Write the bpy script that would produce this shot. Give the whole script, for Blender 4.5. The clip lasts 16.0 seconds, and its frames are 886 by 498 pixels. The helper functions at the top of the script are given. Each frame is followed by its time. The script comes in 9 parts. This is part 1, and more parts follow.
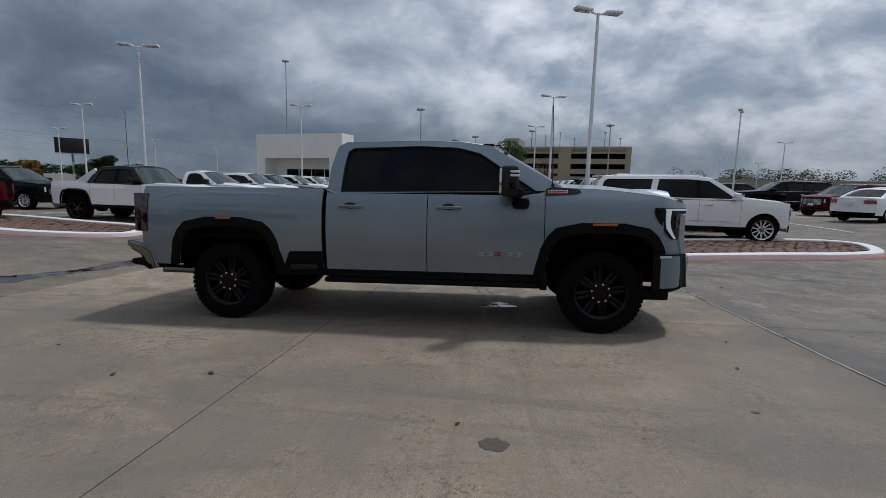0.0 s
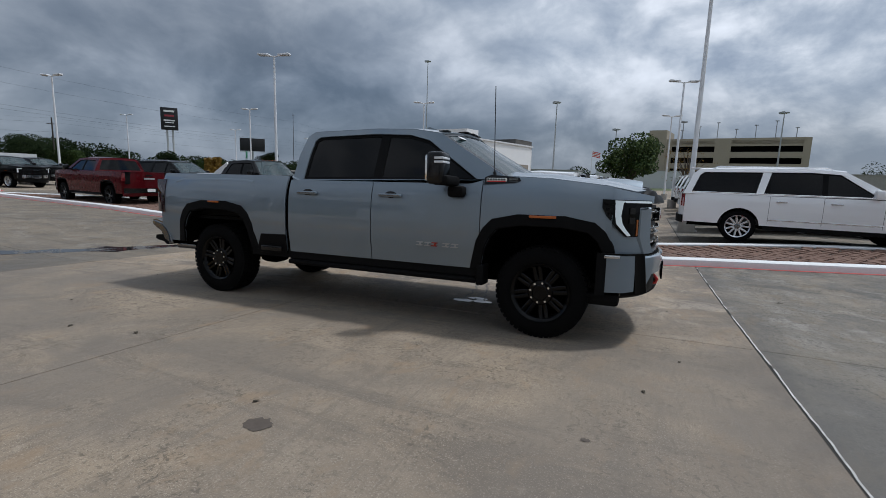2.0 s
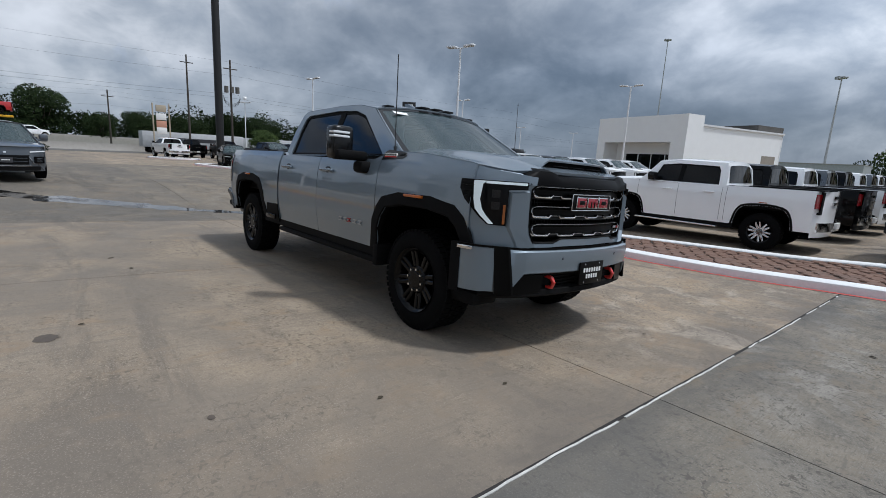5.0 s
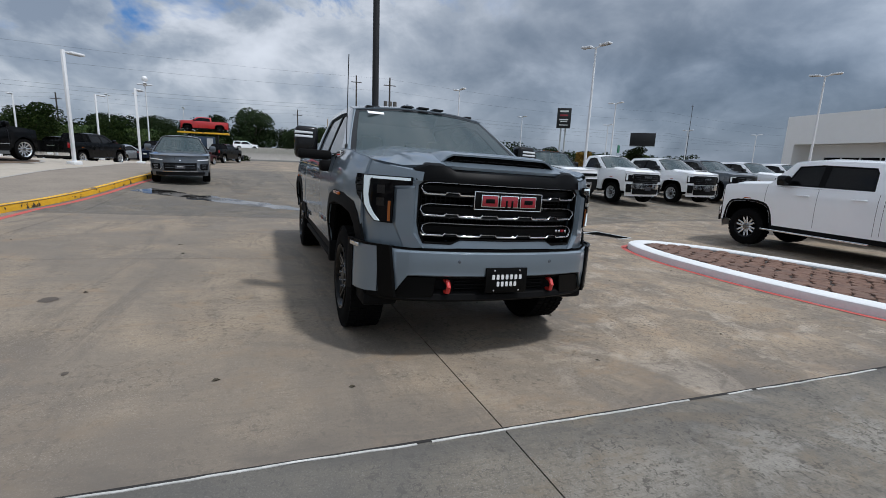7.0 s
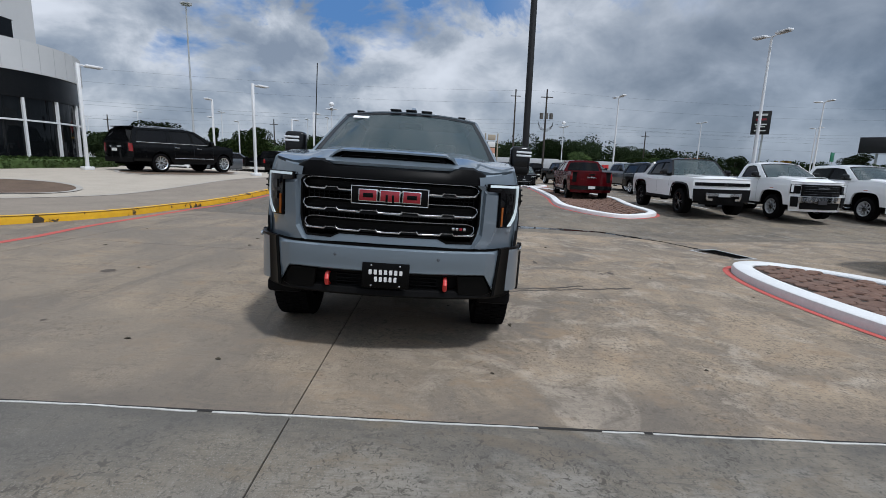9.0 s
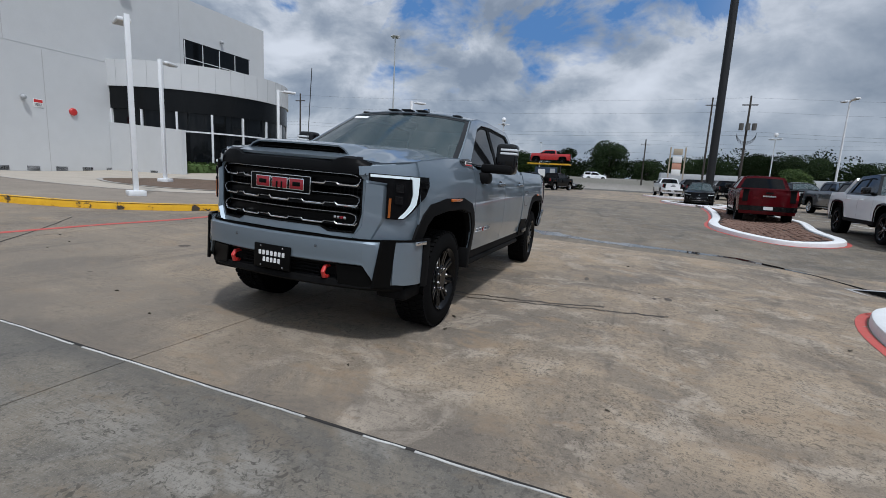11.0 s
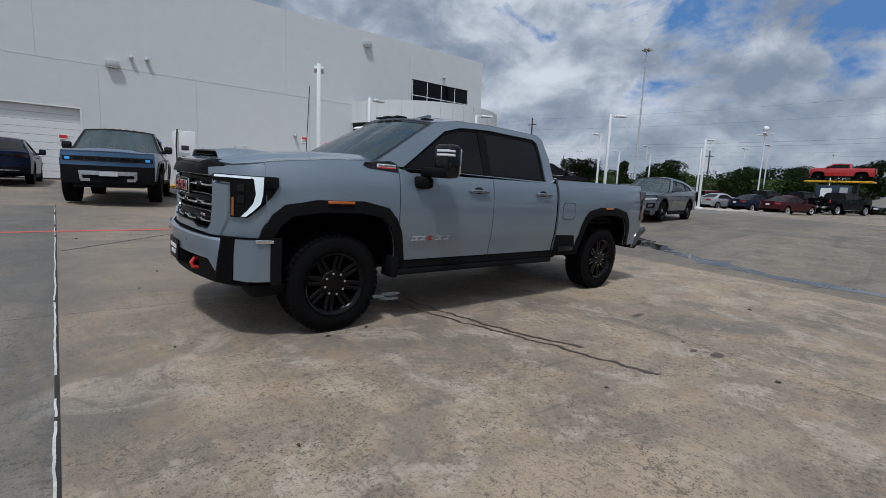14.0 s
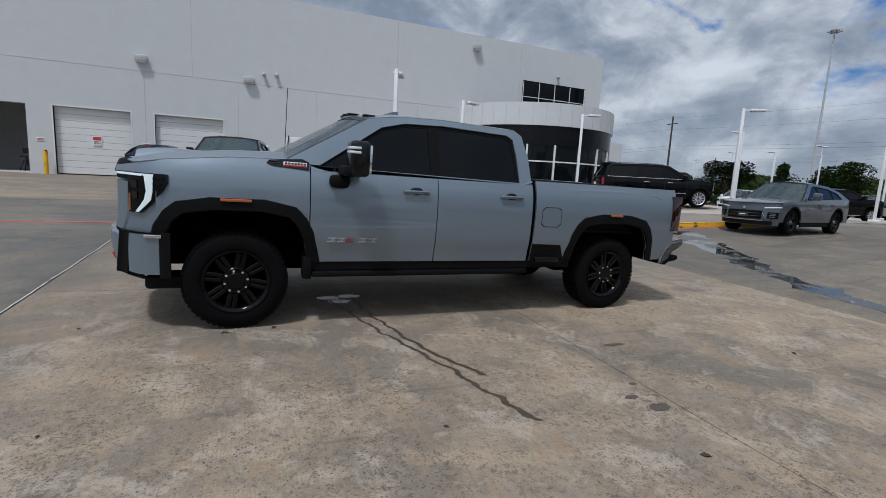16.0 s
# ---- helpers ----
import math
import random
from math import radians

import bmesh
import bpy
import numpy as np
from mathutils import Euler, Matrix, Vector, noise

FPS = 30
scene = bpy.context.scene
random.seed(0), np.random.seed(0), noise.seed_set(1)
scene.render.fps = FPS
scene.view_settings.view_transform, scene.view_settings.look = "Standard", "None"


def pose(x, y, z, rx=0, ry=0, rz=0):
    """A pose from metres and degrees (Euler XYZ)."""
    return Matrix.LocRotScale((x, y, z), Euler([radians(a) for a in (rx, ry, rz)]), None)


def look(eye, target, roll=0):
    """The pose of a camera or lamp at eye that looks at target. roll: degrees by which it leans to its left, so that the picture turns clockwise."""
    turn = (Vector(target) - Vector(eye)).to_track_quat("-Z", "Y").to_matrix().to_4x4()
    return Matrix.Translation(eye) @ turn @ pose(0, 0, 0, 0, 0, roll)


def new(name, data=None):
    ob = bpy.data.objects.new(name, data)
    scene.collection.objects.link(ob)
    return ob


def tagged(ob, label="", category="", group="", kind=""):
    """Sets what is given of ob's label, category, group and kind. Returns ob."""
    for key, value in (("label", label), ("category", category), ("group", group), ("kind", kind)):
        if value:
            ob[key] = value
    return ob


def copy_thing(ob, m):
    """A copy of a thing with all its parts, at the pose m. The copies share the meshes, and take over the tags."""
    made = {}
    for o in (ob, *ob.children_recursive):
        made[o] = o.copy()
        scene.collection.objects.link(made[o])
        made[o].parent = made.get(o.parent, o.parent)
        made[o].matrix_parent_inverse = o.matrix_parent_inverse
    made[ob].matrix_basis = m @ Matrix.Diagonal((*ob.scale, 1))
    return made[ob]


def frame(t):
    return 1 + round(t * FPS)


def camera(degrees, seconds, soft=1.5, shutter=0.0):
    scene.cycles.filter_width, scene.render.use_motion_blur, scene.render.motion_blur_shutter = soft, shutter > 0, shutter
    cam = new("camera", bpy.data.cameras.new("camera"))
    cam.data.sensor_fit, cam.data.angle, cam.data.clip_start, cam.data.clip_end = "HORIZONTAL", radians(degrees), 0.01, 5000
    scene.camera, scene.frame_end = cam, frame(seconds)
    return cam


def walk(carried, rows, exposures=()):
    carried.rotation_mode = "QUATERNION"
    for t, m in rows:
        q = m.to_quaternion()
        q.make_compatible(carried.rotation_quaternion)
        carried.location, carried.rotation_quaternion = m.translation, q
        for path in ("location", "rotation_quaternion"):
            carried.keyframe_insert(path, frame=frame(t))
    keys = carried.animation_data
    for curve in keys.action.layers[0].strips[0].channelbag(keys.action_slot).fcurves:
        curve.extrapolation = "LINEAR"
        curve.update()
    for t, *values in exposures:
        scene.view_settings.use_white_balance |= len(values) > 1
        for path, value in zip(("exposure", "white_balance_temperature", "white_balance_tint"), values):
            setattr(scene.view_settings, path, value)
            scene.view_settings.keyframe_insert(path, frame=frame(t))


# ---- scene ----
cam = camera(87.1, 16.0, 0.4)
PATH = [
    (0, (0.923, -5.782, 1.547), (0.701, -3.813, 1.275), 1.4),
    (0.5, (1.411, -5.681, 1.536), (1.056, -3.733, 1.254), 1.3),
    (1, (1.913, -5.581, 1.515), (1.425, -3.663, 1.223), 1.2),
    (1.5, (2.373, -5.412, 1.518), (1.747, -3.536, 1.22), 1.3),
    (2, (2.812, -5.182, 1.523), (2.042, -3.362, 1.216), 1.8),
    (2.5, (3.247, -4.941, 1.542), (2.329, -3.193, 1.225), 2.1),
    (3, (3.66, -4.632, 1.543), (2.614, -2.96, 1.209), 2.3),
    (3.5, (4.097, -4.374, 1.533), (2.931, -2.789, 1.176), 2.5),
    (4, (4.424, -4.016, 1.521), (3.142, -2.527, 1.149), 2.7),
    (4.2, (4.549, -3.873, 1.524), (3.224, -2.424, 1.146), 2.8),
    (6.3, (5.621, -2.174, 1.499), (3.897, -1.237, 1.114), 2.9),
    (6.5, (5.679, -1.999, 1.515), (3.922, -1.124, 1.128), 2.8),
    (7, (5.868, -1.589, 1.506), (4.043, -0.867, 1.121), 2.4),
    (7.5, (5.98, -1.145, 1.496), (4.1, -0.578, 1.12), 1.9),
    (8, (6.13, -0.671, 1.47), (4.205, -0.27, 1.105), 1.8),
    (8.5, (6.185, -0.185, 1.457), (4.23, 0.036, 1.097), 1.8),
    (9, (6.223, 0.35, 1.446), (4.256, 0.392, 1.09), 1.8),
    (9.2, (6.258, 0.564, 1.434), (4.291, 0.537, 1.078), 1.9),
    (11.3, (5.691, 2.723, 1.344), (3.89, 1.914, 1.02), 2.8),
    (11.5, (5.635, 2.926, 1.351), (3.869, 2.047, 1.025), 2.7),
    (12, (5.357, 3.347, 1.333), (3.68, 2.304, 1.014), 2.9),
    (12.5, (5.018, 3.739, 1.321), (3.444, 2.546, 1.005), 3.0),
    (13, (4.626, 4.051, 1.318), (3.156, 2.731, 1.011), 3.0),
    (13.5, (4.211, 4.328, 1.312), (2.838, 2.904, 1.016), 2.8),
    (14, (3.8, 4.588, 1.311), (2.537, 3.063, 1.033), 2.4),
    (14.5, (3.338, 4.809, 1.307), (2.202, 3.186, 1.036), 2.4),
    (15, (2.883, 5.075, 1.366), (1.879, 3.368, 1.086), 2.8),
    (15.5, (2.381, 5.18, 1.387), (1.491, 3.412, 1.101), 2.9),
    (16, (1.937, 5.28, 1.362), (1.157, 3.462, 1.074), 2.9),
]
walk(cam, [(t, look(eye, target, roll)) for t, eye, target, roll in PATH], exposures=[(0.0, -1.14, 5850, 10), (1.5, -0.98, 5850, 10), (3.5, -0.65, 5850, 10), (6.5, -0.64, 5850, 10), (9.0, -0.67, 5830, 10), (12.0, -0.75, 5790, 10), (16.0, -0.78, 5800, 10)])

# ---- light ----
SUN_AZ, SUN_EL = radians(42), radians(63)      # where the sun stands: angle from +x towards +y, and height
world = bpy.data.worlds.new("sky")
scene.world = world
world.use_nodes = True
wt = world.node_tree
wt.nodes.clear()


def wnode(kind, **kw):
    n = wt.nodes.new(kind)
    for k, v in kw.items():
        n.inputs[k].default_value = v
    return n


def wmath(op, a, b=None, clamp=False):
    n = wt.nodes.new("ShaderNodeMath")
    n.operation, n.use_clamp = op, clamp
    for i, v in enumerate((a, b)):
        if v is None:
            continue
        if isinstance(v, (int, float)):
            n.inputs[i].default_value = v
        else:
            wt.links.new(v, n.inputs[i])
    return n.outputs[0]


def wramp(src, stops):
    n = wt.nodes.new("ShaderNodeValToRGB")
    while len(n.color_ramp.elements) < len(stops):
        n.color_ramp.elements.new(0.5)
    for e, (p, c) in zip(n.color_ramp.elements, stops):
        e.position, e.color = p, (*c, 1) if len(c) == 3 else c
    wt.links.new(src, n.inputs[0])
    return n.outputs[0]


def wmix(fac, a, b):
    n = wt.nodes.new("ShaderNodeMix")
    n.data_type = "RGBA"
    for i, v in ((0, fac), (6, a), (7, b)):
        if isinstance(v, (int, float)):
            n.inputs[i].default_value = v
        elif isinstance(v, tuple):
            n.inputs[i].default_value = (*v, 1)
        else:
            wt.links.new(v, n.inputs[i])
    return n.outputs[2]


nishita = wt.nodes.new("ShaderNodeTexSky")
nishita.sky_type, nishita.sun_disc = "NISHITA", False
nishita.sun_elevation, nishita.sun_rotation = SUN_EL, radians(90) - SUN_AZ
coord = wt.nodes.new("ShaderNodeTexCoord")
sep = wt.nodes.new("ShaderNodeSeparateXYZ")
wt.links.new(coord.outputs["Generated"], sep.inputs[0])
dx, dy, dz = sep.outputs
# clouds, flattened a little, in the direction's own space
lay = wt.nodes.new("ShaderNodeCombineXYZ")
wt.links.new(dx, lay.inputs[0]), wt.links.new(dy, lay.inputs[1])
wt.links.new(wmath("MULTIPLY", dz, 1.6), lay.inputs[2])


def cloud(scale, detail, rough, distort, shift=(0.0, 0.0, 0.0)):
    m = wt.nodes.new("ShaderNodeMapping")
    m.inputs["Location"].default_value = shift
    wt.links.new(lay.outputs[0], m.inputs[0])
    n = wnode("ShaderNodeTexNoise", Scale=scale, Detail=detail, Roughness=rough, Distortion=distort)
    wt.links.new(m.outputs[0], n.inputs["Vector"])
    return n.outputs["Fac"]


def toward(azimuth, inner, outer):
    """1 within inner degrees of an azimuth, 0 beyond outer degrees, seen level."""
    a = radians(azimuth)
    level = wmath("SQRT", wmath("MAXIMUM", wmath("SUBTRACT", 1.0, wmath("MULTIPLY", dz, dz)), 0.01))
    c = wmath("DIVIDE", wmath("ADD", wmath("MULTIPLY", dx, math.cos(a)), wmath("MULTIPLY", dy, math.sin(a))), level)
    lo, hi = math.cos(radians(outer)), math.cos(radians(inner))
    return wmath("DIVIDE", wmath("SUBTRACT", c, lo), hi - lo, True)


def between(v, a, b, c, d):
    """Rises from a to b, falls from c to d."""
    return wmath("MULTIPLY", wmath("DIVIDE", wmath("SUBTRACT", v, a), b - a, True), wmath("DIVIDE", wmath("SUBTRACT", d, v), d - c, True))


big = cloud(2.3, 2.0, 0.5, 0.3, (3.1, 0.4, 1.7))
mid = cloud(4.4, 4.0, 0.48, 0.4, (0.6, 2.2, 5.0))
puff = cloud(7.0, 8.0, 0.56, 0.3, (7.3, 1.1, 0.2))
under_puff = cloud(7.0, 8.0, 0.56, 0.3, (7.3, 1.1, 0.28))
# the tops of the heaps are lit, their undersides grey
relief = wmath("MULTIPLY", wmath("SUBTRACT", puff, under_puff), wmath("SUBTRACT", 0.66, wmath("MULTIPLY", toward(136, 16, 55), 0.46)))
mass = wmath("ADD", wmath("ADD", wmath("MULTIPLY", big, 0.40), wmath("MULTIPLY", mid, 0.36)), wmath("MULTIPLY", puff, 0.24))
shade = wmath("ADD", mass, relief)
# the cover is thick and dark to the north-west, broken and bright to the south-west and north-east
storm = wmath("MAXIMUM", wmath("MULTIPLY", toward(134, 8, 33), between(dz, -0.1, 0.02, 0.17, 0.36)), wmath("MULTIPLY", wmath("MULTIPLY", toward(126, 12, 46), between(dz, -0.1, 0.02, 0.10, 0.22)), 0.85))
grey = wramp(shade, [(0.34, (0.120, 0.158, 0.205)), (0.45, (0.178, 0.222, 0.280)), (0.55, (0.290, 0.340, 0.405)), (0.68, (0.55, 0.60, 0.66))])
bright = wramp(shade, [(0.34, (0.37, 0.42, 0.49)), (0.44, (0.50, 0.545, 0.60)), (0.53, (0.68, 0.71, 0.74)), (0.61, (0.90, 0.91, 0.92)), (0.74, (1.12, 1.12, 1.12))])
skyc = wmix(storm, bright, grey)
# gaps of blue, a hand over the horizon
gapness = wmath("ADD", wmath("MULTIPLY", wmath("MULTIPLY", toward(203, 22, 46), between(dz, 0.17, 0.27, 0.36, 0.52)), 0.10), wmath("MULTIPLY", cloud(4.2, 6.0, 0.58, 0.5, (1.0, 8.8, 2.5)), 1.0))
gap = wramp(wmath("ADD", gapness, wmath("MULTIPLY", wmath("SUBTRACT", puff, 0.5), 0.35)), [(0.595, (0, 0, 0)), (0.69, (1, 1, 1))])
gap = wmath("MULTIPLY", gap, wmath("MULTIPLY", between(dz, 0.12, 0.2, 3.0, 4.0), wmath("SUBTRACT", 1.0, toward(115, 30, 60))))
skyc = wmix(gap, skyc, (0.15, 0.33, 0.67))
# thinner and brighter cloud towards the sun
sunward = wmath("ADD", wmath("ADD", wmath("MULTIPLY", dx, math.cos(SUN_EL) * math.cos(SUN_AZ)), wmath("MULTIPLY", dy, math.cos(SUN_EL) * math.sin(SUN_AZ))), wmath("MULTIPLY", dz, math.sin(SUN_EL)))
glow = wramp(sunward, [(0.46, (1, 1, 1)), (0.68, (1.6, 1.6, 1.57)), (0.95, (2.1, 2.06, 2.0))])
thin = wmath("MULTIPLY", toward(92, 10, 42), between(dz, 0.08, 0.2, 0.6, 0.9))
glow = wmix(thin, glow, (1.5, 1.5, 1.5))
mul = wt.nodes.new("ShaderNodeMix")
mul.data_type, mul.blend_type, mul.inputs[0].default_value = "RGBA", "MULTIPLY", 1.0
wt.links.new(skyc, mul.inputs[6]), wt.links.new(glow, mul.inputs[7])
skyc = mul.outputs[2]
haze = wramp(dz, [(0.0, (0.6, 0.6, 0.6)), (0.06, (0.25, 0.25, 0.25)), (0.16, (0, 0, 0))])
haze = wmath("MULTIPLY", haze, wmath("SUBTRACT", 1.0, wmath("MULTIPLY", storm, 0.6)))
skyc = wmix(haze, skyc, (0.40, 0.455, 0.53))
bg1 = wt.nodes.new("ShaderNodeBackground")
bg1.inputs[1].default_value = 0.012
wt.links.new(nishita.outputs[0], bg1.inputs[0])
bg2 = wt.nodes.new("ShaderNodeBackground")
bg2.inputs[1].default_value = 0.98
wt.links.new(skyc, bg2.inputs[0])
add = wt.nodes.new("ShaderNodeAddShader")
wo = wt.nodes.new("ShaderNodeOutputWorld")
wt.links.new(bg1.outputs[0], add.inputs[0])
wt.links.new(bg2.outputs[0], add.inputs[1])
wt.links.new(add.outputs[0], wo.inputs[0])

sun_data = bpy.data.lights.new("sun", "SUN")
sun_data.energy, sun_data.angle, sun_data.color = 3.9, radians(5), (1.0, 0.95, 0.88)
sun = new("sun", sun_data)
SUN_DIR = Vector((math.cos(SUN_EL) * math.cos(SUN_AZ), math.cos(SUN_EL) * math.sin(SUN_AZ), math.sin(SUN_EL)))
sun.matrix_world = look(SUN_DIR * 60, (0, 0, 0))

# ---- shapes ----


def finish(name, bm, mat, parent=None, smooth=35, recalc=True):
    if recalc:
        bmesh.ops.recalc_face_normals(bm, faces=bm.faces)
    me = bpy.data.meshes.new(name)
    bm.to_mesh(me)
    bm.free()
    for m in (mat if isinstance(mat, (list, tuple)) else (mat,)):
        me.materials.append(m)
    if smooth:
        me.polygons.foreach_set("use_smooth", [True] * len(me.polygons))
        me.set_sharp_from_angle(angle=radians(smooth))
    ob = new(name, me)
    if parent is not None:
        ob.parent = parent
    return ob


def part(name, bm, mat, parent, label="", smooth=35):
    return tagged(finish(name, bm, mat, parent, smooth), label)


def thing(name, label, category, group="", kind="", m=None):
    ob = new(name)
    ob.empty_display_size = 0.3
    if m is not None:
        ob.matrix_basis = m
    return tagged(ob, label, category, group, kind)


def box(bm, x0, x1, y0, y1, z0, z1, bevel=0.0, seg=2, m=None):
    r = bmesh.ops.create_cube(bm, size=1.0)
    vs = r["verts"]
    for v in vs:
        v.co = Vector(((x0 + x1) / 2 + v.co.x * (x1 - x0), (y0 + y1) / 2 + v.co.y * (y1 - y0), (z0 + z1) / 2 + v.co.z * (z1 - z0)))
        if m is not None:
            v.co = m @ v.co
    if bevel:
        es = list({e for v in vs for e in v.link_edges})
        bmesh.ops.bevel(bm, geom=es, offset=bevel, segments=seg, profile=0.5, affect="EDGES")
    return bm


def boxed(*a, **k):
    return box(bmesh.new(), *a, **k)


def grid(bm, rows):
    vs = [[bm.verts.new(p) for p in r] for r in rows]
    for a, b in zip(vs, vs[1:]):
        for i in range(len(a) - 1):
            try:
                bm.faces.new((a[i], a[i + 1], b[i + 1], b[i]))
            except ValueError:
                pass
    return vs


def lathe(bm, prof, n=32, close=False):
    """Turns a profile of (radius, along y) about the y axis."""
    rings = []
    for k in range(n):
        a = 2 * math.pi * k / n
        rings.append([bm.verts.new((r * math.sin(a), y, r * math.cos(a))) for r, y in prof])
    for k in range(n):
        a, b = rings[k], rings[(k + 1) % n]
        for i in range(len(prof) - 1):
            bm.faces.new((a[i], b[i], b[i + 1], a[i + 1]))
    return rings


def pipe(bm, pts, r, n=8, cap=True, r1=None):
    pts = [Vector(p) for p in pts]
    rings = []
    for i, p in enumerate(pts):
        d = (pts[min(i + 1, len(pts) - 1)] - pts[max(i - 1, 0)]).normalized()
        s = d.orthogonal().normalized() if i == 0 else (s - d * s.dot(d)).normalized()
        t = d.cross(s)
        rr = r if r1 is None else r + (r1 - r) * i / max(1, len(pts) - 1)
        rings.append([bm.verts.new(p + (s * math.cos(2 * math.pi * k / n) + t * math.sin(2 * math.pi * k / n)) * rr) for k in range(n)])
    for a, b in zip(rings, rings[1:]):
        for k in range(n):
            bm.faces.new((a[k], a[(k + 1) % n], b[(k + 1) % n], b[k]))
    if cap:
        bm.faces.new(rings[0][::-1]), bm.faces.new(rings[-1])
    return bm


def plate(bm, poly, d, depth):
    """A flat prism: the outline poly (3D points) pushed along d by depth."""
    d = Vector(d) * depth
    a = [bm.verts.new(p) for p in poly]
    b = [bm.verts.new(Vector(p) + d) for p in poly]
    bm.faces.new(a), bm.faces.new(b[::-1])
    for i in range(len(a)):
        j = (i + 1) % len(a)
        bm.faces.new((a[i], b[i], b[j], a[j]))
    return bm


def solid(ob, t, offset=-1.0):
    md = ob.modifiers.new("thickness", "SOLIDIFY")
    md.thickness, md.offset = t, offset
    ob.modifiers.new("crisp_edges", "EDGE_SPLIT").split_angle = radians(62)
    return ob


def lin(a, b, n):
    return [a + (b - a) * i / (n - 1) for i in range(n)]


def sm(a, b, v):
    k = min(1.0, max(0.0, (v - a) / (b - a)))
    return k * k * (3 - 2 * k)


def interp(pts, x):
    if x <= pts[0][0]:
        return pts[0][1]
    for (x0, v0), (x1, v1) in zip(pts, pts[1:]):
        if x <= x1:
            return v0 + (v1 - v0) * (x - x0) / max(1e-9, x1 - x0)
    return pts[-1][1]


# ---- materials ----


def material(name, color=(0.5, 0.5, 0.5), rough=0.5, metal=0.0, coat=0.0, spec=0.5, emit=None, power=0.0, alpha=1.0, trans=0.0, ior=1.45):
    m = bpy.data.materials.new(name)
    m.use_nodes = True
    b = m.node_tree.nodes["Principled BSDF"]
    for k, v in (("Base Color", (*color, 1)), ("Roughness", rough), ("Metallic", metal), ("Coat Weight", coat), ("Coat Roughness", 0.03),
                 ("Specular IOR Level", spec), ("Alpha", alpha), ("Transmission Weight", trans), ("IOR", ior)):
        b.inputs[k].default_value = v
    if emit:
        b.inputs["Emission Color"].default_value, b.inputs["Emission Strength"].default_value = (*emit, 1), power
    return m


class Nodes:
    """Short hand for the nodes of one material."""

    def __init__(self, m):
        self.t = m.node_tree
        self.b = self.t.nodes["Principled BSDF"]

    def put(self, v, sock):
        if isinstance(v, (int, float)):
            sock.default_value = v
        elif isinstance(v, tuple):
            sock.default_value = (*v, 1) if len(v) == 3 and len(sock.default_value) == 4 else v
        else:
            self.t.links.new(v, sock)

    def where(self, kind="Position"):
        if kind == "Position":
            return self.t.nodes.new("ShaderNodeNewGeometry").outputs["Position"]
        return self.t.nodes.new("ShaderNodeTexCoord").outputs[kind]

    def noise(self, vec, scale, detail=4.0, rough=0.55, distort=0.0, stretch=(1, 1, 1)):
        if stretch != (1, 1, 1):
            mp = self.t.nodes.new("ShaderNodeMapping")
            mp.inputs["Scale"].default_value = stretch
            self.t.links.new(vec, mp.inputs[0])
            vec = mp.outputs[0]
        n = self.t.nodes.new("ShaderNodeTexNoise")
        n.inputs["Scale"].default_value, n.inputs["Detail"].default_value = scale, detail
        n.inputs["Roughness"].default_value, n.inputs["Distortion"].default_value = rough, distort
        self.t.links.new(vec, n.inputs["Vector"])
        return n.outputs["Fac"]

    def voronoi(self, vec, scale, feature="F1", rand=1.0):
        n = self.t.nodes.new("ShaderNodeTexVoronoi")
        n.feature = feature
        n.inputs["Scale"].default_value, n.inputs["Randomness"].default_value = scale, rand
        self.t.links.new(vec, n.inputs["Vector"])
        return n.outputs["Distance"]

    def ramp(self, src, *stops):
        n = self.t.nodes.new("ShaderNodeValToRGB")
        while len(n.color_ramp.elements) < len(stops):
            n.color_ramp.elements.new(0.5)
        for e, (p, c) in zip(n.color_ramp.elements, stops):
            e.position, e.color = p, (c, c, c, 1) if isinstance(c, (int, float)) else (*c, 1)
        self.t.links.new(src, n.inputs[0])
        return n.outputs[0]

    def mix(self, fac, a, b, mode="MIX"):
        n = self.t.nodes.new("ShaderNodeMix")
        n.data_type, n.blend_type = "RGBA", mode
        self.put(fac, n.inputs[0]), self.put(a, n.inputs[6]), self.put(b, n.inputs[7])
        return n.outputs[2]

    def math(self, op, a, b=0.0, clamp=False):
        n = self.t.nodes.new("ShaderNodeMath")
        n.operation, n.use_clamp = op, clamp
        self.put(a, n.inputs[0]), self.put(b, n.inputs[1])
        return n.outputs[0]

    def bump(self, height, strength, distance):
        n = self.t.nodes.new("ShaderNodeBump")
        n.inputs["Strength"].default_value, n.inputs["Distance"].default_value = strength, distance
        self.t.links.new(height, n.inputs["Height"])
        self.t.links.new(n.outputs[0], self.b.inputs["Normal"])

    def axis(self, vec, k):
        n = self.t.nodes.new("ShaderNodeSeparateXYZ")
        self.t.links.new(vec, n.inputs[0])
        return n.outputs[k]

    def random(self):
        return self.t.nodes.new("ShaderNodeObjectInfo").outputs["Random"]

    def set(self, **kw):
        for k, v in kw.items():
            self.put(v, self.b.inputs[k.replace("_", " ")])


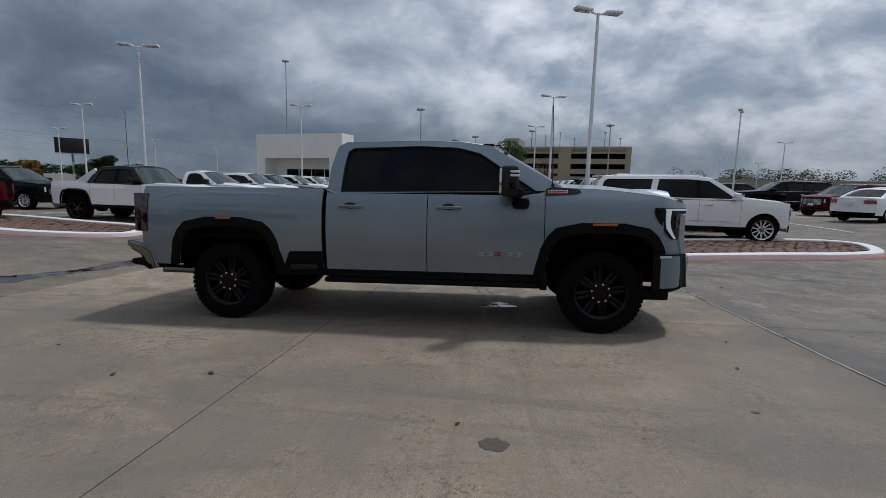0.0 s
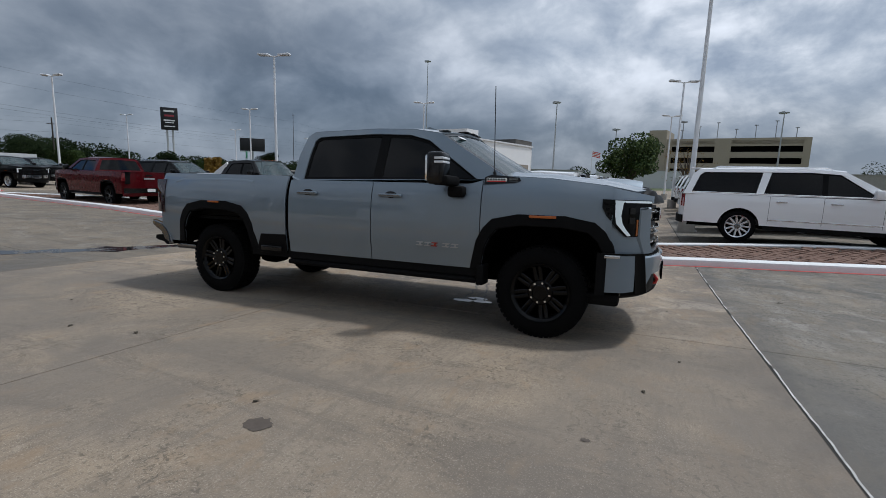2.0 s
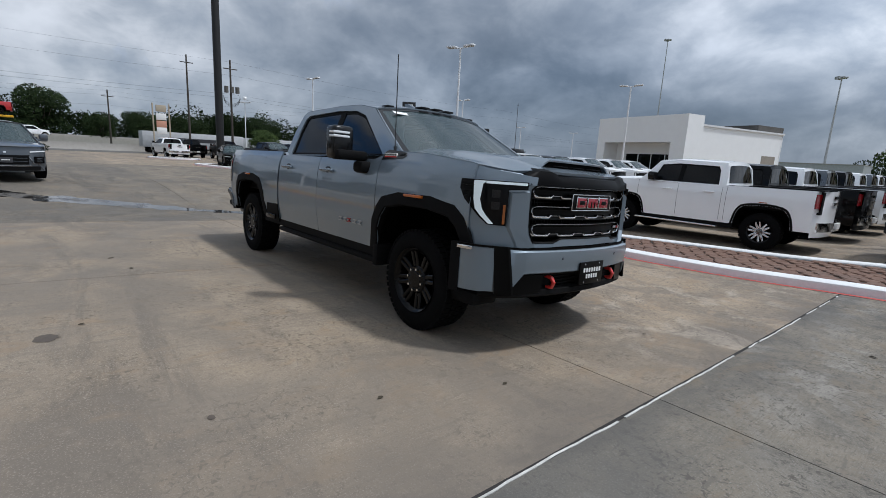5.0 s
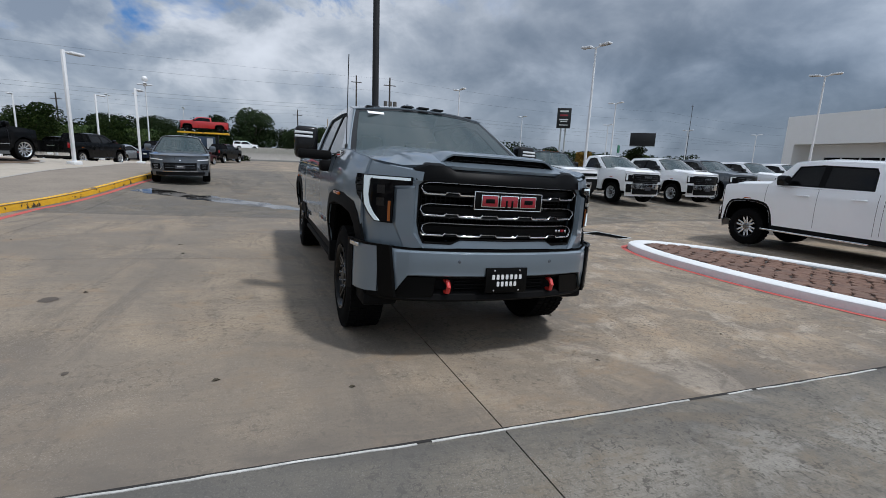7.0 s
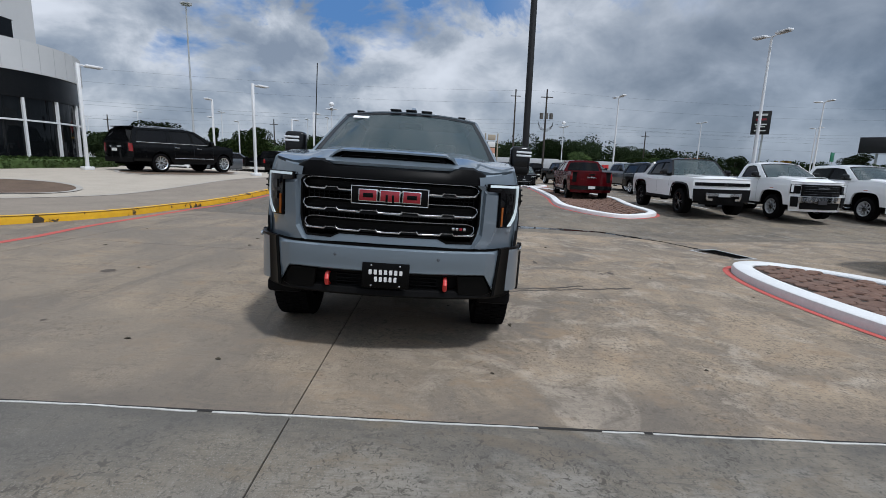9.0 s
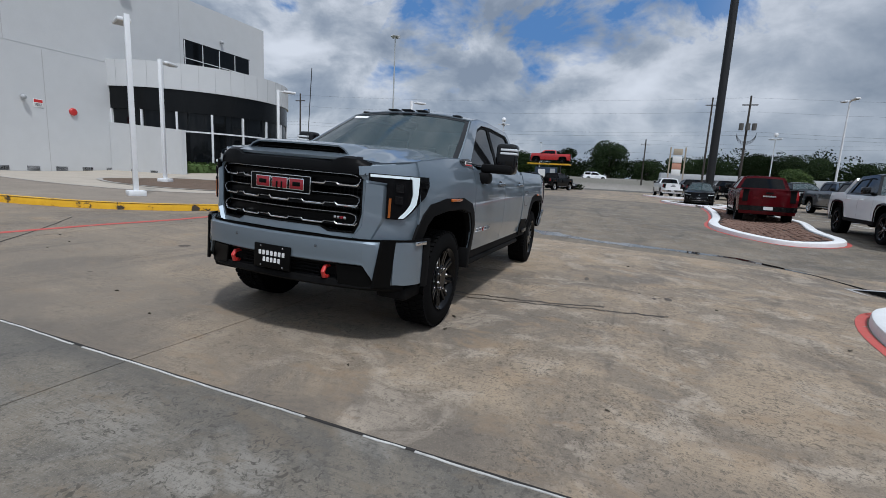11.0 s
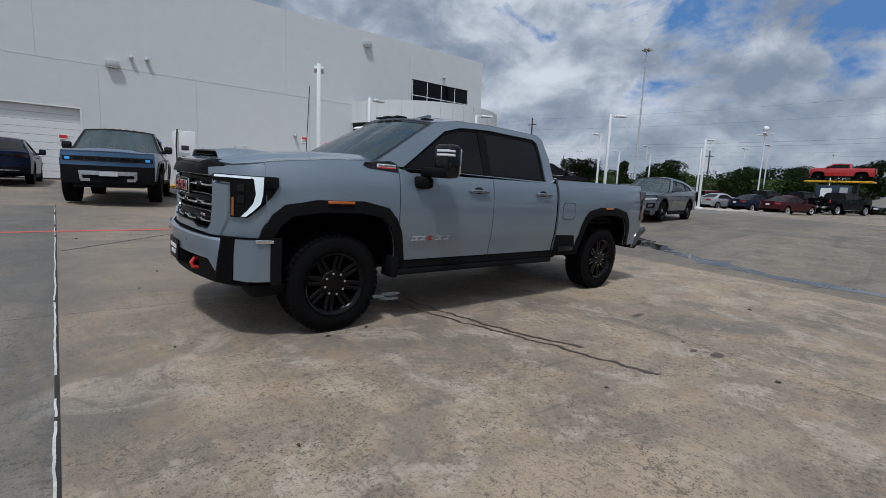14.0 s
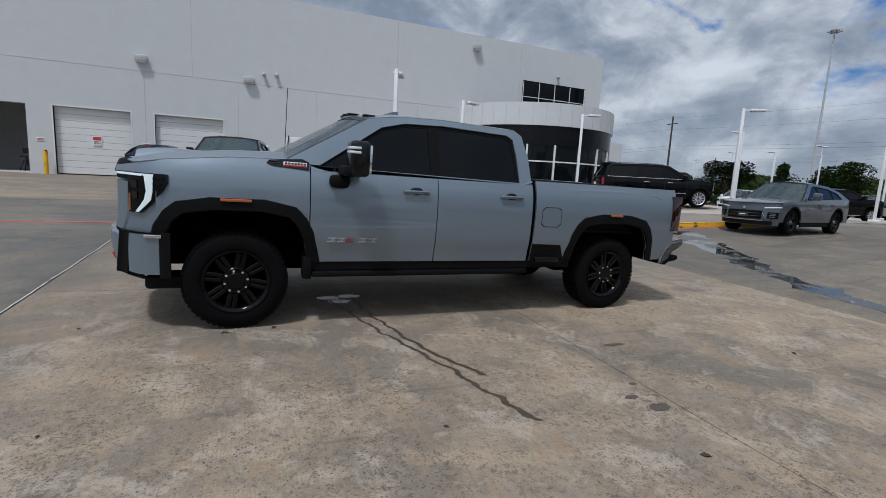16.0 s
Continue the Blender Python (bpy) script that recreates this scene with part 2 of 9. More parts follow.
def paint(name, color, metal=0.0, rough=0.28, coat=1.0):
    m = material(name, color, rough, metal, coat)
    n = Nodes(m)
    p = n.where("Object")
    dirt = n.noise(p, 2.2, 6.0, 0.6)
    flake = n.noise(p, 900.0, 1.0)
    c = n.mix(n.math("MULTIPLY", flake, 0.12 if metal else 0.0), color, tuple(min(1, v * 1.5) for v in color))
    c = n.mix(n.ramp(dirt, (0.5, 0.0), (0.8, 0.14)), c, tuple(0.7 * v + 0.02 for v in color))
    if sum(color) < 0.1:
        n.set(Coat_Weight=0.3, Specular_IOR_Level=0.06)
    n.set(Base_Color=c, Roughness=n.ramp(dirt, (0.3, rough), (0.8, rough + 0.1)), Coat_Roughness=n.ramp(dirt, (0.4, 0.02), (0.8, 0.07)))
    return m


def rough_mat(name, color, rough, scale, vary=0.12, bump=0.2, depth=0.004, kind="Position"):
    """A plain matt material with grain at two scales."""
    m = material(name, color, rough)
    n = Nodes(m)
    p = n.where(kind)
    a, b = n.noise(p, scale, 6.0, 0.6), n.noise(p, scale * 0.08, 4.0, 0.55)
    f = n.math("ADD", n.math("MULTIPLY", a, 0.5), n.math("MULTIPLY", b, 0.5))
    lo, hi = tuple(v * (1 - vary) for v in color), tuple(min(1, v * (1 + vary)) for v in color)
    n.set(Base_Color=n.ramp(f, (0.32, lo), (0.68, hi)))
    n.bump(a, bump, depth)
    return m


GREY = paint("grey_paint", (0.180, 0.222, 0.261), 0.54, 0.40)
WHITE = paint("white_paint", (0.88, 0.89, 0.90), 0.0, 0.30)
BLACK = paint("black_paint", (0.002, 0.0022, 0.0026), 0.0, 0.25)
RED = paint("red_paint", (0.085, 0.004, 0.007), 0.4, 0.22)
LIFT_RED = paint("bright_red_paint", (0.45, 0.02, 0.02), 0.1, 0.25)
BLUE = paint("blue_paint", (0.045, 0.105, 0.20), 0.35, 0.3)
SILVER = paint("silver_paint", (0.42, 0.44, 0.46), 0.5, 0.3)
STEEL_GREY = paint("steel_grey_paint", (0.080, 0.091, 0.105), 0.45, 0.26)
NAVY = paint("navy_paint", (0.011, 0.017, 0.036), 0.3, 0.25)
TRIM = rough_mat("black_plastic", (0.005, 0.005, 0.0053), 0.7, 260.0, 0.2, 0.15, 0.001, "Object")
BLADE = material("black_grille_blade", (0.0025, 0.0025, 0.0025), 0.38, 0.0, 0.0, 0.12)
GLOSS = material("gloss_black", (0.005, 0.005, 0.0055), 0.16, 0.0, 0.0, 0.4)
WHEEL_BLACK = material("gloss_black_wheel", (0.002, 0.002, 0.0022), 0.14, 0.0, 0.0, 0.22)
DARK = rough_mat("underbody_black", (0.002, 0.002, 0.002), 0.85, 20.0, 0.3)
RUBBER = rough_mat("tyre_rubber", (0.0055, 0.0055, 0.0057), 0.85, 90.0, 0.25, 0.3, 0.002, "Object")
AMBER_DIM = material("unlit_amber_lens", (0.26, 0.075, 0.012), 0.2, 0.0, 0.4)
GUARD = material("satin_black_guard", (0.0025, 0.0025, 0.0027), 0.42, 0.0, 0.0, 0.08)
SILVER_TRIM = material("brushed_silver_trim", (0.34, 0.35, 0.36), 0.4, 0.3)
SATIN_CHROME = material("satin_chrome", (0.46, 0.47, 0.48), 0.25, 1.0)
CHROME = material("chrome", (0.72, 0.73, 0.74), 0.12, 1.0)
ALLOY = material("bright_alloy", (0.62, 0.63, 0.64), 0.25, 1.0)
DARK_CHROME = material("smoked_chrome", (0.20, 0.205, 0.21), 0.2, 1.0)
TINT = material("tinted_glass", (0.003, 0.0032, 0.0036), 0.02, 0.0, 0.0, 0.26, alpha=0.985)
SCREEN = material("windscreen_glass", (0.045, 0.072, 0.077), 0.015, 0.0, 0.35, 1.0, alpha=0.66)
LENS = material("dark_lamp_lens", (0.005, 0.005, 0.0055), 0.06, 0.0, 0.0, 0.14)
TAIL = material("red_lamp_lens", (0.24, 0.010, 0.012), 0.08, 0.0, 1.0)
TAIL_DARK = material("smoked_red_lens", (0.022, 0.003, 0.004), 0.08, 0.0, 0.6)
AMBER = material("amber_lens", (0.42, 0.10, 0.012), 0.15, 0.0, 0.6)
DRL = material("lit_daytime_lamp", (0.6, 0.68, 0.70), 0.2, emit=(0.93, 0.99, 1.0), power=0.26)
DRL_OFF = material("clear_light_guide", (0.72, 0.74, 0.76), 0.18, 0.0, 0.6)
HOOK_RED = material("red_tow_hook_paint", (0.52, 0.03, 0.025), 0.35, 0.0, 0.4)
EMBLEM_RED = material("emblem_red", (0.27, 0.010, 0.020), 0.22, 0.2, 0.8)
BLUE_LAMP = material("lit_blue_lamp", (0.05, 0.25, 0.6), 0.2, emit=(0.1, 0.45, 1.0), power=0.35)
for m_, v_ in ((TRIM, 0.12), (RUBBER, 0.06), (DARK, 0.04)):
    m_.node_tree.nodes["Principled BSDF"].inputs["Specular IOR Level"].default_value = v_
SEAT = rough_mat("dark_seat_leather", (0.022, 0.021, 0.021), 0.6, 60.0)
PLATE_WHITE = material("plate_white", (0.75, 0.75, 0.74), 0.4)
STICKER = material("white_sticker", (0.8, 0.8, 0.79), 0.5)
INK = material("dark_print", (0.03, 0.03, 0.035), 0.6)
RED_PRINT = material("red_print", (0.55, 0.03, 0.03), 0.5)
STEEL = rough_mat("galvanised_steel", (0.42, 0.43, 0.44), 0.45, 30.0, 0.15)
POLE_WHITE = rough_mat("white_pole_paint", (0.74, 0.75, 0.76), 0.45, 8.0, 0.06)
WOOD_POLE = rough_mat("weathered_pole_wood", (0.055, 0.047, 0.040), 0.9, 14.0, 0.3)
POLE_BLACK = rough_mat("black_pole_paint", (0.010, 0.010, 0.011), 0.5, 10.0)
WIRE = material("black_cable", (0.015, 0.015, 0.016), 0.6)


# ---- the lot ----


def gz(x, y):
    """The height of the paving: it falls to an inlet north-west of the truck and rises to the building."""
    f = 0.016 * max(-7.0, min(x, 4.0)) + 0.28 * sm(0, 1, (-6.0 - x) / 8.0)
    g = -0.035 * max(-14.5 - 7.5 * sm(-2, 4, x), min(y, 7.0)) + 0.09 * sm(7.0, 10.0, y)
    k = sm(-36, -20, x)
    return (f + g + 0.2 * sm(2, 8, x) * sm(1, 7, y) + 0.32 * sm(10, 17, x) * sm(6, 15, y)) * k + 0.02 * (1 - k)


SLAB, X0, Y0 = 4.74, 3.87, -0.40
SX = [X0 + SLAB * k for k in range(-7, 6)]
SY = [Y0 + SLAB * k for k in (-2, -1, 0, 2, 3, 4)]

def slab_concrete(name, tint):
    m = material(name, (0.3, 0.28, 0.25), 0.85)
    n = Nodes(m)
    p = n.where()
    broad, blotch, patch = n.noise(p, 0.24, 5.0, 0.6, 0.6), n.noise(p, 1.5, 9.0, 0.72, 0.8), n.noise(p, 0.75, 7.0, 0.62, 1.0)
    grit, speck, sand = n.noise(p, 26.0, 6.0, 0.75), n.noise(p, 120.0, 3.0, 0.6), n.voronoi(p, 46.0)
    c = n.ramp(blotch, (0.30, (0.175, 0.148, 0.116)), (0.45, (0.250, 0.216, 0.170)), (0.56, (0.300, 0.262, 0.208)), (0.72, (0.370, 0.332, 0.272)))
    c = n.mix(n.ramp(broad, (0.40, 0.85), (0.55, 0.0)), c, (0.138, 0.130, 0.119))
    c = n.mix(n.ramp(patch, (0.50, 0.0), (0.64, 0.6)), c, (0.335, 0.284, 0.213))
    c = n.mix(n.ramp(n.noise(p, 0.6, 7.0, 0.72, 1.2, (0.35, 1.6, 1)), (0.53, 0.0), (0.61, 0.8)), c, (0.100, 0.092, 0.083))
    c = n.mix(n.ramp(n.noise(p, 0.9, 6.0, 0.7, 0.6, (2.4, 0.25, 1)), (0.56, 0.0), (0.66, 0.5)), c, (0.125, 0.116, 0.102))
    c = n.mix(n.ramp(n.noise(p, 6.5, 6.0, 0.75), (0.56, 0.0), (0.70, 0.5)), c, (0.395, 0.365, 0.315))
    # warm bleached places, mostly north of the truck
    warm = n.math("DIVIDE", n.math("ADD", n.math("ADD", n.axis(p, 1), n.math("MULTIPLY", broad, 2.0)), 0.2), 2.0, True)
    c = n.mix(n.math("MULTIPLY", warm, n.ramp(n.noise(p, 0.85, 7.0, 0.66, 0.9), (0.46, 0.0), (0.60, 0.7))), c, (0.42, 0.350, 0.258))
    c = n.mix(n.math("MULTIPLY", warm, n.ramp(n.noise(p, 1.9, 6.0, 0.66, 0.7), (0.52, 0.0), (0.61, 0.65))), c, (0.45, 0.42, 0.37))
    # pitted places where the aggregate shows
    worn = n.math("DIVIDE", n.math("SUBTRACT", n.math("ADD", n.axis(p, 1), n.math("MULTIPLY", broad, 3.0)), 2.2), 1.6, True)
    pits = n.math("MULTIPLY", n.math("MULTIPLY", n.ramp(n.noise(p, 1.0, 5.0, 0.62, 0.5), (0.45, 0.2), (0.54, 1.0)), n.math("ADD", n.math("MULTIPLY", worn, 0.85), 0.15)), n.ramp(n.noise(p, 16.0, 6.0, 0.7), (0.46, 0.0), (0.52, 1.0)))
    c = n.mix(n.math("MULTIPLY", pits, n.ramp(sand, (0.20, 1.0), (0.38, 0.22))), c, (0.055, 0.049, 0.041))
    c = n.mix(n.math("MULTIPLY", n.ramp(grit, (0.38, 0.85), (0.45, 0.0)), n.math("ADD", n.math("MULTIPLY", worn, 0.4), 0.6)), c, (0.090, 0.080, 0.066))
    c = n.mix(n.math("MULTIPLY", n.ramp(speck, (0.55, 0.0), (0.64, 0.8)), n.math("SUBTRACT", 1.0, n.math("MULTIPLY", warm, 0.65))), c, (0.45, 0.42, 0.37))
    c = n.mix(n.ramp(n.noise(p, 70.0, 4.0, 0.65), (0.34, 0.7), (0.43, 0.0)), c, (0.105, 0.097, 0.086))
    c = n.mix(n.ramp(n.noise(p, 30.0, 3.0, 0.6, 0.0, (1.0, 0.12, 1)), (0.60, 0.0), (0.68, 0.5)), c, (0.14, 0.127, 0.108))
    brushed = n.math("MULTIPLY", n.ramp(n.noise(p, 0.8, 5.0, 0.6, 0.7), (0.44, 0.25), (0.56, 1.0)), n.ramp(n.noise(p, 150.0, 2.0, 0.6, 0.0, (1.0, 0.035, 1)), (0.50, 0.0), (0.62, 0.32)))
    c = n.mix(brushed, c, (0.16, 0.138, 0.108))
    c = n.mix(n.ramp(n.noise(p, 3.1, 7.0, 0.72, 0.5, (1.0, 0.55, 1)), (0.54, 0.0), (0.64, 0.6)), c, (0.28, 0.214, 0.142))
    c = n.mix(n.math("MULTIPLY", n.ramp(n.noise(p, 1.3, 4.0, 0.6, 0.6), (0.46, 0.0), (0.56, 1.0)), n.ramp(n.noise(p, 22.0, 5.0, 0.68, 1.2), (0.55, 0.0), (0.60, 0.85))), c, (0.085, 0.074, 0.058))
    # smooth grey cement film, and tyre dirt gathered along the main joint
    film = n.noise(p, 0.42, 6.0, 0.55, 1.4, (0.8, 1.2, 1))
    c = n.mix(n.math("MULTIPLY", n.ramp(film, (0.40, 0.62), (0.58, 0.0)), n.math("SUBTRACT", 1.0, n.math("MULTIPLY", warm, 0.85))), c, (0.150, 0.142, 0.131))
    off = n.math("ABSOLUTE", n.math("SUBTRACT", n.axis(p, 0), X0 - 0.05))
    near = n.math("SUBTRACT", 1.0, n.math("DIVIDE", off, 0.62, True), True)
    c = n.mix(n.math("MULTIPLY", near, n.ramp(n.noise(p, 1.1, 6.0, 0.62, 0.6, (1.6, 0.7, 1)), (0.42, 0.12), (0.60, 0.85))), c, (0.112, 0.107, 0.101))
    c = n.mix(n.math("MULTIPLY", n.random(), 0.25), c, (0.175, 0.160, 0.138))
    c = n.mix(1.0, c, tint, "MULTIPLY")
    n.set(Base_Color=c, Roughness=n.ramp(blotch, (0.3, 0.62), (0.7, 0.92)))
    n.bump(n.math("ADD", n.math("MULTIPLY", grit, 0.6), n.math("MULTIPLY", speck, 0.4)), 0.38, 0.007)
    return m


concrete = slab_concrete("lot_concrete", (1.03, 0.942, 0.848))
far_concrete = slab_concrete("damp_grey_concrete", (0.68, 0.655, 0.62))
# the same concrete, tinted darker for slabs on the +x side of the main joint
grey_concrete = slab_concrete("darker_grey_concrete", (0.66, 0.665, 0.665))
asphalt = rough_mat("worn_asphalt", (0.105, 0.10, 0.093), 0.92, 26.0, 0.25, 0.5, 0.006)
walk_concrete = rough_mat("pale_walk_concrete", (0.40, 0.355, 0.295), 0.88, 18.0, 0.12, 0.3)
strip_concrete = rough_mat("stained_walk_concrete", (0.235, 0.20, 0.162), 0.9, 18.0, 0.2, 0.35)
grass = rough_mat("dry_grass", (0.075, 0.095, 0.035), 0.95, 9.0, 0.35, 0.6, 0.03)
soil = rough_mat("brown_mulch", (0.12, 0.083, 0.058), 0.95, 30.0, 0.3, 0.7, 0.02)
kerb_white = rough_mat("white_kerb_paint", (0.72, 0.73, 0.73), 0.7, 25.0, 0.09, 0.3)
kerb_plain = rough_mat("bare_kerb_concrete", (0.36, 0.34, 0.31), 0.9, 25.0, 0.12, 0.3)
red_line = material("worn_red_paint", (0.40, 0.07, 0.06), 0.85)
n = Nodes(red_line)
w = n.noise(n.where(), 5.0, 7.0, 0.7)
n.set(Base_Color=n.ramp(w, (0.32, (0.27, 0.23, 0.195)), (0.43, (0.44, 0.085, 0.07)), (0.8, (0.47, 0.11, 0.10))))
kerb_yellow = material("chipped_yellow_paint", (0.62, 0.38, 0.03), 0.7)
n = Nodes(kerb_yellow)
w = n.noise(n.where(), 3.0, 8.0, 0.7)
n.set(Base_Color=n.ramp(w, (0.395, (0.05, 0.038, 0.025)), (0.425, (0.66, 0.36, 0.012)), (0.7, (0.80, 0.46, 0.015))))
bay_white = rough_mat("faded_white_line", (0.55, 0.55, 0.53), 0.85, 16.0, 0.25)
caulk = rough_mat("pale_joint_sealant", (0.50, 0.495, 0.47), 0.7, 14.0, 0.38)
joint_dark = rough_mat("dark_joint", (0.024, 0.022, 0.020), 0.9, 18.0, 0.3)
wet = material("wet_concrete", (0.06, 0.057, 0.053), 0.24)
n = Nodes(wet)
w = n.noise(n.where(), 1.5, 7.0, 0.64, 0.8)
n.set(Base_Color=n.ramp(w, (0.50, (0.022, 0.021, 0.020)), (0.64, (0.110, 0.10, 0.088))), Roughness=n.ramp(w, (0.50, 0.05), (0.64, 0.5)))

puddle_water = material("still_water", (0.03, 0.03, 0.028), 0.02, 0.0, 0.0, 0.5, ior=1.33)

# one sheet from the lot to the horizon; under the slabs it lies a hand deep
GX = [-3000, -1200, -500, -250, -160, -120, -100, -90, -80, -70, -62, -54, -47, -40, -34] + lin(-30, 28, 59) + [32, 38, 46, 56, 70, 90, 130, 250, 600, 1500, 3000]
GY = [-3000, -1200, -500, -220, -120, -80, -60, -48, -40, -34, -30] + lin(-27, 21, 49) + [24, 28, 34, 42, 52, 64, 80, 100, 140, 250, 600, 1500, 3000]


def under(x, y):
    k = sm(0, 0.8, min(x - SX[0], SX[-1] - x, y - SY[0], SY[-1] - y))
    return gz(x, y) - 0.09 * k


bm = bmesh.new()
vs = grid(bm, [[(x, y, under(x, y)) for x in GX] for y in GY])
bm.faces.ensure_lookup_table()
for f in bm.faces:
    c = f.calc_center_median()
    f.material_index = 1 if (c.x < -62 or c.x > 90 or c.y < -60 or c.y > 100) else 0
tagged(finish("ground", bm, [concrete, grass], smooth=60), "stained concrete lot running out to dry grass", "ground", kind="structure")


def drape(name, poly, mat, lift, label, parent=None, cat="", step=0.5, kind="structure"):
    """A flat patch cut to an outline in the plan and laid on the paving."""
    bm = bmesh.new()
    f = bm.faces.new([bm.verts.new((x, y, 0)) for x, y in poly])
    bmesh.ops.triangulate(bm, faces=[f])
    xs, ys = [q[0] for q in poly], [q[1] for q in poly]
    for axis, lo, hi in ((0, min(xs), max(xs)), (1, min(ys), max(ys))):
        k = math.floor(lo / step) + 1
        while k * step < hi:
            co = [0, 0, 0]
            co[axis] = k * step
            bmesh.ops.bisect_plane(bm, geom=bm.verts[:] + bm.edges[:] + bm.faces[:], plane_co=co, plane_no=(1, 0, 0) if axis == 0 else (0, 1, 0))
            k += 1
    for v in bm.verts:
        v.co.z = gz(v.co.x, v.co.y) + lift
    ob = finish(name, bm, mat, parent, 60)
    return tagged(ob, label, cat, kind=kind)


def ribbon(pts, width, side=0.0):
    """The outline of a band along a line in the plan; side: how far it lies to the left of the line."""
    out = [[], []]
    for i, (x, y) in enumerate(pts):
        a, b = pts[max(i - 1, 0)], pts[min(i + 1, len(pts) - 1)]
        d = Vector((b[0] - a[0], b[1] - a[1])).normalized()
        nx, ny = -d.y, d.x
        for k, o in enumerate((side + width / 2, side - width / 2)):
            out[k].append((x + nx * o, y + ny * o))
    return out


def band(bm, pts, width, lift, side=0.0, thick=0.0):
    l, r = ribbon(pts, width, side)
    rows = [[(x, y, gz(x, y) + lift) for x, y in l], [(x, y, gz(x, y) + lift) for x, y in r]]
    if thick:
        rows = [[(x, y, z - thick) for x, y, z in rows[0]], *rows, [(x, y, z - thick) for x, y, z in rows[1]]]
    grid(bm, rows)
    return bm


def dense(pts, step=0.4):
    out = []
    for a, b in zip(pts, pts[1:]):
        k = max(1, int(math.dist(a, b) / step))
        out += [(a[0] + (b[0] - a[0]) * i / k, a[1] + (b[1] - a[1]) * i / k) for i in range(k)]
    return out + [pts[-1]]


def rounded(pts, k=6, closed=True):
    """A smooth line through an outline, corner by corner."""
    out, m = [], len(pts)
    for i in range(m if closed else m - 1):
        p0, p1, p2, p3 = (pts[(i + j) % m] if closed else pts[max(0, min(m - 1, i + j))] for j in (-1, 0, 1, 2))
        for s in range(k):
            t = s / k
            out.append(tuple(0.5 * (2 * p1[a] + (p2[a] - p0[a]) * t + (2 * p0[a] - 5 * p1[a] + 4 * p2[a] - p3[a]) * t * t + (3 * p1[a] - p0[a] - 3 * p2[a] + p3[a]) * t ** 3) for a in (0, 1)))
    return out if closed else out + [pts[-1]]


def kerb(name, line, top, width, height, label, parent=None, closed=False, face=None):
    """A kerb whose outer foot runs along the line, with its body to the left."""
    if closed:
        line = line + [line[0], line[1]]
    bm = bmesh.new()
    prof = [(0.0, -0.06), (0.0, height * 0.55), (0.012, height * 0.88), (0.04, height), (width - 0.02, height), (width, height - 0.02), (width, -0.06)]
    rows = []
    for o, h in prof:
        l, _ = ribbon(line, 0.0, o)
        rows.append([(x, y, gz(*line[i]) + h) for i, (x, y) in enumerate(l)])
    grid(bm, rows)
    if face is not None:
        for f in bm.faces:
            if f.calc_center_median().z - gz(*f.calc_center_median().xy) < height * 0.5:
                f.material_index = 1
    ob = finish(name, bm, [top, face or top], parent, 40)
    return tagged(ob, label, "kerb", kind="structure")


# slabs
paving = thing("pavement", "large cast concrete slabs with sealed joints, stained and worn", "paving", kind="structure")
for i in range(len(SX) - 1):
    for j in range(len(SY) - 1):
        bm = bmesh.new()
        g, k = 0.0045, 17
        rows = [[(x, y, gz(x, y)) for x in lin(SX[i] + g, SX[i + 1] - g, k)] for y in lin(SY[j] + g, SY[j + 1] - g, k)]
        vs = grid(bm, rows)
        rim = vs[0] + [r[-1] for r in vs[1:]] + vs[-1][-2::-1] + [r[0] for r in vs[-2:0:-1]]
        low = [bm.verts.new(v.co - Vector((0, 0, 0.07))) for v in rim]
        for a in range(len(rim)):
            b = (a + 1) % len(rim)
            bm.faces.new((rim[a], rim[b], low[b], low[a]))
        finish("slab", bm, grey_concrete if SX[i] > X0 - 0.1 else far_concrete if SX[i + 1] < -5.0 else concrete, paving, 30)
# sealant, proud and broken along the main joint, and dark in the others
bm = bmesh.new()
for a, b in ((-9.6, -5.3), (-5.25, -3.9), (-3.86, -0.9), (-0.82, 1.55), (1.6, 3.0), (3.03, 4.9)):
    ys = lin(a, b, 2 + int((b - a) / 0.12))
    for p0, p1 in zip(ys, ys[1:]):
        # the bead swells, thins and is torn out in places
        if noise.noise((p0 * 2.3, 8.7, 0)) > 0.33:
            continue
        ends = [(X0 + 0.010 * noise.noise((y * 1.7, 3.1, 0)) + 0.005 * noise.noise((y * 9.0, 1.3, 0)) + 0.003, y) for y in lin(p0, p1, 5)]
        band(bm, ends, 0.0125 + 0.004 * noise.noise((p0 * 4.1, 2.2, 0)), 0.004, side=-0.006, thick=0.02)
tagged(finish("joint_sealant", bm, caulk, paving), "cracked pale sealant")
bm = bmesh.new()
for x in SX[1:-1]:
    band(bm, dense([(x, SY[0]), (x, SY[-1])], 1.0), 0.012 if x != X0 else 0.024, -0.010 if x != X0 else 0.0022)
for y in SY[1:-1]:
    band(bm, dense([(SX[0], y), (SX[-1], y)], 1.0), 0.012, -0.010)
finish("joint_filler", bm, joint_dark, paving)
bm = bmesh.new()
diag = [(3.80, -3.55), (2.7, -4.55), (1.75, -5.4), (0.95, -6.15), (0.42, -6.72)]
band(bm, [(x + 0.03 * noise.noise((x * 3, 1, 0)), y) for x, y in dense(diag, 0.1)], 0.022, 0.003)
finish("diagonal_joint", bm, joint_dark, paving)

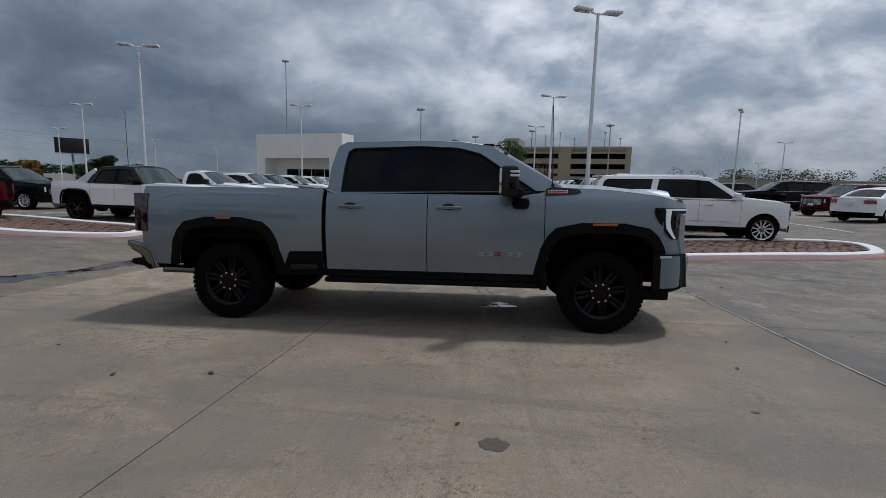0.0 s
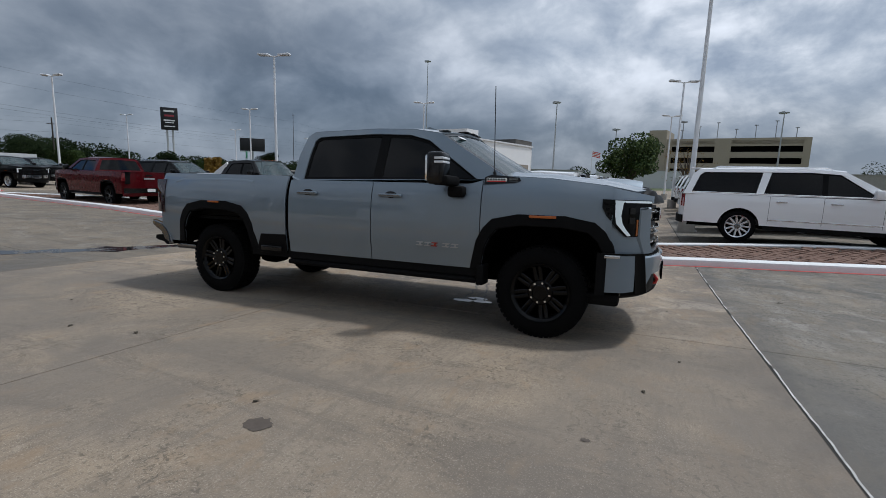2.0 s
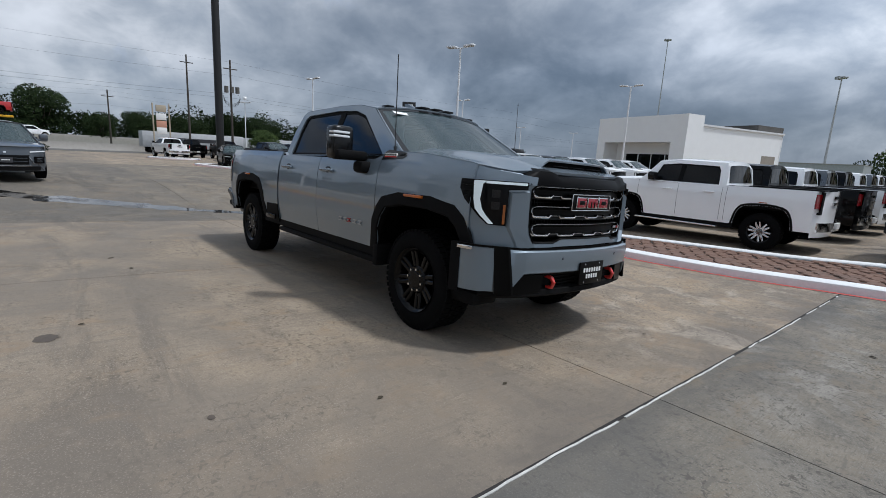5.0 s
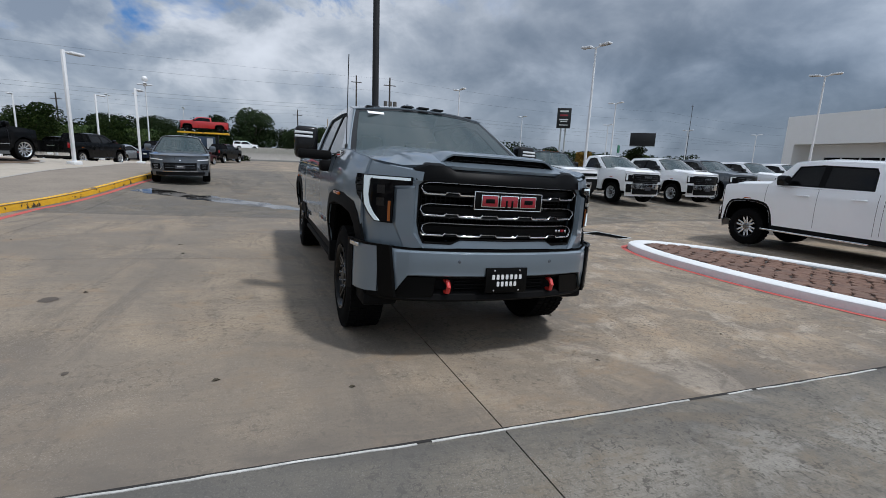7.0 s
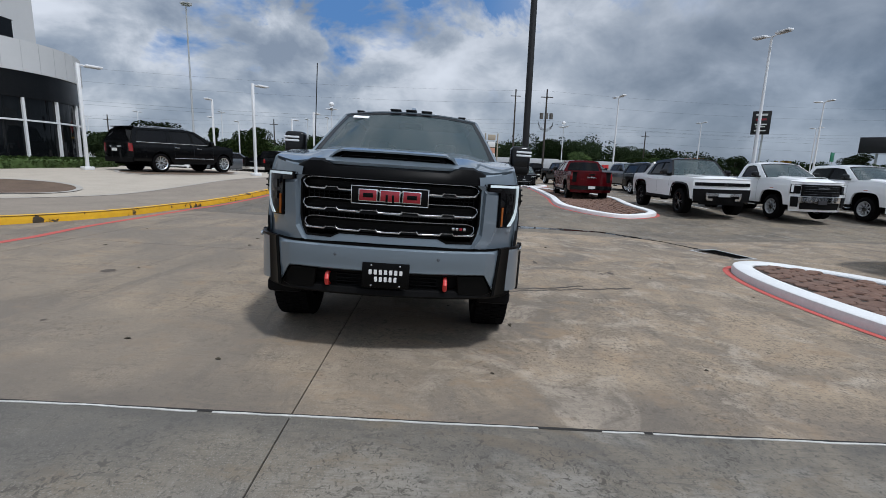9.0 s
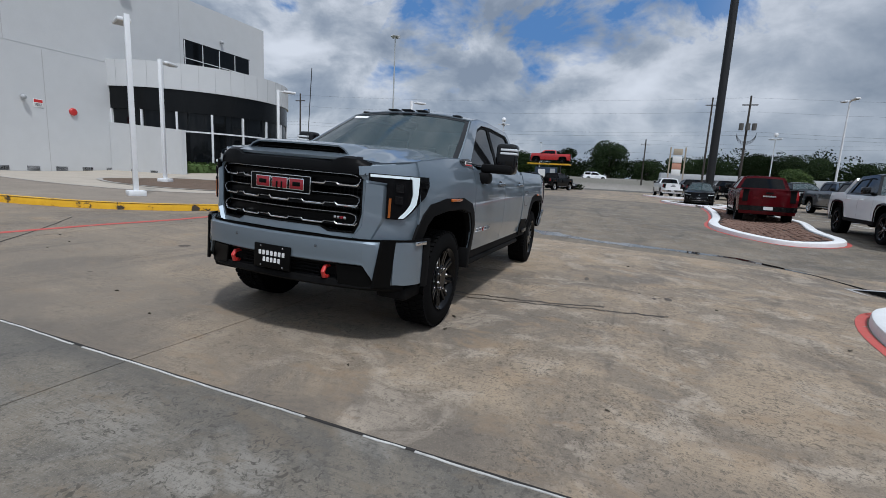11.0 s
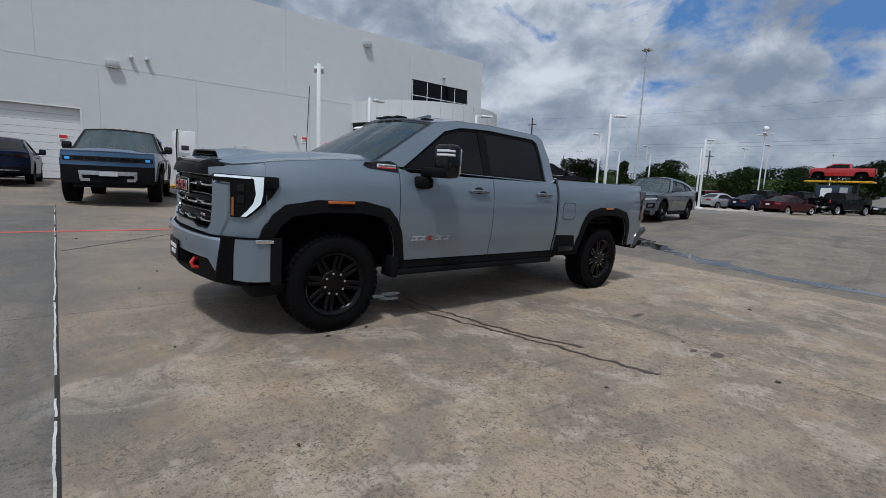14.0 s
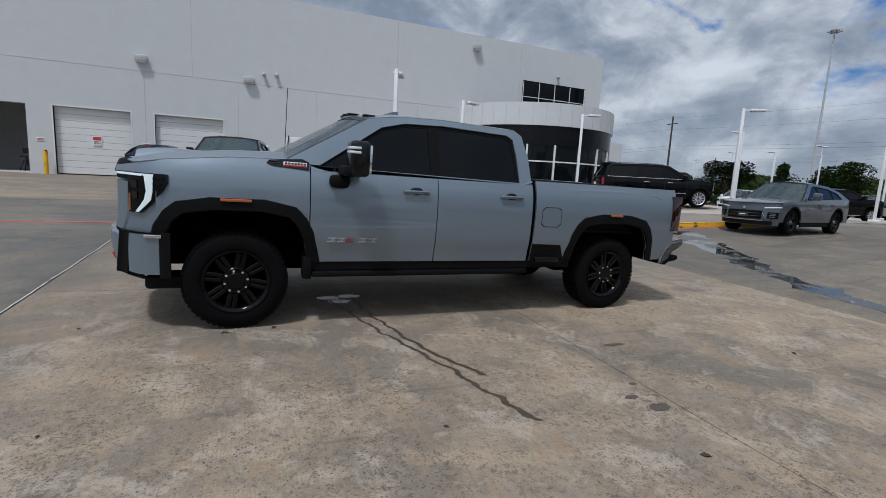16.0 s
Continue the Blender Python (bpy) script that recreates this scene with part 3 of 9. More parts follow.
# the brick island north of the truck
ISLAND = rounded([(-1.85, 5.72), (-0.65, 5.17), (1.0, 4.97), (2.6, 5.07), (4.0, 5.23), (5.7, 5.36), (7.3, 5.6), (9.4, 6.2), (10.8, 7.2), (11.3, 8.6), (10.2, 9.2), (7.5, 8.75), (5.0, 8.45), (2.5, 8.05), (0.5, 7.75), (-1.2, 7.35), (-2.1, 6.6)], 5)


def inset(pts, d):
    l, _ = ribbon(pts + [pts[0], pts[1]], 0.0, d)
    return l[:len(pts)]


brick_red = material("red_brown_stamped_paving", (0.15, 0.085, 0.06), 0.85)
n = Nodes(brick_red)
p = n.where()
a = n.noise(p, 9.0, 6.0, 0.65)
n.set(Base_Color=n.mix(n.math("MULTIPLY", n.random(), 0.5), n.ramp(a, (0.3, (0.085, 0.046, 0.034)), (0.5, (0.155, 0.088, 0.062)), (0.7, (0.215, 0.135, 0.10))), (0.12, 0.085, 0.07)))
n.bump(a, 0.5, 0.01)
grout = rough_mat("dark_grout", (0.045, 0.036, 0.03), 0.95, 30.0, 0.3)


def inside(pt, poly):
    x, y, c = *pt, False
    for (x0, y0), (x1, y1) in zip(poly, poly[1:] + poly[:1]):
        if (y0 > y) != (y1 > y) and x < (x1 - x0) * (y - y0) / (y1 - y0) + x0:
            c = not c
    return c


def island(name, outline, label, height=0.13, stones=True):
    # outlines run anticlockwise, so the body lies to the left
    drape(name + "_bed", inset(outline, 0.25), grout if stones else soil, height - 0.035, label + " bed", cat="island")
    kerb(name + "_kerb", outline, kerb_white, 0.30, height, "white-painted concrete kerb round the island", closed=True)
    bm = bmesh.new()
    l = outline + outline[:2]
    band(bm, l, 0.11, 0.006, side=-0.075)
    tagged(finish(name + "_line", bm, red_line), "worn red line painted along the kerb foot", "road marking", kind="structure")


island("north_island", ISLAND, "stamped red-brown paving")
WEST = rounded([(-28.0, 7.15), (-22.5, 6.75), (-16.8, 6.0), (-12.9, 5.3), (-11.3, 5.5), (-10.2, 6.35), (-10.0, 7.4), (-10.7, 8.5), (-13.0, 8.55), (-17.5, 9.3), (-23.0, 8.6), (-27.6, 7.25)], 5)
island("west_island", WEST, "brown paved")
FAR1 = rounded([(-33.0, 5.2), (-29.5, 5.6), (-28.2, 7.2), (-29.5, 8.9), (-32.0, 8.2)], 5)
FAR2 = rounded([(-46.5, 4.2), (-44.0, 5.3), (-43.0, 7.0), (-44.5, 8.2), (-46.5, 6.4)], 5)
island("far_island", FAR1, "pale concrete", stones=False)
island("farther_island", FAR2, "pale concrete", stones=False)

# stamped stones: one object each where the camera passes near, the rest joined
bed = thing("stone_paving", "irregular red-brown stamped stones with dark joints", "paving", kind="structure")
rnd = random.Random(4)
shapes = []
for _ in range(10):
    bm = bmesh.new()
    k = 6
    a0 = rnd.random()
    ring = [((0.5 + 0.12 * rnd.uniform(-1, 1)) * math.cos(a0 + 2 * math.pi * i / k), (0.5 + 0.12 * rnd.uniform(-1, 1)) * math.sin(a0 + 2 * math.pi * i / k)) for i in range(k)]
    lo, mi, hi = ([bm.verts.new((x * s, y * s, z)) for x, y in ring] for s, z in ((1, -0.03), (0.98, 0.006), (0.9, 0.016)))
    for u, v in ((lo, mi), (mi, hi)):
        for i in range(k):
            bm.faces.new((u[i], u[(i + 1) % k], v[(i + 1) % k], v[i]))
    bm.faces.new(hi)
    me = bpy.data.meshes.new("stone")
    bm.to_mesh(me), bm.free()
    me.materials.append(brick_red)
    shapes.append(me)
singles, rest = 0, bmesh.new()
for outline, h in ((ISLAND, 0.13), (WEST, 0.13)):
    xs, ys = [q[0] for q in outline], [q[1] for q in outline]
    field = inset(outline, 0.38)
    y, row = min(ys), 0
    while y < max(ys):
        x = min(xs) + (0.13 if row % 2 else 0)
        while x < max(xs):
            px, py = x + rnd.uniform(-0.035, 0.035), y + rnd.uniform(-0.035, 0.035)
            if inside((px, py), field):
                me, m = rnd.choice(shapes), pose(px, py, gz(px, py) + h - 0.024, 0, 0, rnd.uniform(0, 360)) @ Matrix.Diagonal((0.285, 0.25, 1, 1))
                if outline is ISLAND and py < 6.45 and px < 5.9 and singles < 300:
                    ob = new("stone", me)
                    ob.parent, ob.matrix_basis = bed, m
                    singles += 1
                else:
                    st = len(rest.verts)
                    rest.from_mesh(me)
                    rest.verts.ensure_lookup_table()
                    for v in rest.verts[st:]:
                        v.co = m @ v.co
            x += 0.262
        y, row = y + 0.232, row + 1
tagged(finish("stone_field", rest, brick_red, bed, 0, recalc=False), "red-brown stamped stones", kind="stuff")

# raised walk along the building with its yellow kerb
KERB = rounded([(0.85, -21.0), (0.85, -14.0), (0.78, -12.4), (0.62, -10.6), (0.25, -9.2), (-0.55, -7.8), (-1.75, -6.9), (-3.7, -6.25), (-6.2, -6.1), (-9.3, -5.65), (-13.2, -5.25), (-15.2, -5.35), (-18, -5.6), (-24, -5.9), (-40, -6.3)], 6, closed=False)
WALK_H = 0.15
yk = [q for q in KERB if q[0] > -15.5 and q[1] > -11.5]
pk = [q for q in KERB if q[0] <= -15.3]
kerb("yellow_kerb", yk, kerb_yellow, 0.16, WALK_H, "chipped yellow-painted kerb")
for nm, seg in (("plain_kerb", pk), ("plain_kerb", [q for q in KERB if q[1] <= -11.3])):
    kerb(nm, seg, kerb_plain, 0.16, WALK_H, "bare concrete kerb")
EDGE = rounded([(-2.2, -21), (-2.25, -14.5), (-2.6, -11.8), (-3.6, -9.9), (-5.5, -8.9), (-8.5, -8.3), (-15, -7.85), (-22, -7.8), (-40, -8.2)], 5, closed=False)
drape("walk_strip", [(x, y) for x, y in KERB][::-1] + EDGE, strip_concrete, WALK_H - 0.006, "darker stained walk beside the yellow kerb", cat="pavement", step=1.0)
drape("walk", EDGE[::-1] + [(-2.2, -20.98), (-40, -20.98)], walk_concrete, WALK_H - 0.004, "pale concrete walk before the building", cat="pavement", step=1.0)
bm = bmesh.new()
band(bm, dense(EDGE, 0.5), 0.10, WALK_H + 0.002)
tagged(finish("walk_edging", bm, kerb_plain), "pale edging between the walks", "edging", kind="structure")
for nm, cx, cy, rx, ry in (("planting_circle", -6.6, -12.4, 2.2, 2.6), ("planting_circle", -16.4, -11.6, 3.6, 1.9)):
    ring = [(cx + rx * math.cos(2 * math.pi * k / 40), cy + ry * math.sin(2 * math.pi * k / 40)) for k in range(40)]
    drape(nm, ring, soil, WALK_H + 0.008, "brown stamped circle set in the pale walk", cat="paving", step=0.8)
    bm = bmesh.new()
    band(bm, ring + ring[:2], 0.16, WALK_H + 0.014, side=-0.08)
    tagged(finish("circle_edging", bm, kerb_plain), "pale edging ring", "edging", kind="structure")
# painted lines
bm = bmesh.new()
band(bm, dense([(15, -5.4), (3.6, -5.46), (2.1, -5.54), (0.6, -5.66), (-0.8, -5.66), (-2.1, -5.82), (-4.2, -5.86), (-6.2, -5.92), (-9.3, -5.46), (-13.1, -5.07)], 0.4), 0.13, 0.004)
tagged(finish("red_fire_line", bm, red_line), "worn red line across the concrete", "road marking", kind="structure")
bm = bmesh.new()
for x in (-29.5, -26.5, -23.5, -20.5, -17.2, -14.2):
    band(bm, dense([(x, 10.4), (x + 0.3, 16.0)], 1.0), 0.1, 0.005)
for k in range(9):
    band(bm, dense([(-12.6, 11.6 + 3.05 * k), (-19.0, 11.6 + 3.05 * k)], 1.0), 0.1, 0.005)
    band(bm, dense([(1.5 + 3.0 * k, 12.2), (1.5 + 3.0 * k, 17.6)], 1.0), 0.1, 0.005)
tagged(finish("bay_line", bm, bay_white), "faded white parking bay lines", "road marking", kind="structure")


def blot(name, poly, mat, label, lift=0.003):
    drape(name, poly, mat, lift, label, cat="stain", step=0.6)


def splat(cx, cy, rx, ry, k=40, seed=0):
    return [(cx + rx * (1 + 0.3 * noise.noise((2 * math.cos(a), 2 * math.sin(a), seed)) + 0.25 * noise.noise((7 * math.cos(a), 7 * math.sin(a), seed))) * math.cos(a), cy + ry * (1 + 0.3 * noise.noise((3 * math.cos(a), 3 * math.sin(a), seed + 9))) * math.sin(a)) for a in (2 * math.pi * i / k for i in range(k))]


oil = rough_mat("oil_stain", (0.085, 0.068, 0.054), 0.7, 30.0, 0.25)
for i, (x, y, rx, ry) in enumerate(((0.96, -3.36, 0.085, 0.07), (-0.71, 3.08, 0.085, 0.05), (-0.62, 2.91, 0.06, 0.025), (-0.80, 2.74, 0.035, 0.02), (-1.27, 2.03, 0.13, 0.03), (2.64, -2.72, 0.028, 0.018))):
    blot("oil_stain", splat(x, y, rx, ry, seed=i), oil, "dark oil stain soaked into the concrete")
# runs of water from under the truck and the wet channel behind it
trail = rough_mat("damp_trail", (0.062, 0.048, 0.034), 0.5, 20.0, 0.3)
bm = bmesh.new()
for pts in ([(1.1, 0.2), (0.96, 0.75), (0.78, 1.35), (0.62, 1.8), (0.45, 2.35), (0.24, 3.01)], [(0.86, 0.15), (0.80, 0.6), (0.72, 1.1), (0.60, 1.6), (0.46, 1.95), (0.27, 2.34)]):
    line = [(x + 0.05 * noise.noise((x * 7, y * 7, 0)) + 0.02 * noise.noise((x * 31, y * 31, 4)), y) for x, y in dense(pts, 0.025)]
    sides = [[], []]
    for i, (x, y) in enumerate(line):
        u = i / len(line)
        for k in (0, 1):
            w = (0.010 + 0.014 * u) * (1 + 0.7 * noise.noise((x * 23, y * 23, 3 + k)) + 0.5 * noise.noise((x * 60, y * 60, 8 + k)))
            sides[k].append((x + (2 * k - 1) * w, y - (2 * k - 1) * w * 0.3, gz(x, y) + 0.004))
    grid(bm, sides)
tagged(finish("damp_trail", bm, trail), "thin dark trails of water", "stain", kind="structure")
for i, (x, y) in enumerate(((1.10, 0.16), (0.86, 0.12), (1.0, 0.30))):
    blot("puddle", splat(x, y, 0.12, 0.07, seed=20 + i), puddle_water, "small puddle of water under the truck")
CH = [(-10.3, -4.9), (-9.35, -3.6), (-8.4, -2.0), (-7.55, -0.7), (-6.9, 0.7), (-6.5, 2.0), (-6.65, 3.4), (-6.6, 5.0), (-5.3, 6.1), (-4.2, 6.5)]
bm = bmesh.new()
line = dense(CH, 0.2)
l, r = [], []
for i, (x, y) in enumerate(line):
    a, b = line[max(i - 1, 0)], line[min(i + 1, len(line) - 1)]
    d = Vector((b[0] - a[0], b[1] - a[1])).normalized()
    w = (0.46 - 0.40 * i / len(line)) * (1 + 0.8 * noise.noise((x * 5, y * 5, 7))) * (1 + 0.9 * noise.noise((x * 0.9, y * 0.9, 2)))
    l.append((x - d.y * w, y + d.x * w)), r.append((x + d.y * w, y - d.x * w))
grid(bm, [[(x, y, gz(x, y) + 0.004) for x, y in l], [(x, y, gz(x, y) + 0.004) for x, y in r]])
tagged(finish("wet_channel", bm, wet), "shallow wet run-off on the concrete", "stain", kind="structure")
# storm inlet
inlet = thing("storm_drain", "dark cast-iron storm drain grate set in the concrete", "drain", kind="structure", m=pose(-3.6, 6.6, gz(-3.6, 6.6), 0, 0, 14))
bm = bmesh.new()
for a in ((-0.55, 0.55, -0.36, -0.31), (-0.55, 0.55, 0.31, 0.36), (-0.55, -0.5, -0.31, 0.31), (0.5, 0.55, -0.31, 0.31)):
    box(bm, *a, -0.01, 0.012)
part("frame", bm, STEEL, inlet)
for k in range(16):
    part("bar", boxed(-0.485 + 0.063 * k, -0.455 + 0.063 * k, -0.31, 0.31, -0.008, 0.008), DARK, inlet)
part("pit", boxed(-0.5, 0.5, -0.31, 0.31, -0.006, 0.003), DARK, inlet)
# leaves and crumbs
leaf = rough_mat("dry_leaf", (0.045, 0.036, 0.022), 0.8, 30.0, 0.3)
rnd = random.Random(11)
spots = [(0.74, -3.15), (2.93, -1.88), (2.1, 1.08), (1.6, -5.0), (3.2, -1.1), (2.2, -4.2), (-0.5, -4.4), (-0.5, 3.6), (0.35, 4.6), (5.2, 0.4), (4.6, 2.1), (-1.2, -2.6)] + [(rnd.uniform(-4, 7), rnd.uniform(-5, 4.4)) for _ in range(16)]
for x, y in spots:
    bm = bmesh.new()
    s = rnd.uniform(0.012, 0.028)
    a = [bm.verts.new((s * u, s * v, s * w)) for u, v, w in ((-1.2, 0, 0.1), (-0.3, 0.55, 0.5), (0.7, 0.45, 0.3), (1.3, 0.1, 0.0), (0.6, -0.5, 0.35), (-0.4, -0.6, 0.15))]
    bm.faces.new(a)
    ob = tagged(finish("leaf", bm, leaf), "small dry curled leaf on the concrete", "leaf", "fallen leaves")
    ob.matrix_basis = pose(x, y, gz(x, y) + 0.004, 0, 0, rnd.uniform(0, 360))
    solid(ob, 0.002)


# ---- vehicles: x ahead, y to the left, z up from the ground between the axles ----
_wheels = {}


def wheel_meshes(style, r, w):
    """Tyre, rim and hub of one wheel; its outer face looks to +y."""
    key = (style, r, w)
    if key in _wheels:
        return _wheels[key]
    out, h = [], w / 2
    rim_r = r * (0.63 if style in ("black_split", "work") else 0.70 if style in ("bright", "dark") else 0.60)
    bm = bmesh.new()
    s = r - rim_r
    prof = [(rim_r - 0.02, -h + 0.02), (rim_r, -h + 0.004), (rim_r + s * 0.35, -h - 0.006), (rim_r + s * 0.75, -h + 0.004), (r - 0.012, -h + 0.022), (r - 0.008, -h * 0.5), (r - 0.008, h * 0.5),
            (r - 0.012, h - 0.022), (rim_r + s * 0.75, h - 0.004), (rim_r + s * 0.45, h + 0.006), (rim_r + s * 0.18, h + 0.004), (rim_r + 0.004, h - 0.004), (rim_r - 0.01, h - 0.02)]
    lathe(bm, prof, 48)
    near = style == "black_split"
    blocks = 52 if near else 30
    for k in range(blocks):
        for j, (y0, y1) in enumerate(((-h + 0.012, -h * 0.45), (-h * 0.38, -h * 0.04), (h * 0.04, h * 0.38), (h * 0.45, h - 0.012))):
            a = 2 * math.pi * (k + 0.5 * (j % 2)) / blocks
            m = Matrix.Rotation(a, 4, "Y") @ Matrix.Translation((0, 0, r - 0.012))
            wid = 2 * math.pi * r / blocks * 0.36
            box(bm, -wid, wid, y0, y1, -0.006, 0.012, m=m)
    out.append(("tyre", bm, RUBBER))
    metal = {"black_split": WHEEL_BLACK, "bright": ALLOY, "machined": ALLOY, "dark": GLOSS, "work": STEEL}[style]
    bm = bmesh.new()
    lathe(bm, [(rim_r - 0.015, h - 0.012), (rim_r + 0.006, h + 0.002), (rim_r + 0.004, h + 0.008), (rim_r - 0.016, h - 0.004), (rim_r - 0.035, h - 0.03), (rim_r - 0.05, -h * 0.2), (rim_r - 0.03, -h + 0.02)], 48)
    out.append(("rim", bm, WHEEL_BLACK if style in ("black_split", "dark", "machined") else metal))
    n = {"black_split": 8, "bright": 11, "machined": 6, "dark": 5, "work": 8}[style]
    bm = bmesh.new()
    for k in range(n):
        for sgn in ((-1, 1) if style in ("black_split", "machined", "dark") else (0,)):
            a = 2 * math.pi * k / n
            m = Matrix.Rotation(a, 4, "Y")
            spread = sgn * {"black_split": 0.024, "machined": 0.045, "dark": 0.03}.get(style, 0)
            t0, t1 = (0.022, 0.0175) if style == "black_split" else (0.026, 0.02)
            z0, z1 = 0.065, rim_r - 0.012
            y0, y1 = h - 0.035, h - 0.012
            vs = []
            for z, t, y, d, off in ((z0, t0, y0, 0.04, spread * 0.45), ((z0 + z1) / 2, (t0 + t1) / 2, y0 + 0.006, 0.032, spread), (z1, t1, y1, 0.03, spread * (1.05 if style == "black_split" else 1.9))):
                vs.append([bm.verts.new(m @ Vector((off + q * t, yy, z))) for q, yy in ((-1, y - d), (-1, y - 0.006), (-0.55, y), (0.55, y), (1, y - 0.006), (1, y - d))])
            for u, v in zip(vs, vs[1:]):
                for i in range(6):
                    bm.faces.new((u[i], u[(i + 1) % 6], v[(i + 1) % 6], v[i]))
    out.append(("spoke", bm, metal))
    bm = bmesh.new()
    hub_r = 0.108 if near else 0.085 if style == "work" else 0.06
    lathe(bm, [(0.0, h - 0.012), (hub_r * 0.62, h - 0.012), (hub_r * 0.68, h - 0.018), (hub_r, h - 0.022), (hub_r * 1.12, h - 0.035), (hub_r * 1.12, h - 0.08)], 28)
    out.append(("hub_cap", bm, WHEEL_BLACK if near else DARK_CHROME))
    bm = bmesh.new()
    lathe(bm, [(0.0, -h * 0.1), (rim_r * 0.72, -h * 0.1), (rim_r * 0.72, -h * 0.25), (rim_r - 0.04, -h * 0.4)], 32)
    out.append(("brake_disc", bm, DARK))
    if style in ("black_split", "work"):
        for k in range(8):
            bm = bmesh.new()
            a = 2 * math.pi * (k + 0.5) / 8
            ring_r = 0.092 if near else 0.088
            c = Vector((ring_r * math.sin(a), 0, ring_r * math.cos(a)))
            pipe(bm, [c + Vector((0, h - 0.045, 0)), c + Vector((0, h - 0.004, 0))], 0.0105, 6)
            out.append(("lug_nut", bm, CHROME if near else DARK_CHROME))
    res = []
    for nm, b, mt in out:
        bmesh.ops.recalc_face_normals(b, faces=b.faces)
        me = bpy.data.meshes.new(nm)
        b.to_mesh(me), b.free()
        me.materials.append(mt)
        me.polygons.foreach_set("use_smooth", [True] * len(me.polygons))
        me.set_sharp_from_angle(angle=radians(32))
        res.append((nm, me))
    _wheels[key] = res
    return res


def wheel(parent, x, y, style, r, w, spin=0.0):
    e = new("wheel")
    e.parent, e.empty_display_size = parent, 0.2
    e.matrix_basis = pose(x, y, r, 0, 0, 0 if y > 0 else 180) @ Matrix.Rotation(radians(spin), 4, "Y")
    for nm, me in wheel_meshes(style, r, w):
        new(nm, me).parent = e
    return e


def panel(bm, xs, lo, hi, yf, s, n=9):
    """A side of sheet metal: columns along x from lo(x) to hi(x), lying at y = s * yf(x, z)."""
    return grid(bm, [[(x, s * yf(x, z), z) for z in lin(lo(x), hi(x), n)] for x in xs])


def arch_line(c, r, zs, kind):
    if kind == "square":
        k = [(-1.16, zs), (-1.06, 0.62), (-0.76, 1.0), (0.70, 1.0), (1.02, 0.68), (1.14, zs)]
        top = r + (0.185 if r > 0.42 else 0.165)
        line = [(c + a * (r + 0.075), zs if i in (0, 5) else zs + (top + r - zs) * q if i in (1, 4) else top + r) for i, (a, q) in enumerate(k)]
        for _ in range(1 if r > 0.42 else 2):
            line = [line[0]] + [(p[0] * u + q[0] * (1 - u), p[1] * u + q[1] * (1 - u)) for p, q in zip(line, line[1:]) for u in (0.75, 0.25)] + [line[-1]]
        return line
    R = r + 0.055
    pts = []
    for i in range(17):
        a = math.pi * i / 16
        pts.append((c - R * math.cos(a), max(zs, r + R * math.sin(a) * 1.03)))
    return [(c - R, zs)] + pts + [(c + R, zs)]


def ring(bm, outer, inner, yo, yi, s, flip=False):
    a = [bm.verts.new((x, s * yo(x, z), z)) for x, z in outer]
    b = [bm.verts.new((x, s * yi(x, z), z)) for x, z in inner]
    for i in range(len(a)):
        j = (i + 1) % len(a)
        bm.faces.new((a[i], a[j], b[j], b[i]))


def shrink(poly, d):
    """The outline moved inwards by d, with the same number of corners."""
    cx, cz = sum(p[0] for p in poly) / len(poly), sum(p[1] for p in poly) / len(poly)
    out = []
    for i, (x, z) in enumerate(poly):
        a, b = poly[i - 1], poly[(i + 1) % len(poly)]
        n1 = Vector((z - a[1], a[0] - x)).normalized()
        n2 = Vector((b[1] - z, x - b[0])).normalized()
        v = n1 + n2
        v = v / max(0.35, v.length_squared / 2) if v.length > 1e-6 else n1
        if v.dot(Vector((cx - x, cz - z))) < 0:
            v = -v
        out.append((x + v.x * d, z + v.y * d))
    return out


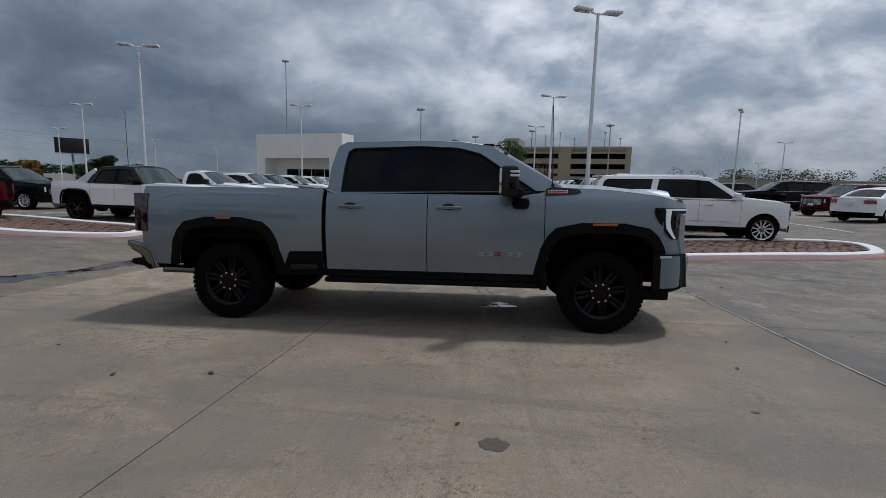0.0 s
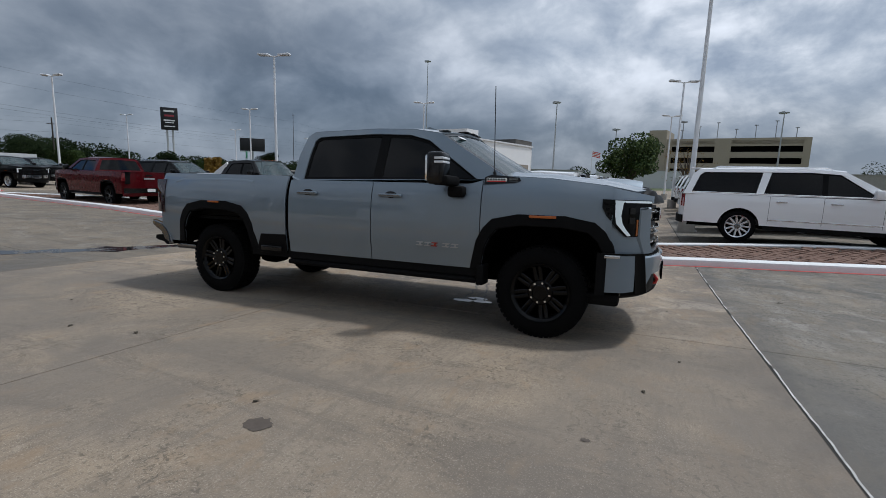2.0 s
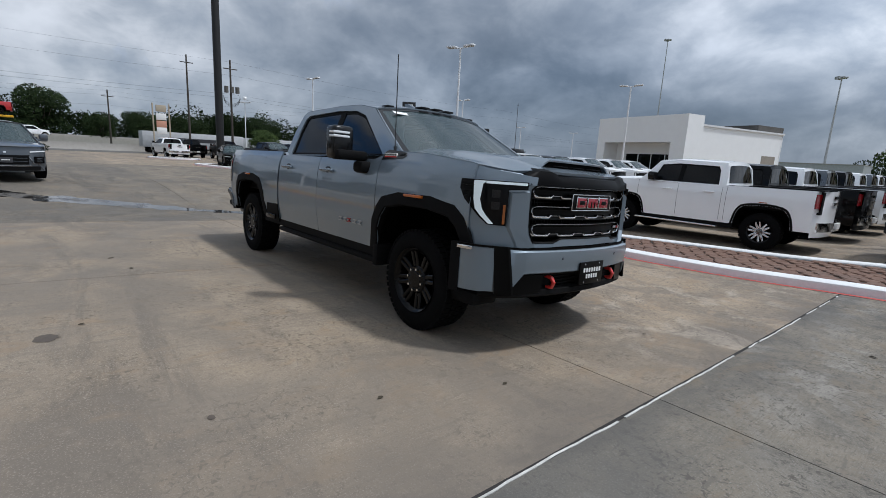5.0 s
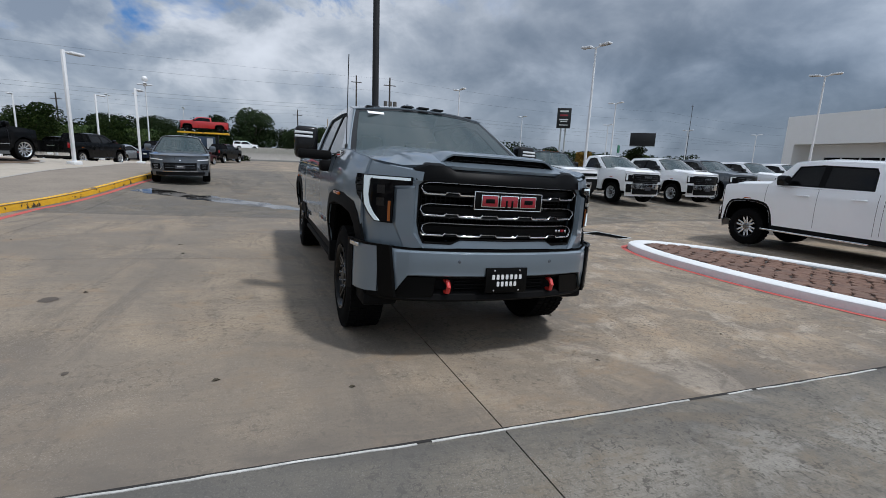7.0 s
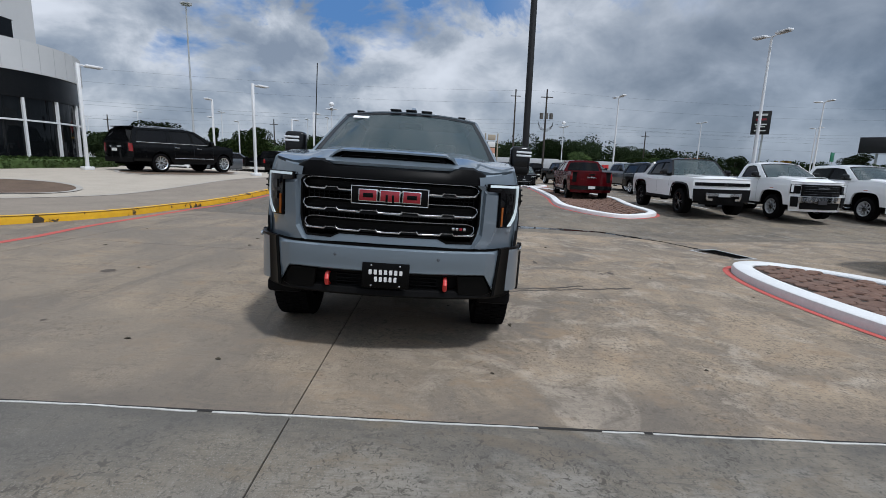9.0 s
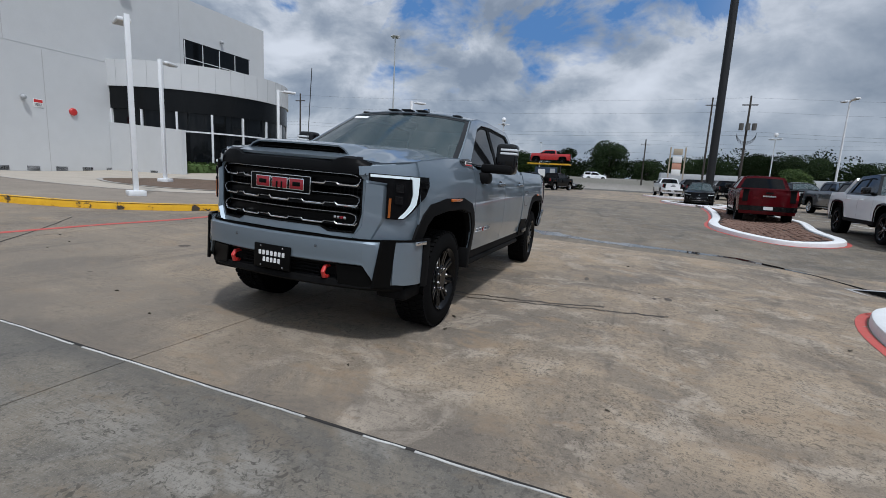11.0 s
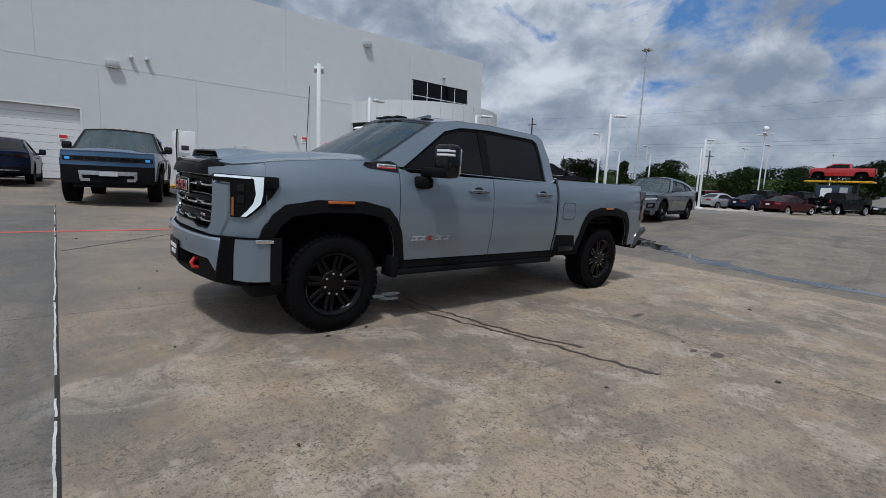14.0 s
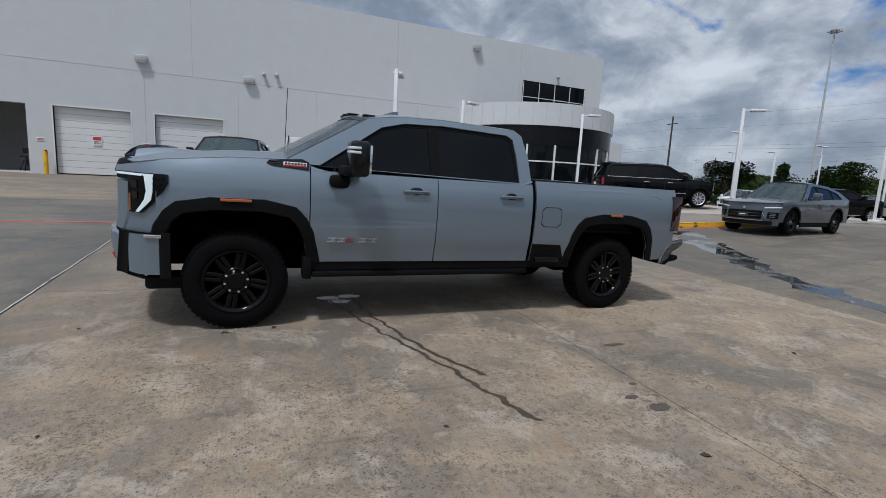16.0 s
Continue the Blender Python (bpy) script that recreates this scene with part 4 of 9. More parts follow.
def vehicle(P, body, label, category, group="", name="car", m=None):
    """A parked vehicle out of its own measures P."""
    V = thing(name, label, category, group, m=m)
    wb, r, w, hw, zs, zb, zr, hr = (P[k] for k in ("wb", "r", "w", "hw", "zs", "zb", "zr", "hr"))
    xf, xr = wb / 2 + P["fo"], -wb / 2 - P["ro"]
    cf, cr = P.get("cf", 0.24), P.get("cr", 0.16)
    top = P["top"]                                   # upper edge of the sides, (x, z) from tail to nose
    cowl, nose_z = P["cowl"], interp(top, xf)
    arches = [arch_line(c, r, zs, P.get("arch", "round")) for c in (-wb / 2, wb / 2)]
    mid = (zs + zb) / 2
    sec = P.get("sec", [(zs - 0.2, 0.95), (zs + 0.1, 0.985), (mid, 1.0), (zb - 0.14, 0.995), (zb, 0.965), (zb + 0.3, 0.9)])

    def yf(x, z):
        plan = 1 - 0.11 * sm(xf - 0.95, xf, x) ** 1.3 - 0.06 * sm(-xr - 0.8, -xr, -x) ** 1.3
        return hw * interp(sec, z) * plan

    def ztop(x):
        return interp(top, x)

    def zlow(x):
        return max([zs] + [interp(a, x) for a in arches if a[0][0] < x < a[-1][0]])

    def nose_x(q):
        return xf - cf * abs(q) ** P.get("nose_pow", 2.6)

    def tail_x(q):
        return xr + cr * abs(q) ** 3

    x0, x1 = xr + cr, xf - cf
    stops = sorted({round(v, 4) for v in lin(x0, x1, 40) + [q[0] for a in arches for q in a] + [q[0] + e for a in arches for q in a for e in (-0.012, 0.012)] + [q[0] for q in top] if x0 <= v <= x1})
    splits = P.get("splits") or [("body_side", x0, x1)]
    for s in (1, -1):
        for nm, a, b in splits:
            xs = [a] + [v for v in stops if a < v < b] + [b]
            bm = bmesh.new()
            panel(bm, xs, zlow, ztop, yf, s, 14)
            solid(part(nm, bm, body, V), 0.02, 0.0)
        bm = bmesh.new()
        panel(bm, [v for v in stops if x0 + 0.06 < v < x1 - 0.06], zlow, lambda x: ztop(x) - 0.012, lambda x, z: yf(x, z) - 0.035, s, 6)
        part("inner_panel", bm, DARK, V)
        # arches and their liners
        for arch, c in zip(arches, (-wb / 2, wb / 2)):
            mat = P.get("flare", TRIM)
            bw = P.get("flare_w", 0.05)
            bm = bmesh.new()
            o = P.get("flare_out", 0.012)
            outer = []
            for i, (x, z) in enumerate(arch):
                d = Vector((x - c, z - r * 0.8)).normalized() if 0 < i < len(arch) - 1 else Vector((1 if x > c else -1, 0))
                outer.append((x + d.x * bw, z + d.y * bw))
            rows = []
            for k, (u, out) in enumerate(((1.0, 0.0), (0.93, o * 0.8), (0.55, o), (0.06, o), (0.0, o * 0.6), (0.0, -0.06))):
                rows.append([(ax + (bx - ax) * u, s * (yf(ax + (bx - ax) * u, max(zs, az + (bz - az) * u)) + out), az + (bz - az) * u) for (ax, az), (bx, bz) in zip(arch, outer)])
            grid(bm, rows)
            part("wheel_arch", bm, mat, V, smooth=28)
            bm = bmesh.new()
            grid(bm, [[(x, s * y, z) for x, z in arch] for y in (hw * 0.955, hw * 0.5)])
            bm.faces.new([bm.verts.new((x, s * hw * 0.5, z)) for x, z in arch])
            part("arch_liner", bm, DARK, V, smooth=0)
    # bonnet
    bm = bmesh.new()
    hn, dome = 21, P.get("dome", 0.0)
    rows = []
    for u in lin(0, 1, 18):
        row = []
        for q in lin(-1, 1, hn):
            xq = cowl + (nose_x(q) - cowl) * u
            z = ztop(min(xq, x1) if abs(q) > 0.98 else xq)
            Y = yf(min(xq, x1), ztop(min(xq, x1)))
            z += P.get("crown", 0.03) * (1 - q * q) + dome * sm(*P.get("dome_w", (0.62, 0.42)), abs(q)) * (sm(1.10, 0.98, u) if "dome_w" in P else sm(1.04, 0.9, u))
            row.append((xq, q * Y, z))
        rows.append(row)
    grid(bm, rows)
    solid(part("bonnet", bm, body, V), 0.02, 0.0)
    # nose
    fz = P.get("fz", 0.32)
    bm = bmesh.new()
    rows = []
    for v in lin(0, 1, 9):
        row = []
        for q in lin(-1, 1, hn):
            zt = ztop(nose_x(q)) + P.get("crown", 0.03) * (1 - q * q)
            z = fz + (zt - fz) * v
            row.append((nose_x(q) - P.get("rake", 0.05) * max(0, v - 0.35) - 0.04 * max(0, 0.25 - v), q * yf(x1, z), z))
        rows.append(row)
    grid(bm, rows)
    part("nose", bm, P.get("nose_mat", body), V)
    # tail
    bm = bmesh.new()
    tz = P.get("tz", ztop(x0))
    rows = [[(tail_x(q), q * yf(x0, z), z) for q in lin(-1, 1, 13)] for z in lin(P.get("tail_low", 0.42), tz, 8)]
    grid(bm, rows)
    part("tailgate", bm, body, V)
    # greenhouse
    O, I = P["cab"], P["glass"]
    yb = yf(0, zb) - 0.004 - P.get("belt_in", 0.0)
    z_b = min(z for _, z in O)

    def yg(x, z):
        return yb + (hr - yb) * (z - z_b) / (zr - z_b) + 0.012 * math.sin(math.pi * min(1, max(0, (z - z_b) / (zr - z_b))))

    for s in (1, -1):
        bm = bmesh.new()
        J = shrink(I, 0.0)
        ring(bm, O, J, yg, yg, s)
        solid(part("pillar_frame", bm, P.get("pillar_mat", body), V), 0.03, 0.0)
        K = shrink(I, P.get("seal", 0.028))
        bm = bmesh.new()
        ring(bm, I, K, lambda x, z: yg(x, z) - 0.004, lambda x, z: yg(x, z) - 0.008, s)
        for bx in P.get("posts", ()):
            zt, zl = interp(P["rail"], bx), z_b + 0.01
            a, b = bx - 0.055, bx + 0.055
            q = [(a, zl), (b, zl), (b + 0.0, zt), (a + 0.0, zt)]
            bm.faces.new([bm.verts.new((x, s * (yg(x, z) - 0.003), z)) for x, z in q])
        solid(part("window_seal", bm, TRIM, V), 0.008, 0.0)
        bm = bmesh.new()
        bm.faces.new([bm.verts.new((x, s * (yg(x, z) - 0.012), z)) for x, z in K])
        solid(part("side_window", bm, P.get("side_glass", TINT), V, "dark tinted side glass"), 0.005, 0.0)
    ro, hd = P["roof"]                               # indices into cab: rear and front ends of the roof rail
    rail = O[ro:hd + 1]
    bm = bmesh.new()
    rows = []
    dense_rail = []
    for a, b in zip(rail, rail[1:]):
        dense_rail += [(a[0] + (b[0] - a[0]) * t, a[1] + (b[1] - a[1]) * t) for t in lin(0, 1, 5)[:-1]]
    dense_rail.append(rail[-1])
    for x, z in dense_rail:
        rows.append([(x + P.get("bow", 0.06) * (1 - q * q) * sm(rail[-1][0] - 0.7, rail[-1][0], x), q * yg(x, z), z + P.get("roof_crown", 0.05) * (1 - abs(q) ** 2.4)) for q in lin(-1, 1, 15)])
    grid(bm, rows)
    solid(part("roof", bm, P.get("roof_mat", body), V), 0.025, 0.0)
    # windscreen
    (xh, zh), (xc, zc) = O[hd], O[hd + 1]
    def screen(bm, u0, u1, q0, q1, off, bulge):
        rows = []
        for u in lin(u0, u1, 9):
            x, z = xh + (xc - xh) * u, zh + (zc - zh) * u
            rows.append([(x + (P.get("bow", 0.06) + (bulge - P.get("bow", 0.06)) * u) * (1 - q * q) + off, q * yg(x, z), z + P.get("roof_crown", 0.05) * (1 - abs(q) ** 2.4) * (1 - u) + off * 0.6) for q in lin(q0, q1, 15)])
        grid(bm, rows)
    bulge = P.get("bulge", 0.17)
    bm = bmesh.new()
    screen(bm, 0.0, 1.0, -0.985, -0.93, 0.0, bulge), screen(bm, 0, 1, 0.93, 0.985, 0.0, bulge), screen(bm, 0, 0.05, -0.93, 0.93, 0, bulge), screen(bm, 0.94, 1.0, -0.93, 0.93, 0, bulge)
    part("windscreen_surround", bm, GLOSS, V)
    bm = bmesh.new()
    screen(bm, 0.05, 0.94, -0.93, 0.93, -0.004, bulge)
    pane = part("windscreen", bm, SCREEN, V, "clear windscreen glass")
    pane.visible_shadow = False
    for s in (1, -1):
        bm = bmesh.new()
        grid(bm, [[(xh + (xc - xh) * u + 0.004, s * yg(0, zh + (zc - zh) * u) * q, zh + (zc - zh) * u + 0.004) for q in (1.0, 0.984)] for u in lin(0, 1, 6)])
        part("screen_pillar", bm, P.get("pillar_mat", body), V)
    # cowl under the glass
    bm = bmesh.new()
    grid(bm, [[(xc + bulge * (1 - q * q) - 0.06, q * yg(0, zc) * 0.99, zc - 0.012) for q in lin(-1, 1, 15)], [(max(cowl + 0.03, xc + 0.03) + bulge * (1 - q * q), q * yg(0, zc) * 0.99, ztop(cowl) + 0.004 + P.get("crown", 0.03) * (1 - q * q) * 0.8) for q in lin(-1, 1, 15)]])
    part("cowl", bm, TRIM, V)
    # back of the cab
    (xa, za), (xq, zq) = O[0], O[ro]
    bm, gl = bmesh.new(), bmesh.new()
    def back(u, q, off=0.0):
        x, z = xa + (xq - xa) * u, za + (zq - za) * u
        return (x - 0.05 * (1 - q * q) - off, q * yg(x, z), z + P.get("roof_crown", 0.05) * (1 - abs(q) ** 2.4) * u)
    grid(bm, [[back(u, q) for q in lin(-1, 1, 13)] for u in lin(0, 1, 6)])
    part("cab_back", bm, body, V)
    grid(gl, [[back(u, q, 0.008) for q in lin(-0.86, 0.86, 9)] for u in lin(0.16, 0.86, 5)])
    solid(part("rear_window", gl, TINT, V, "dark tinted rear glass"), 0.006, 0.0)
    # under the body, cabin
    bm = bmesh.new()
    box(bm, xr + 0.25, xf - 0.25, -hw * 0.5, hw * 0.5, zs - 0.12, zs + 0.16)
    box(bm, -wb / 2 - 0.06, -wb / 2 + 0.06, -hw * 0.82, hw * 0.82, r - 0.06, r + 0.06, 0.03)
    box(bm, wb / 2 - 0.05, wb / 2 + 0.05, -hw * 0.82, hw * 0.82, r - 0.05, r + 0.05, 0.03)
    box(bm, -wb / 2 - 0.16, -wb / 2 + 0.16, -0.16, 0.16, r - 0.16, r + 0.16, 0.08)
    part("chassis", bm, DARK, V)
    bm = bmesh.new()
    fx = min(x for x, _ in O) + 0.08
    dash = min(cowl - 0.02, wb / 2 - r - 0.22)
    box(bm, fx, dash, -hw * 0.9, hw * 0.9, zs, zs + 0.12)
    box(bm, dash - 0.3, dash, -hw * 0.86, hw * 0.86, zs + 0.1, zb - 0.1, 0.05)
    box(bm, dash - 0.3, cowl + 0.02, -hw * 0.80, hw * 0.80, zb - 0.1, zb - 0.02, 0.03)
    part("dashboard", bm, SEAT, V)
    for sx in P.get("seats", ()):
        for s in (1, -1):
            bm = bmesh.new()
            box(bm, sx - 0.25, sx + 0.28, s * hw * 0.4 - 0.25, s * hw * 0.4 + 0.25, zs + 0.12, zs + 0.42, 0.06)
            box(bm, sx - 0.36, sx - 0.2, s * hw * 0.4 - 0.25, s * hw * 0.4 + 0.25, zs + 0.3, zb + 0.08, 0.06, m=Matrix.Translation((0, 0, 0)))
            box(bm, sx - 0.36, sx - 0.24, s * hw * 0.4 - 0.13, s * hw * 0.4 + 0.13, zb + 0.11, zb + 0.29, 0.05)
            part("seat", bm, SEAT, V)
    # shut lines, handles, mirrors
    for s in (1, -1):
        for xa_ in P.get("seams", ()):
            bm = bmesh.new()
            zl = max(zlow(xa_), zs + 0.06)
            grid(bm, [[(xa_ + d, s * (yf(xa_ + d, z) + 0.0115), z) for z in lin(zl, ztop(xa_) - 0.01, 12)] for d in (-0.0035, 0.0035)])
            part("shut_line", bm, INK, V)
        for hx in P.get("handles", ()):
            bm = bmesh.new()
            hz = zb - 0.13
            box(bm, hx - 0.12, hx + 0.12, s * yf(hx, hz) - 0.02 if s > 0 else s * yf(hx, hz) - 0.05, s * yf(hx, hz) + 0.05 if s > 0 else s * yf(hx, hz) + 0.02, hz - 0.016, hz + 0.016, 0.012)
            part("door_handle", bm, P.get("handle_mat", body), V)
        mx, mz = P["mirror"]
        bm = bmesh.new()
        y0 = s * yg(mx, mz)
        box(bm, mx - 0.06, mx + 0.09, y0 - 0.02 if s > 0 else y0 - 0.26, y0 + 0.26 if s > 0 else y0 + 0.02, mz - 0.02, mz + 0.05, 0.02)
        box(bm, mx - 0.08, mx + 0.1, y0 + s * 0.07 if s > 0 else y0 - 0.28, y0 + 0.28 if s > 0 else y0 - 0.07, mz, mz + 0.19, 0.045)
        if P.get("plain_mirror", True):
            part("door_mirror", bm, P.get("mirror_mat", GLOSS), V)
        else:
            bm.free()
        bm = bmesh.new()
        sb0, sb1 = -wb / 2 + r + 0.14, wb / 2 - r - 0.14
        panel(bm, lin(sb0, sb1, 8), lambda x: zs - P.get("sill", 0.1), lambda x: zs + 0.02, lambda x, z: yf(x, zs) - 0.02, s, 3)
        solid(part("sill", bm, P.get("sill_mat", TRIM), V), 0.04, 0.0)
    P["fn"] = (yf, ztop, zlow, nose_x, tail_x, yg)
    for x in (-wb / 2, wb / 2):
        for s in (1, -1):
            wheel(V, x, s * (hw - w / 2 - P.get("tuck", 0.05)), P["rim"], r, w, P.get("spin", 12) + 17 * x * s)
    return V


def face_box(V, name, mat, x0, x1, y0, y1, z0, z1, bevel=0.012, label="", both=False, m=None):
    for s in ((1, -1) if both else (1,)):
        a, b = sorted((s * y0, s * y1))
        part(name, boxed(x0, x1, a, b, z0, z1, bevel, m=m), mat, V, label)


def nose_patch(V, P, name, mat, q0, q1, z0, z1, out=0.012, label="", tail=False, both=True, n=7, skew=0.0):
    """A fitting that follows the nose or the tail, between two fractions of its half width and two heights."""
    yf, ztop, zlow, nose_x, tail_x, yg = P["fn"]
    xe = P["wb"] / 2 + P["fo"] - P.get("cf", 0.24) if not tail else -P["wb"] / 2 - P["ro"] + P.get("cr", 0.16)
    fz = P.get("fz", 0.32)
    for s in ((1, -1) if both else (1,)):
        bm = bmesh.new()
        rows = []
        for z in lin(z0, z1, 5):
            row = []
            for q in lin(q0, q1, n):
                zq = z + skew * (q - q0)
                if tail:
                    row.append((tail_x(q) - out, s * q * yf(xe, zq), zq))
                else:
                    v = (zq - fz) / max(0.1, ztop(nose_x(q)) - fz)
                    row.append((nose_x(q) - P.get("rake", 0.05) * max(0, v - 0.35) - 0.04 * max(0, 0.25 - v) + out, s * q * yf(xe, zq), zq))
            rows.append(row)
        grid(bm, rows)
        solid(part(name, bm, mat, V, label), 0.03, 0.0)


# ---- kinds of vehicle on the lot ----


def pickup(body, label, m, chrome=CHROME, rim="bright", cap=False, short=False, group="row of parked pickups"):
    wb, r = (3.75, 0.41) if not short else (3.26, 0.41)
    fo, ro = (0.98, 1.15) if not short else (0.88, 1.05)
    xf, xr = wb / 2 + fo, -wb / 2 - ro
    c = 0.0 if not short else 0.12
    P = dict(wb=wb, r=r, w=0.27, hw=1.01 if not short else 0.94, zs=0.52, zb=1.33, zr=1.90, hr=0.70, fo=fo, ro=ro, arch="square", cowl=wb / 2 - 0.42, dome=0.05, crown=0.02,
             top=[(xr, 1.38), (-0.98 + c, 1.37), (-0.95 + c, 1.34), (wb / 2 - 0.6, 1.35), (wb / 2 - 0.45, 1.39), (xf - 0.35, 1.33), (xf, 1.25)],
             cab=[(-0.96 + c, 1.335), (-0.93 + c, 1.75), (-0.86 + c, 1.87), (0.2 + c, 1.90), (0.72 + c, 1.85), (wb / 2 - 0.40, 1.36)],
             glass=[(-0.80 + c, 1.37), (-0.76 + c, 1.70), (-0.70 + c, 1.79), (0.2 + c, 1.82), (0.62 + c, 1.78), (wb / 2 - 0.72, 1.38)],
             rail=[(-0.8, 1.80), (0.2, 1.83), (0.7, 1.78)], roof=(2, 4), posts=(0.1 + c,), seams=(-0.9 + c, 0.1 + c, 1.12 + c, -1.0 + c), handles=(-0.62 + c, 0.36 + c), mirror=(wb / 2 - 0.80, 1.40), rim=rim, seats=(0.6, -0.35), flare=TRIM if short or body is not WHITE else body, flare_w=0.06, mirror_mat=GLOSS, rake=0.03)
    if cap:        # a single cab: short glass, longer bed
        P["cab"] = [(-0.1, 1.335), (-0.06, 1.75), (0.0, 1.87), (0.4, 1.90), (0.72, 1.85), (wb / 2 - 0.40, 1.36)]
        P["glass"] = [(0.08, 1.37), (0.10, 1.70), (0.16, 1.79), (0.4, 1.82), (0.62, 1.78), (wb / 2 - 0.72, 1.38)]
        P["rail"], P["posts"], P["seams"], P["handles"], P["seats"] = [(0.0, 1.8), (0.7, 1.78)], (), (0.0, 1.12), (0.2,), (0.6,)
        P["top"][1], P["top"][2] = (-0.14, 1.37), (-0.1, 1.34)
    V = vehicle(P, body, label, "pickup truck", group, "pickup_truck", m)
    cab_x = P["cab"][0][0]
    bed(V, P, xr + 0.06, cab_x - 0.03, 1.37, body)
    if not short:
        # raised scoop with its dark mouth
        yf, ztop = P["fn"][:2]
        bm = bmesh.new()
        sx = xf - 0.34
        grid(bm, [[(sx - 0.5 + 0.5 * u, q * 0.40, ztop(sx - 0.5 + 0.5 * u) + 0.068 + 0.045 * u * sm(1.0, 0.78, abs(q))) for q in lin(-1, 1, 13)] for u in lin(0, 1, 6)])
        solid(part("bonnet_scoop", bm, body, V), 0.015, 0.0)
        part("scoop_mouth", boxed(sx - 0.02, sx + 0.004, -0.33, 0.33, ztop(sx) + 0.04, ztop(sx) + 0.10, 0.012), DARK, V)
    nose_patch(V, P, "grille", BLADE, -0.70, 0.70, 0.83, 1.21, 0.012, both=False, n=13)
    for k in range(4):
        nose_patch(V, P, "grille_bar", DARK_CHROME, -0.64, 0.64, 0.885 + 0.085 * k, 0.898 + 0.085 * k, 0.026, both=False, n=11)
    nose_patch(V, P, "emblem", DARK_CHROME, -0.2, 0.2, 1.05, 1.12, 0.045, both=False)
    nose_patch(V, P, "headlamp", LENS, 0.72, 1.0, 0.90, 1.21, 0.018)
    nose_patch(V, P, "lamp_guide", DRL_OFF, 0.92, 0.985, 0.95, 1.18, 0.034, n=3)
    nose_patch(V, P, "lamp_guide_top", DRL_OFF, 0.75, 0.985, 1.165, 1.195, 0.034, n=4)
    nose_patch(V, P, "front_bumper", chrome, -1.0, 1.0, 0.61, 0.81, 0.06, both=False, n=15)
    nose_patch(V, P, "bumper_corner", TRIM, 0.80, 1.0, 0.47, 0.80, 0.072)
    nose_patch(V, P, "lower_grille", TRIM, -0.72, 0.72, 0.40, 0.65, 0.03, both=False, n=11)
    nose_patch(V, P, "number_plate", INK, -0.16, 0.16, 0.56, 0.69, 0.075, both=False, n=3)
    nose_patch(V, P, "tail_lamp", TAIL, 0.87, 1.0, 1.02, 1.32, 0.012, tail=True)
    nose_patch(V, P, "rear_bumper", chrome, -1.0, 1.0, 0.55, 0.74, 0.10, tail=True, both=False, n=11)
    nose_patch(V, P, "number_plate", PLATE_WHITE, -0.16, 0.16, 0.60, 0.72, 0.13, tail=True, both=False, n=3)
    nose_patch(V, P, "tailgate_letters", CHROME, -0.22, 0.22, 1.09, 1.15, 0.012, tail=True, both=False, n=5)
    nose_patch(V, P, "tailgate_handle", TRIM, -0.13, 0.13, 1.22, 1.28, 0.02, tail=True, both=False, n=3)
    for s in (1, -1):
        part("side_step", boxed(-0.9 + c, 1.1 + c, s * 0.93 - 0.06, s * 0.93 + 0.06, 0.40, 0.44, 0.012), chrome, V)
        for x in (-wb / 2, wb / 2):
            part("side_marker", boxed(x - 0.08, x + 0.08, s * (P["hw"] + 0.005) - 0.008, s * (P["hw"] + 0.005) + 0.008, 1.045, 1.065, 0.004), AMBER, V)
    return V


def bed(V, P, a, b, z, body):
    yf = P["fn"][0]
    bm = bmesh.new()
    for s in (1, -1):
        grid(bm, [[(x, s * yf(x, z), z) for x in lin(a, b, 8)], [(x, s * (yf(x, z) - 0.06), z + 0.012) for x in lin(a, b, 8)], [(x, s * (yf(x, z) - 0.10), z) for x in lin(a, b, 8)], [(x, s * (yf(x, z) - 0.10), 0.95) for x in lin(a, b, 8)]])
    yi = yf(b, z) - 0.1
    grid(bm, [[(b, -yi, 0.9), (b, yi, 0.9)], [(b, -yi, z), (b, yi, z)]])
    grid(bm, [[(a, -yi, 0.9), (a, yi, 0.9)], [(a, -yi, z), (a, yi, z)], [(a - 0.05, -yi, z), (a - 0.05, yi, z)]])
    part("bed_rail", bm, TRIM, V)
    part("bed_floor", boxed(a, b, -yi, yi, 0.90, 0.94), TRIM, V)


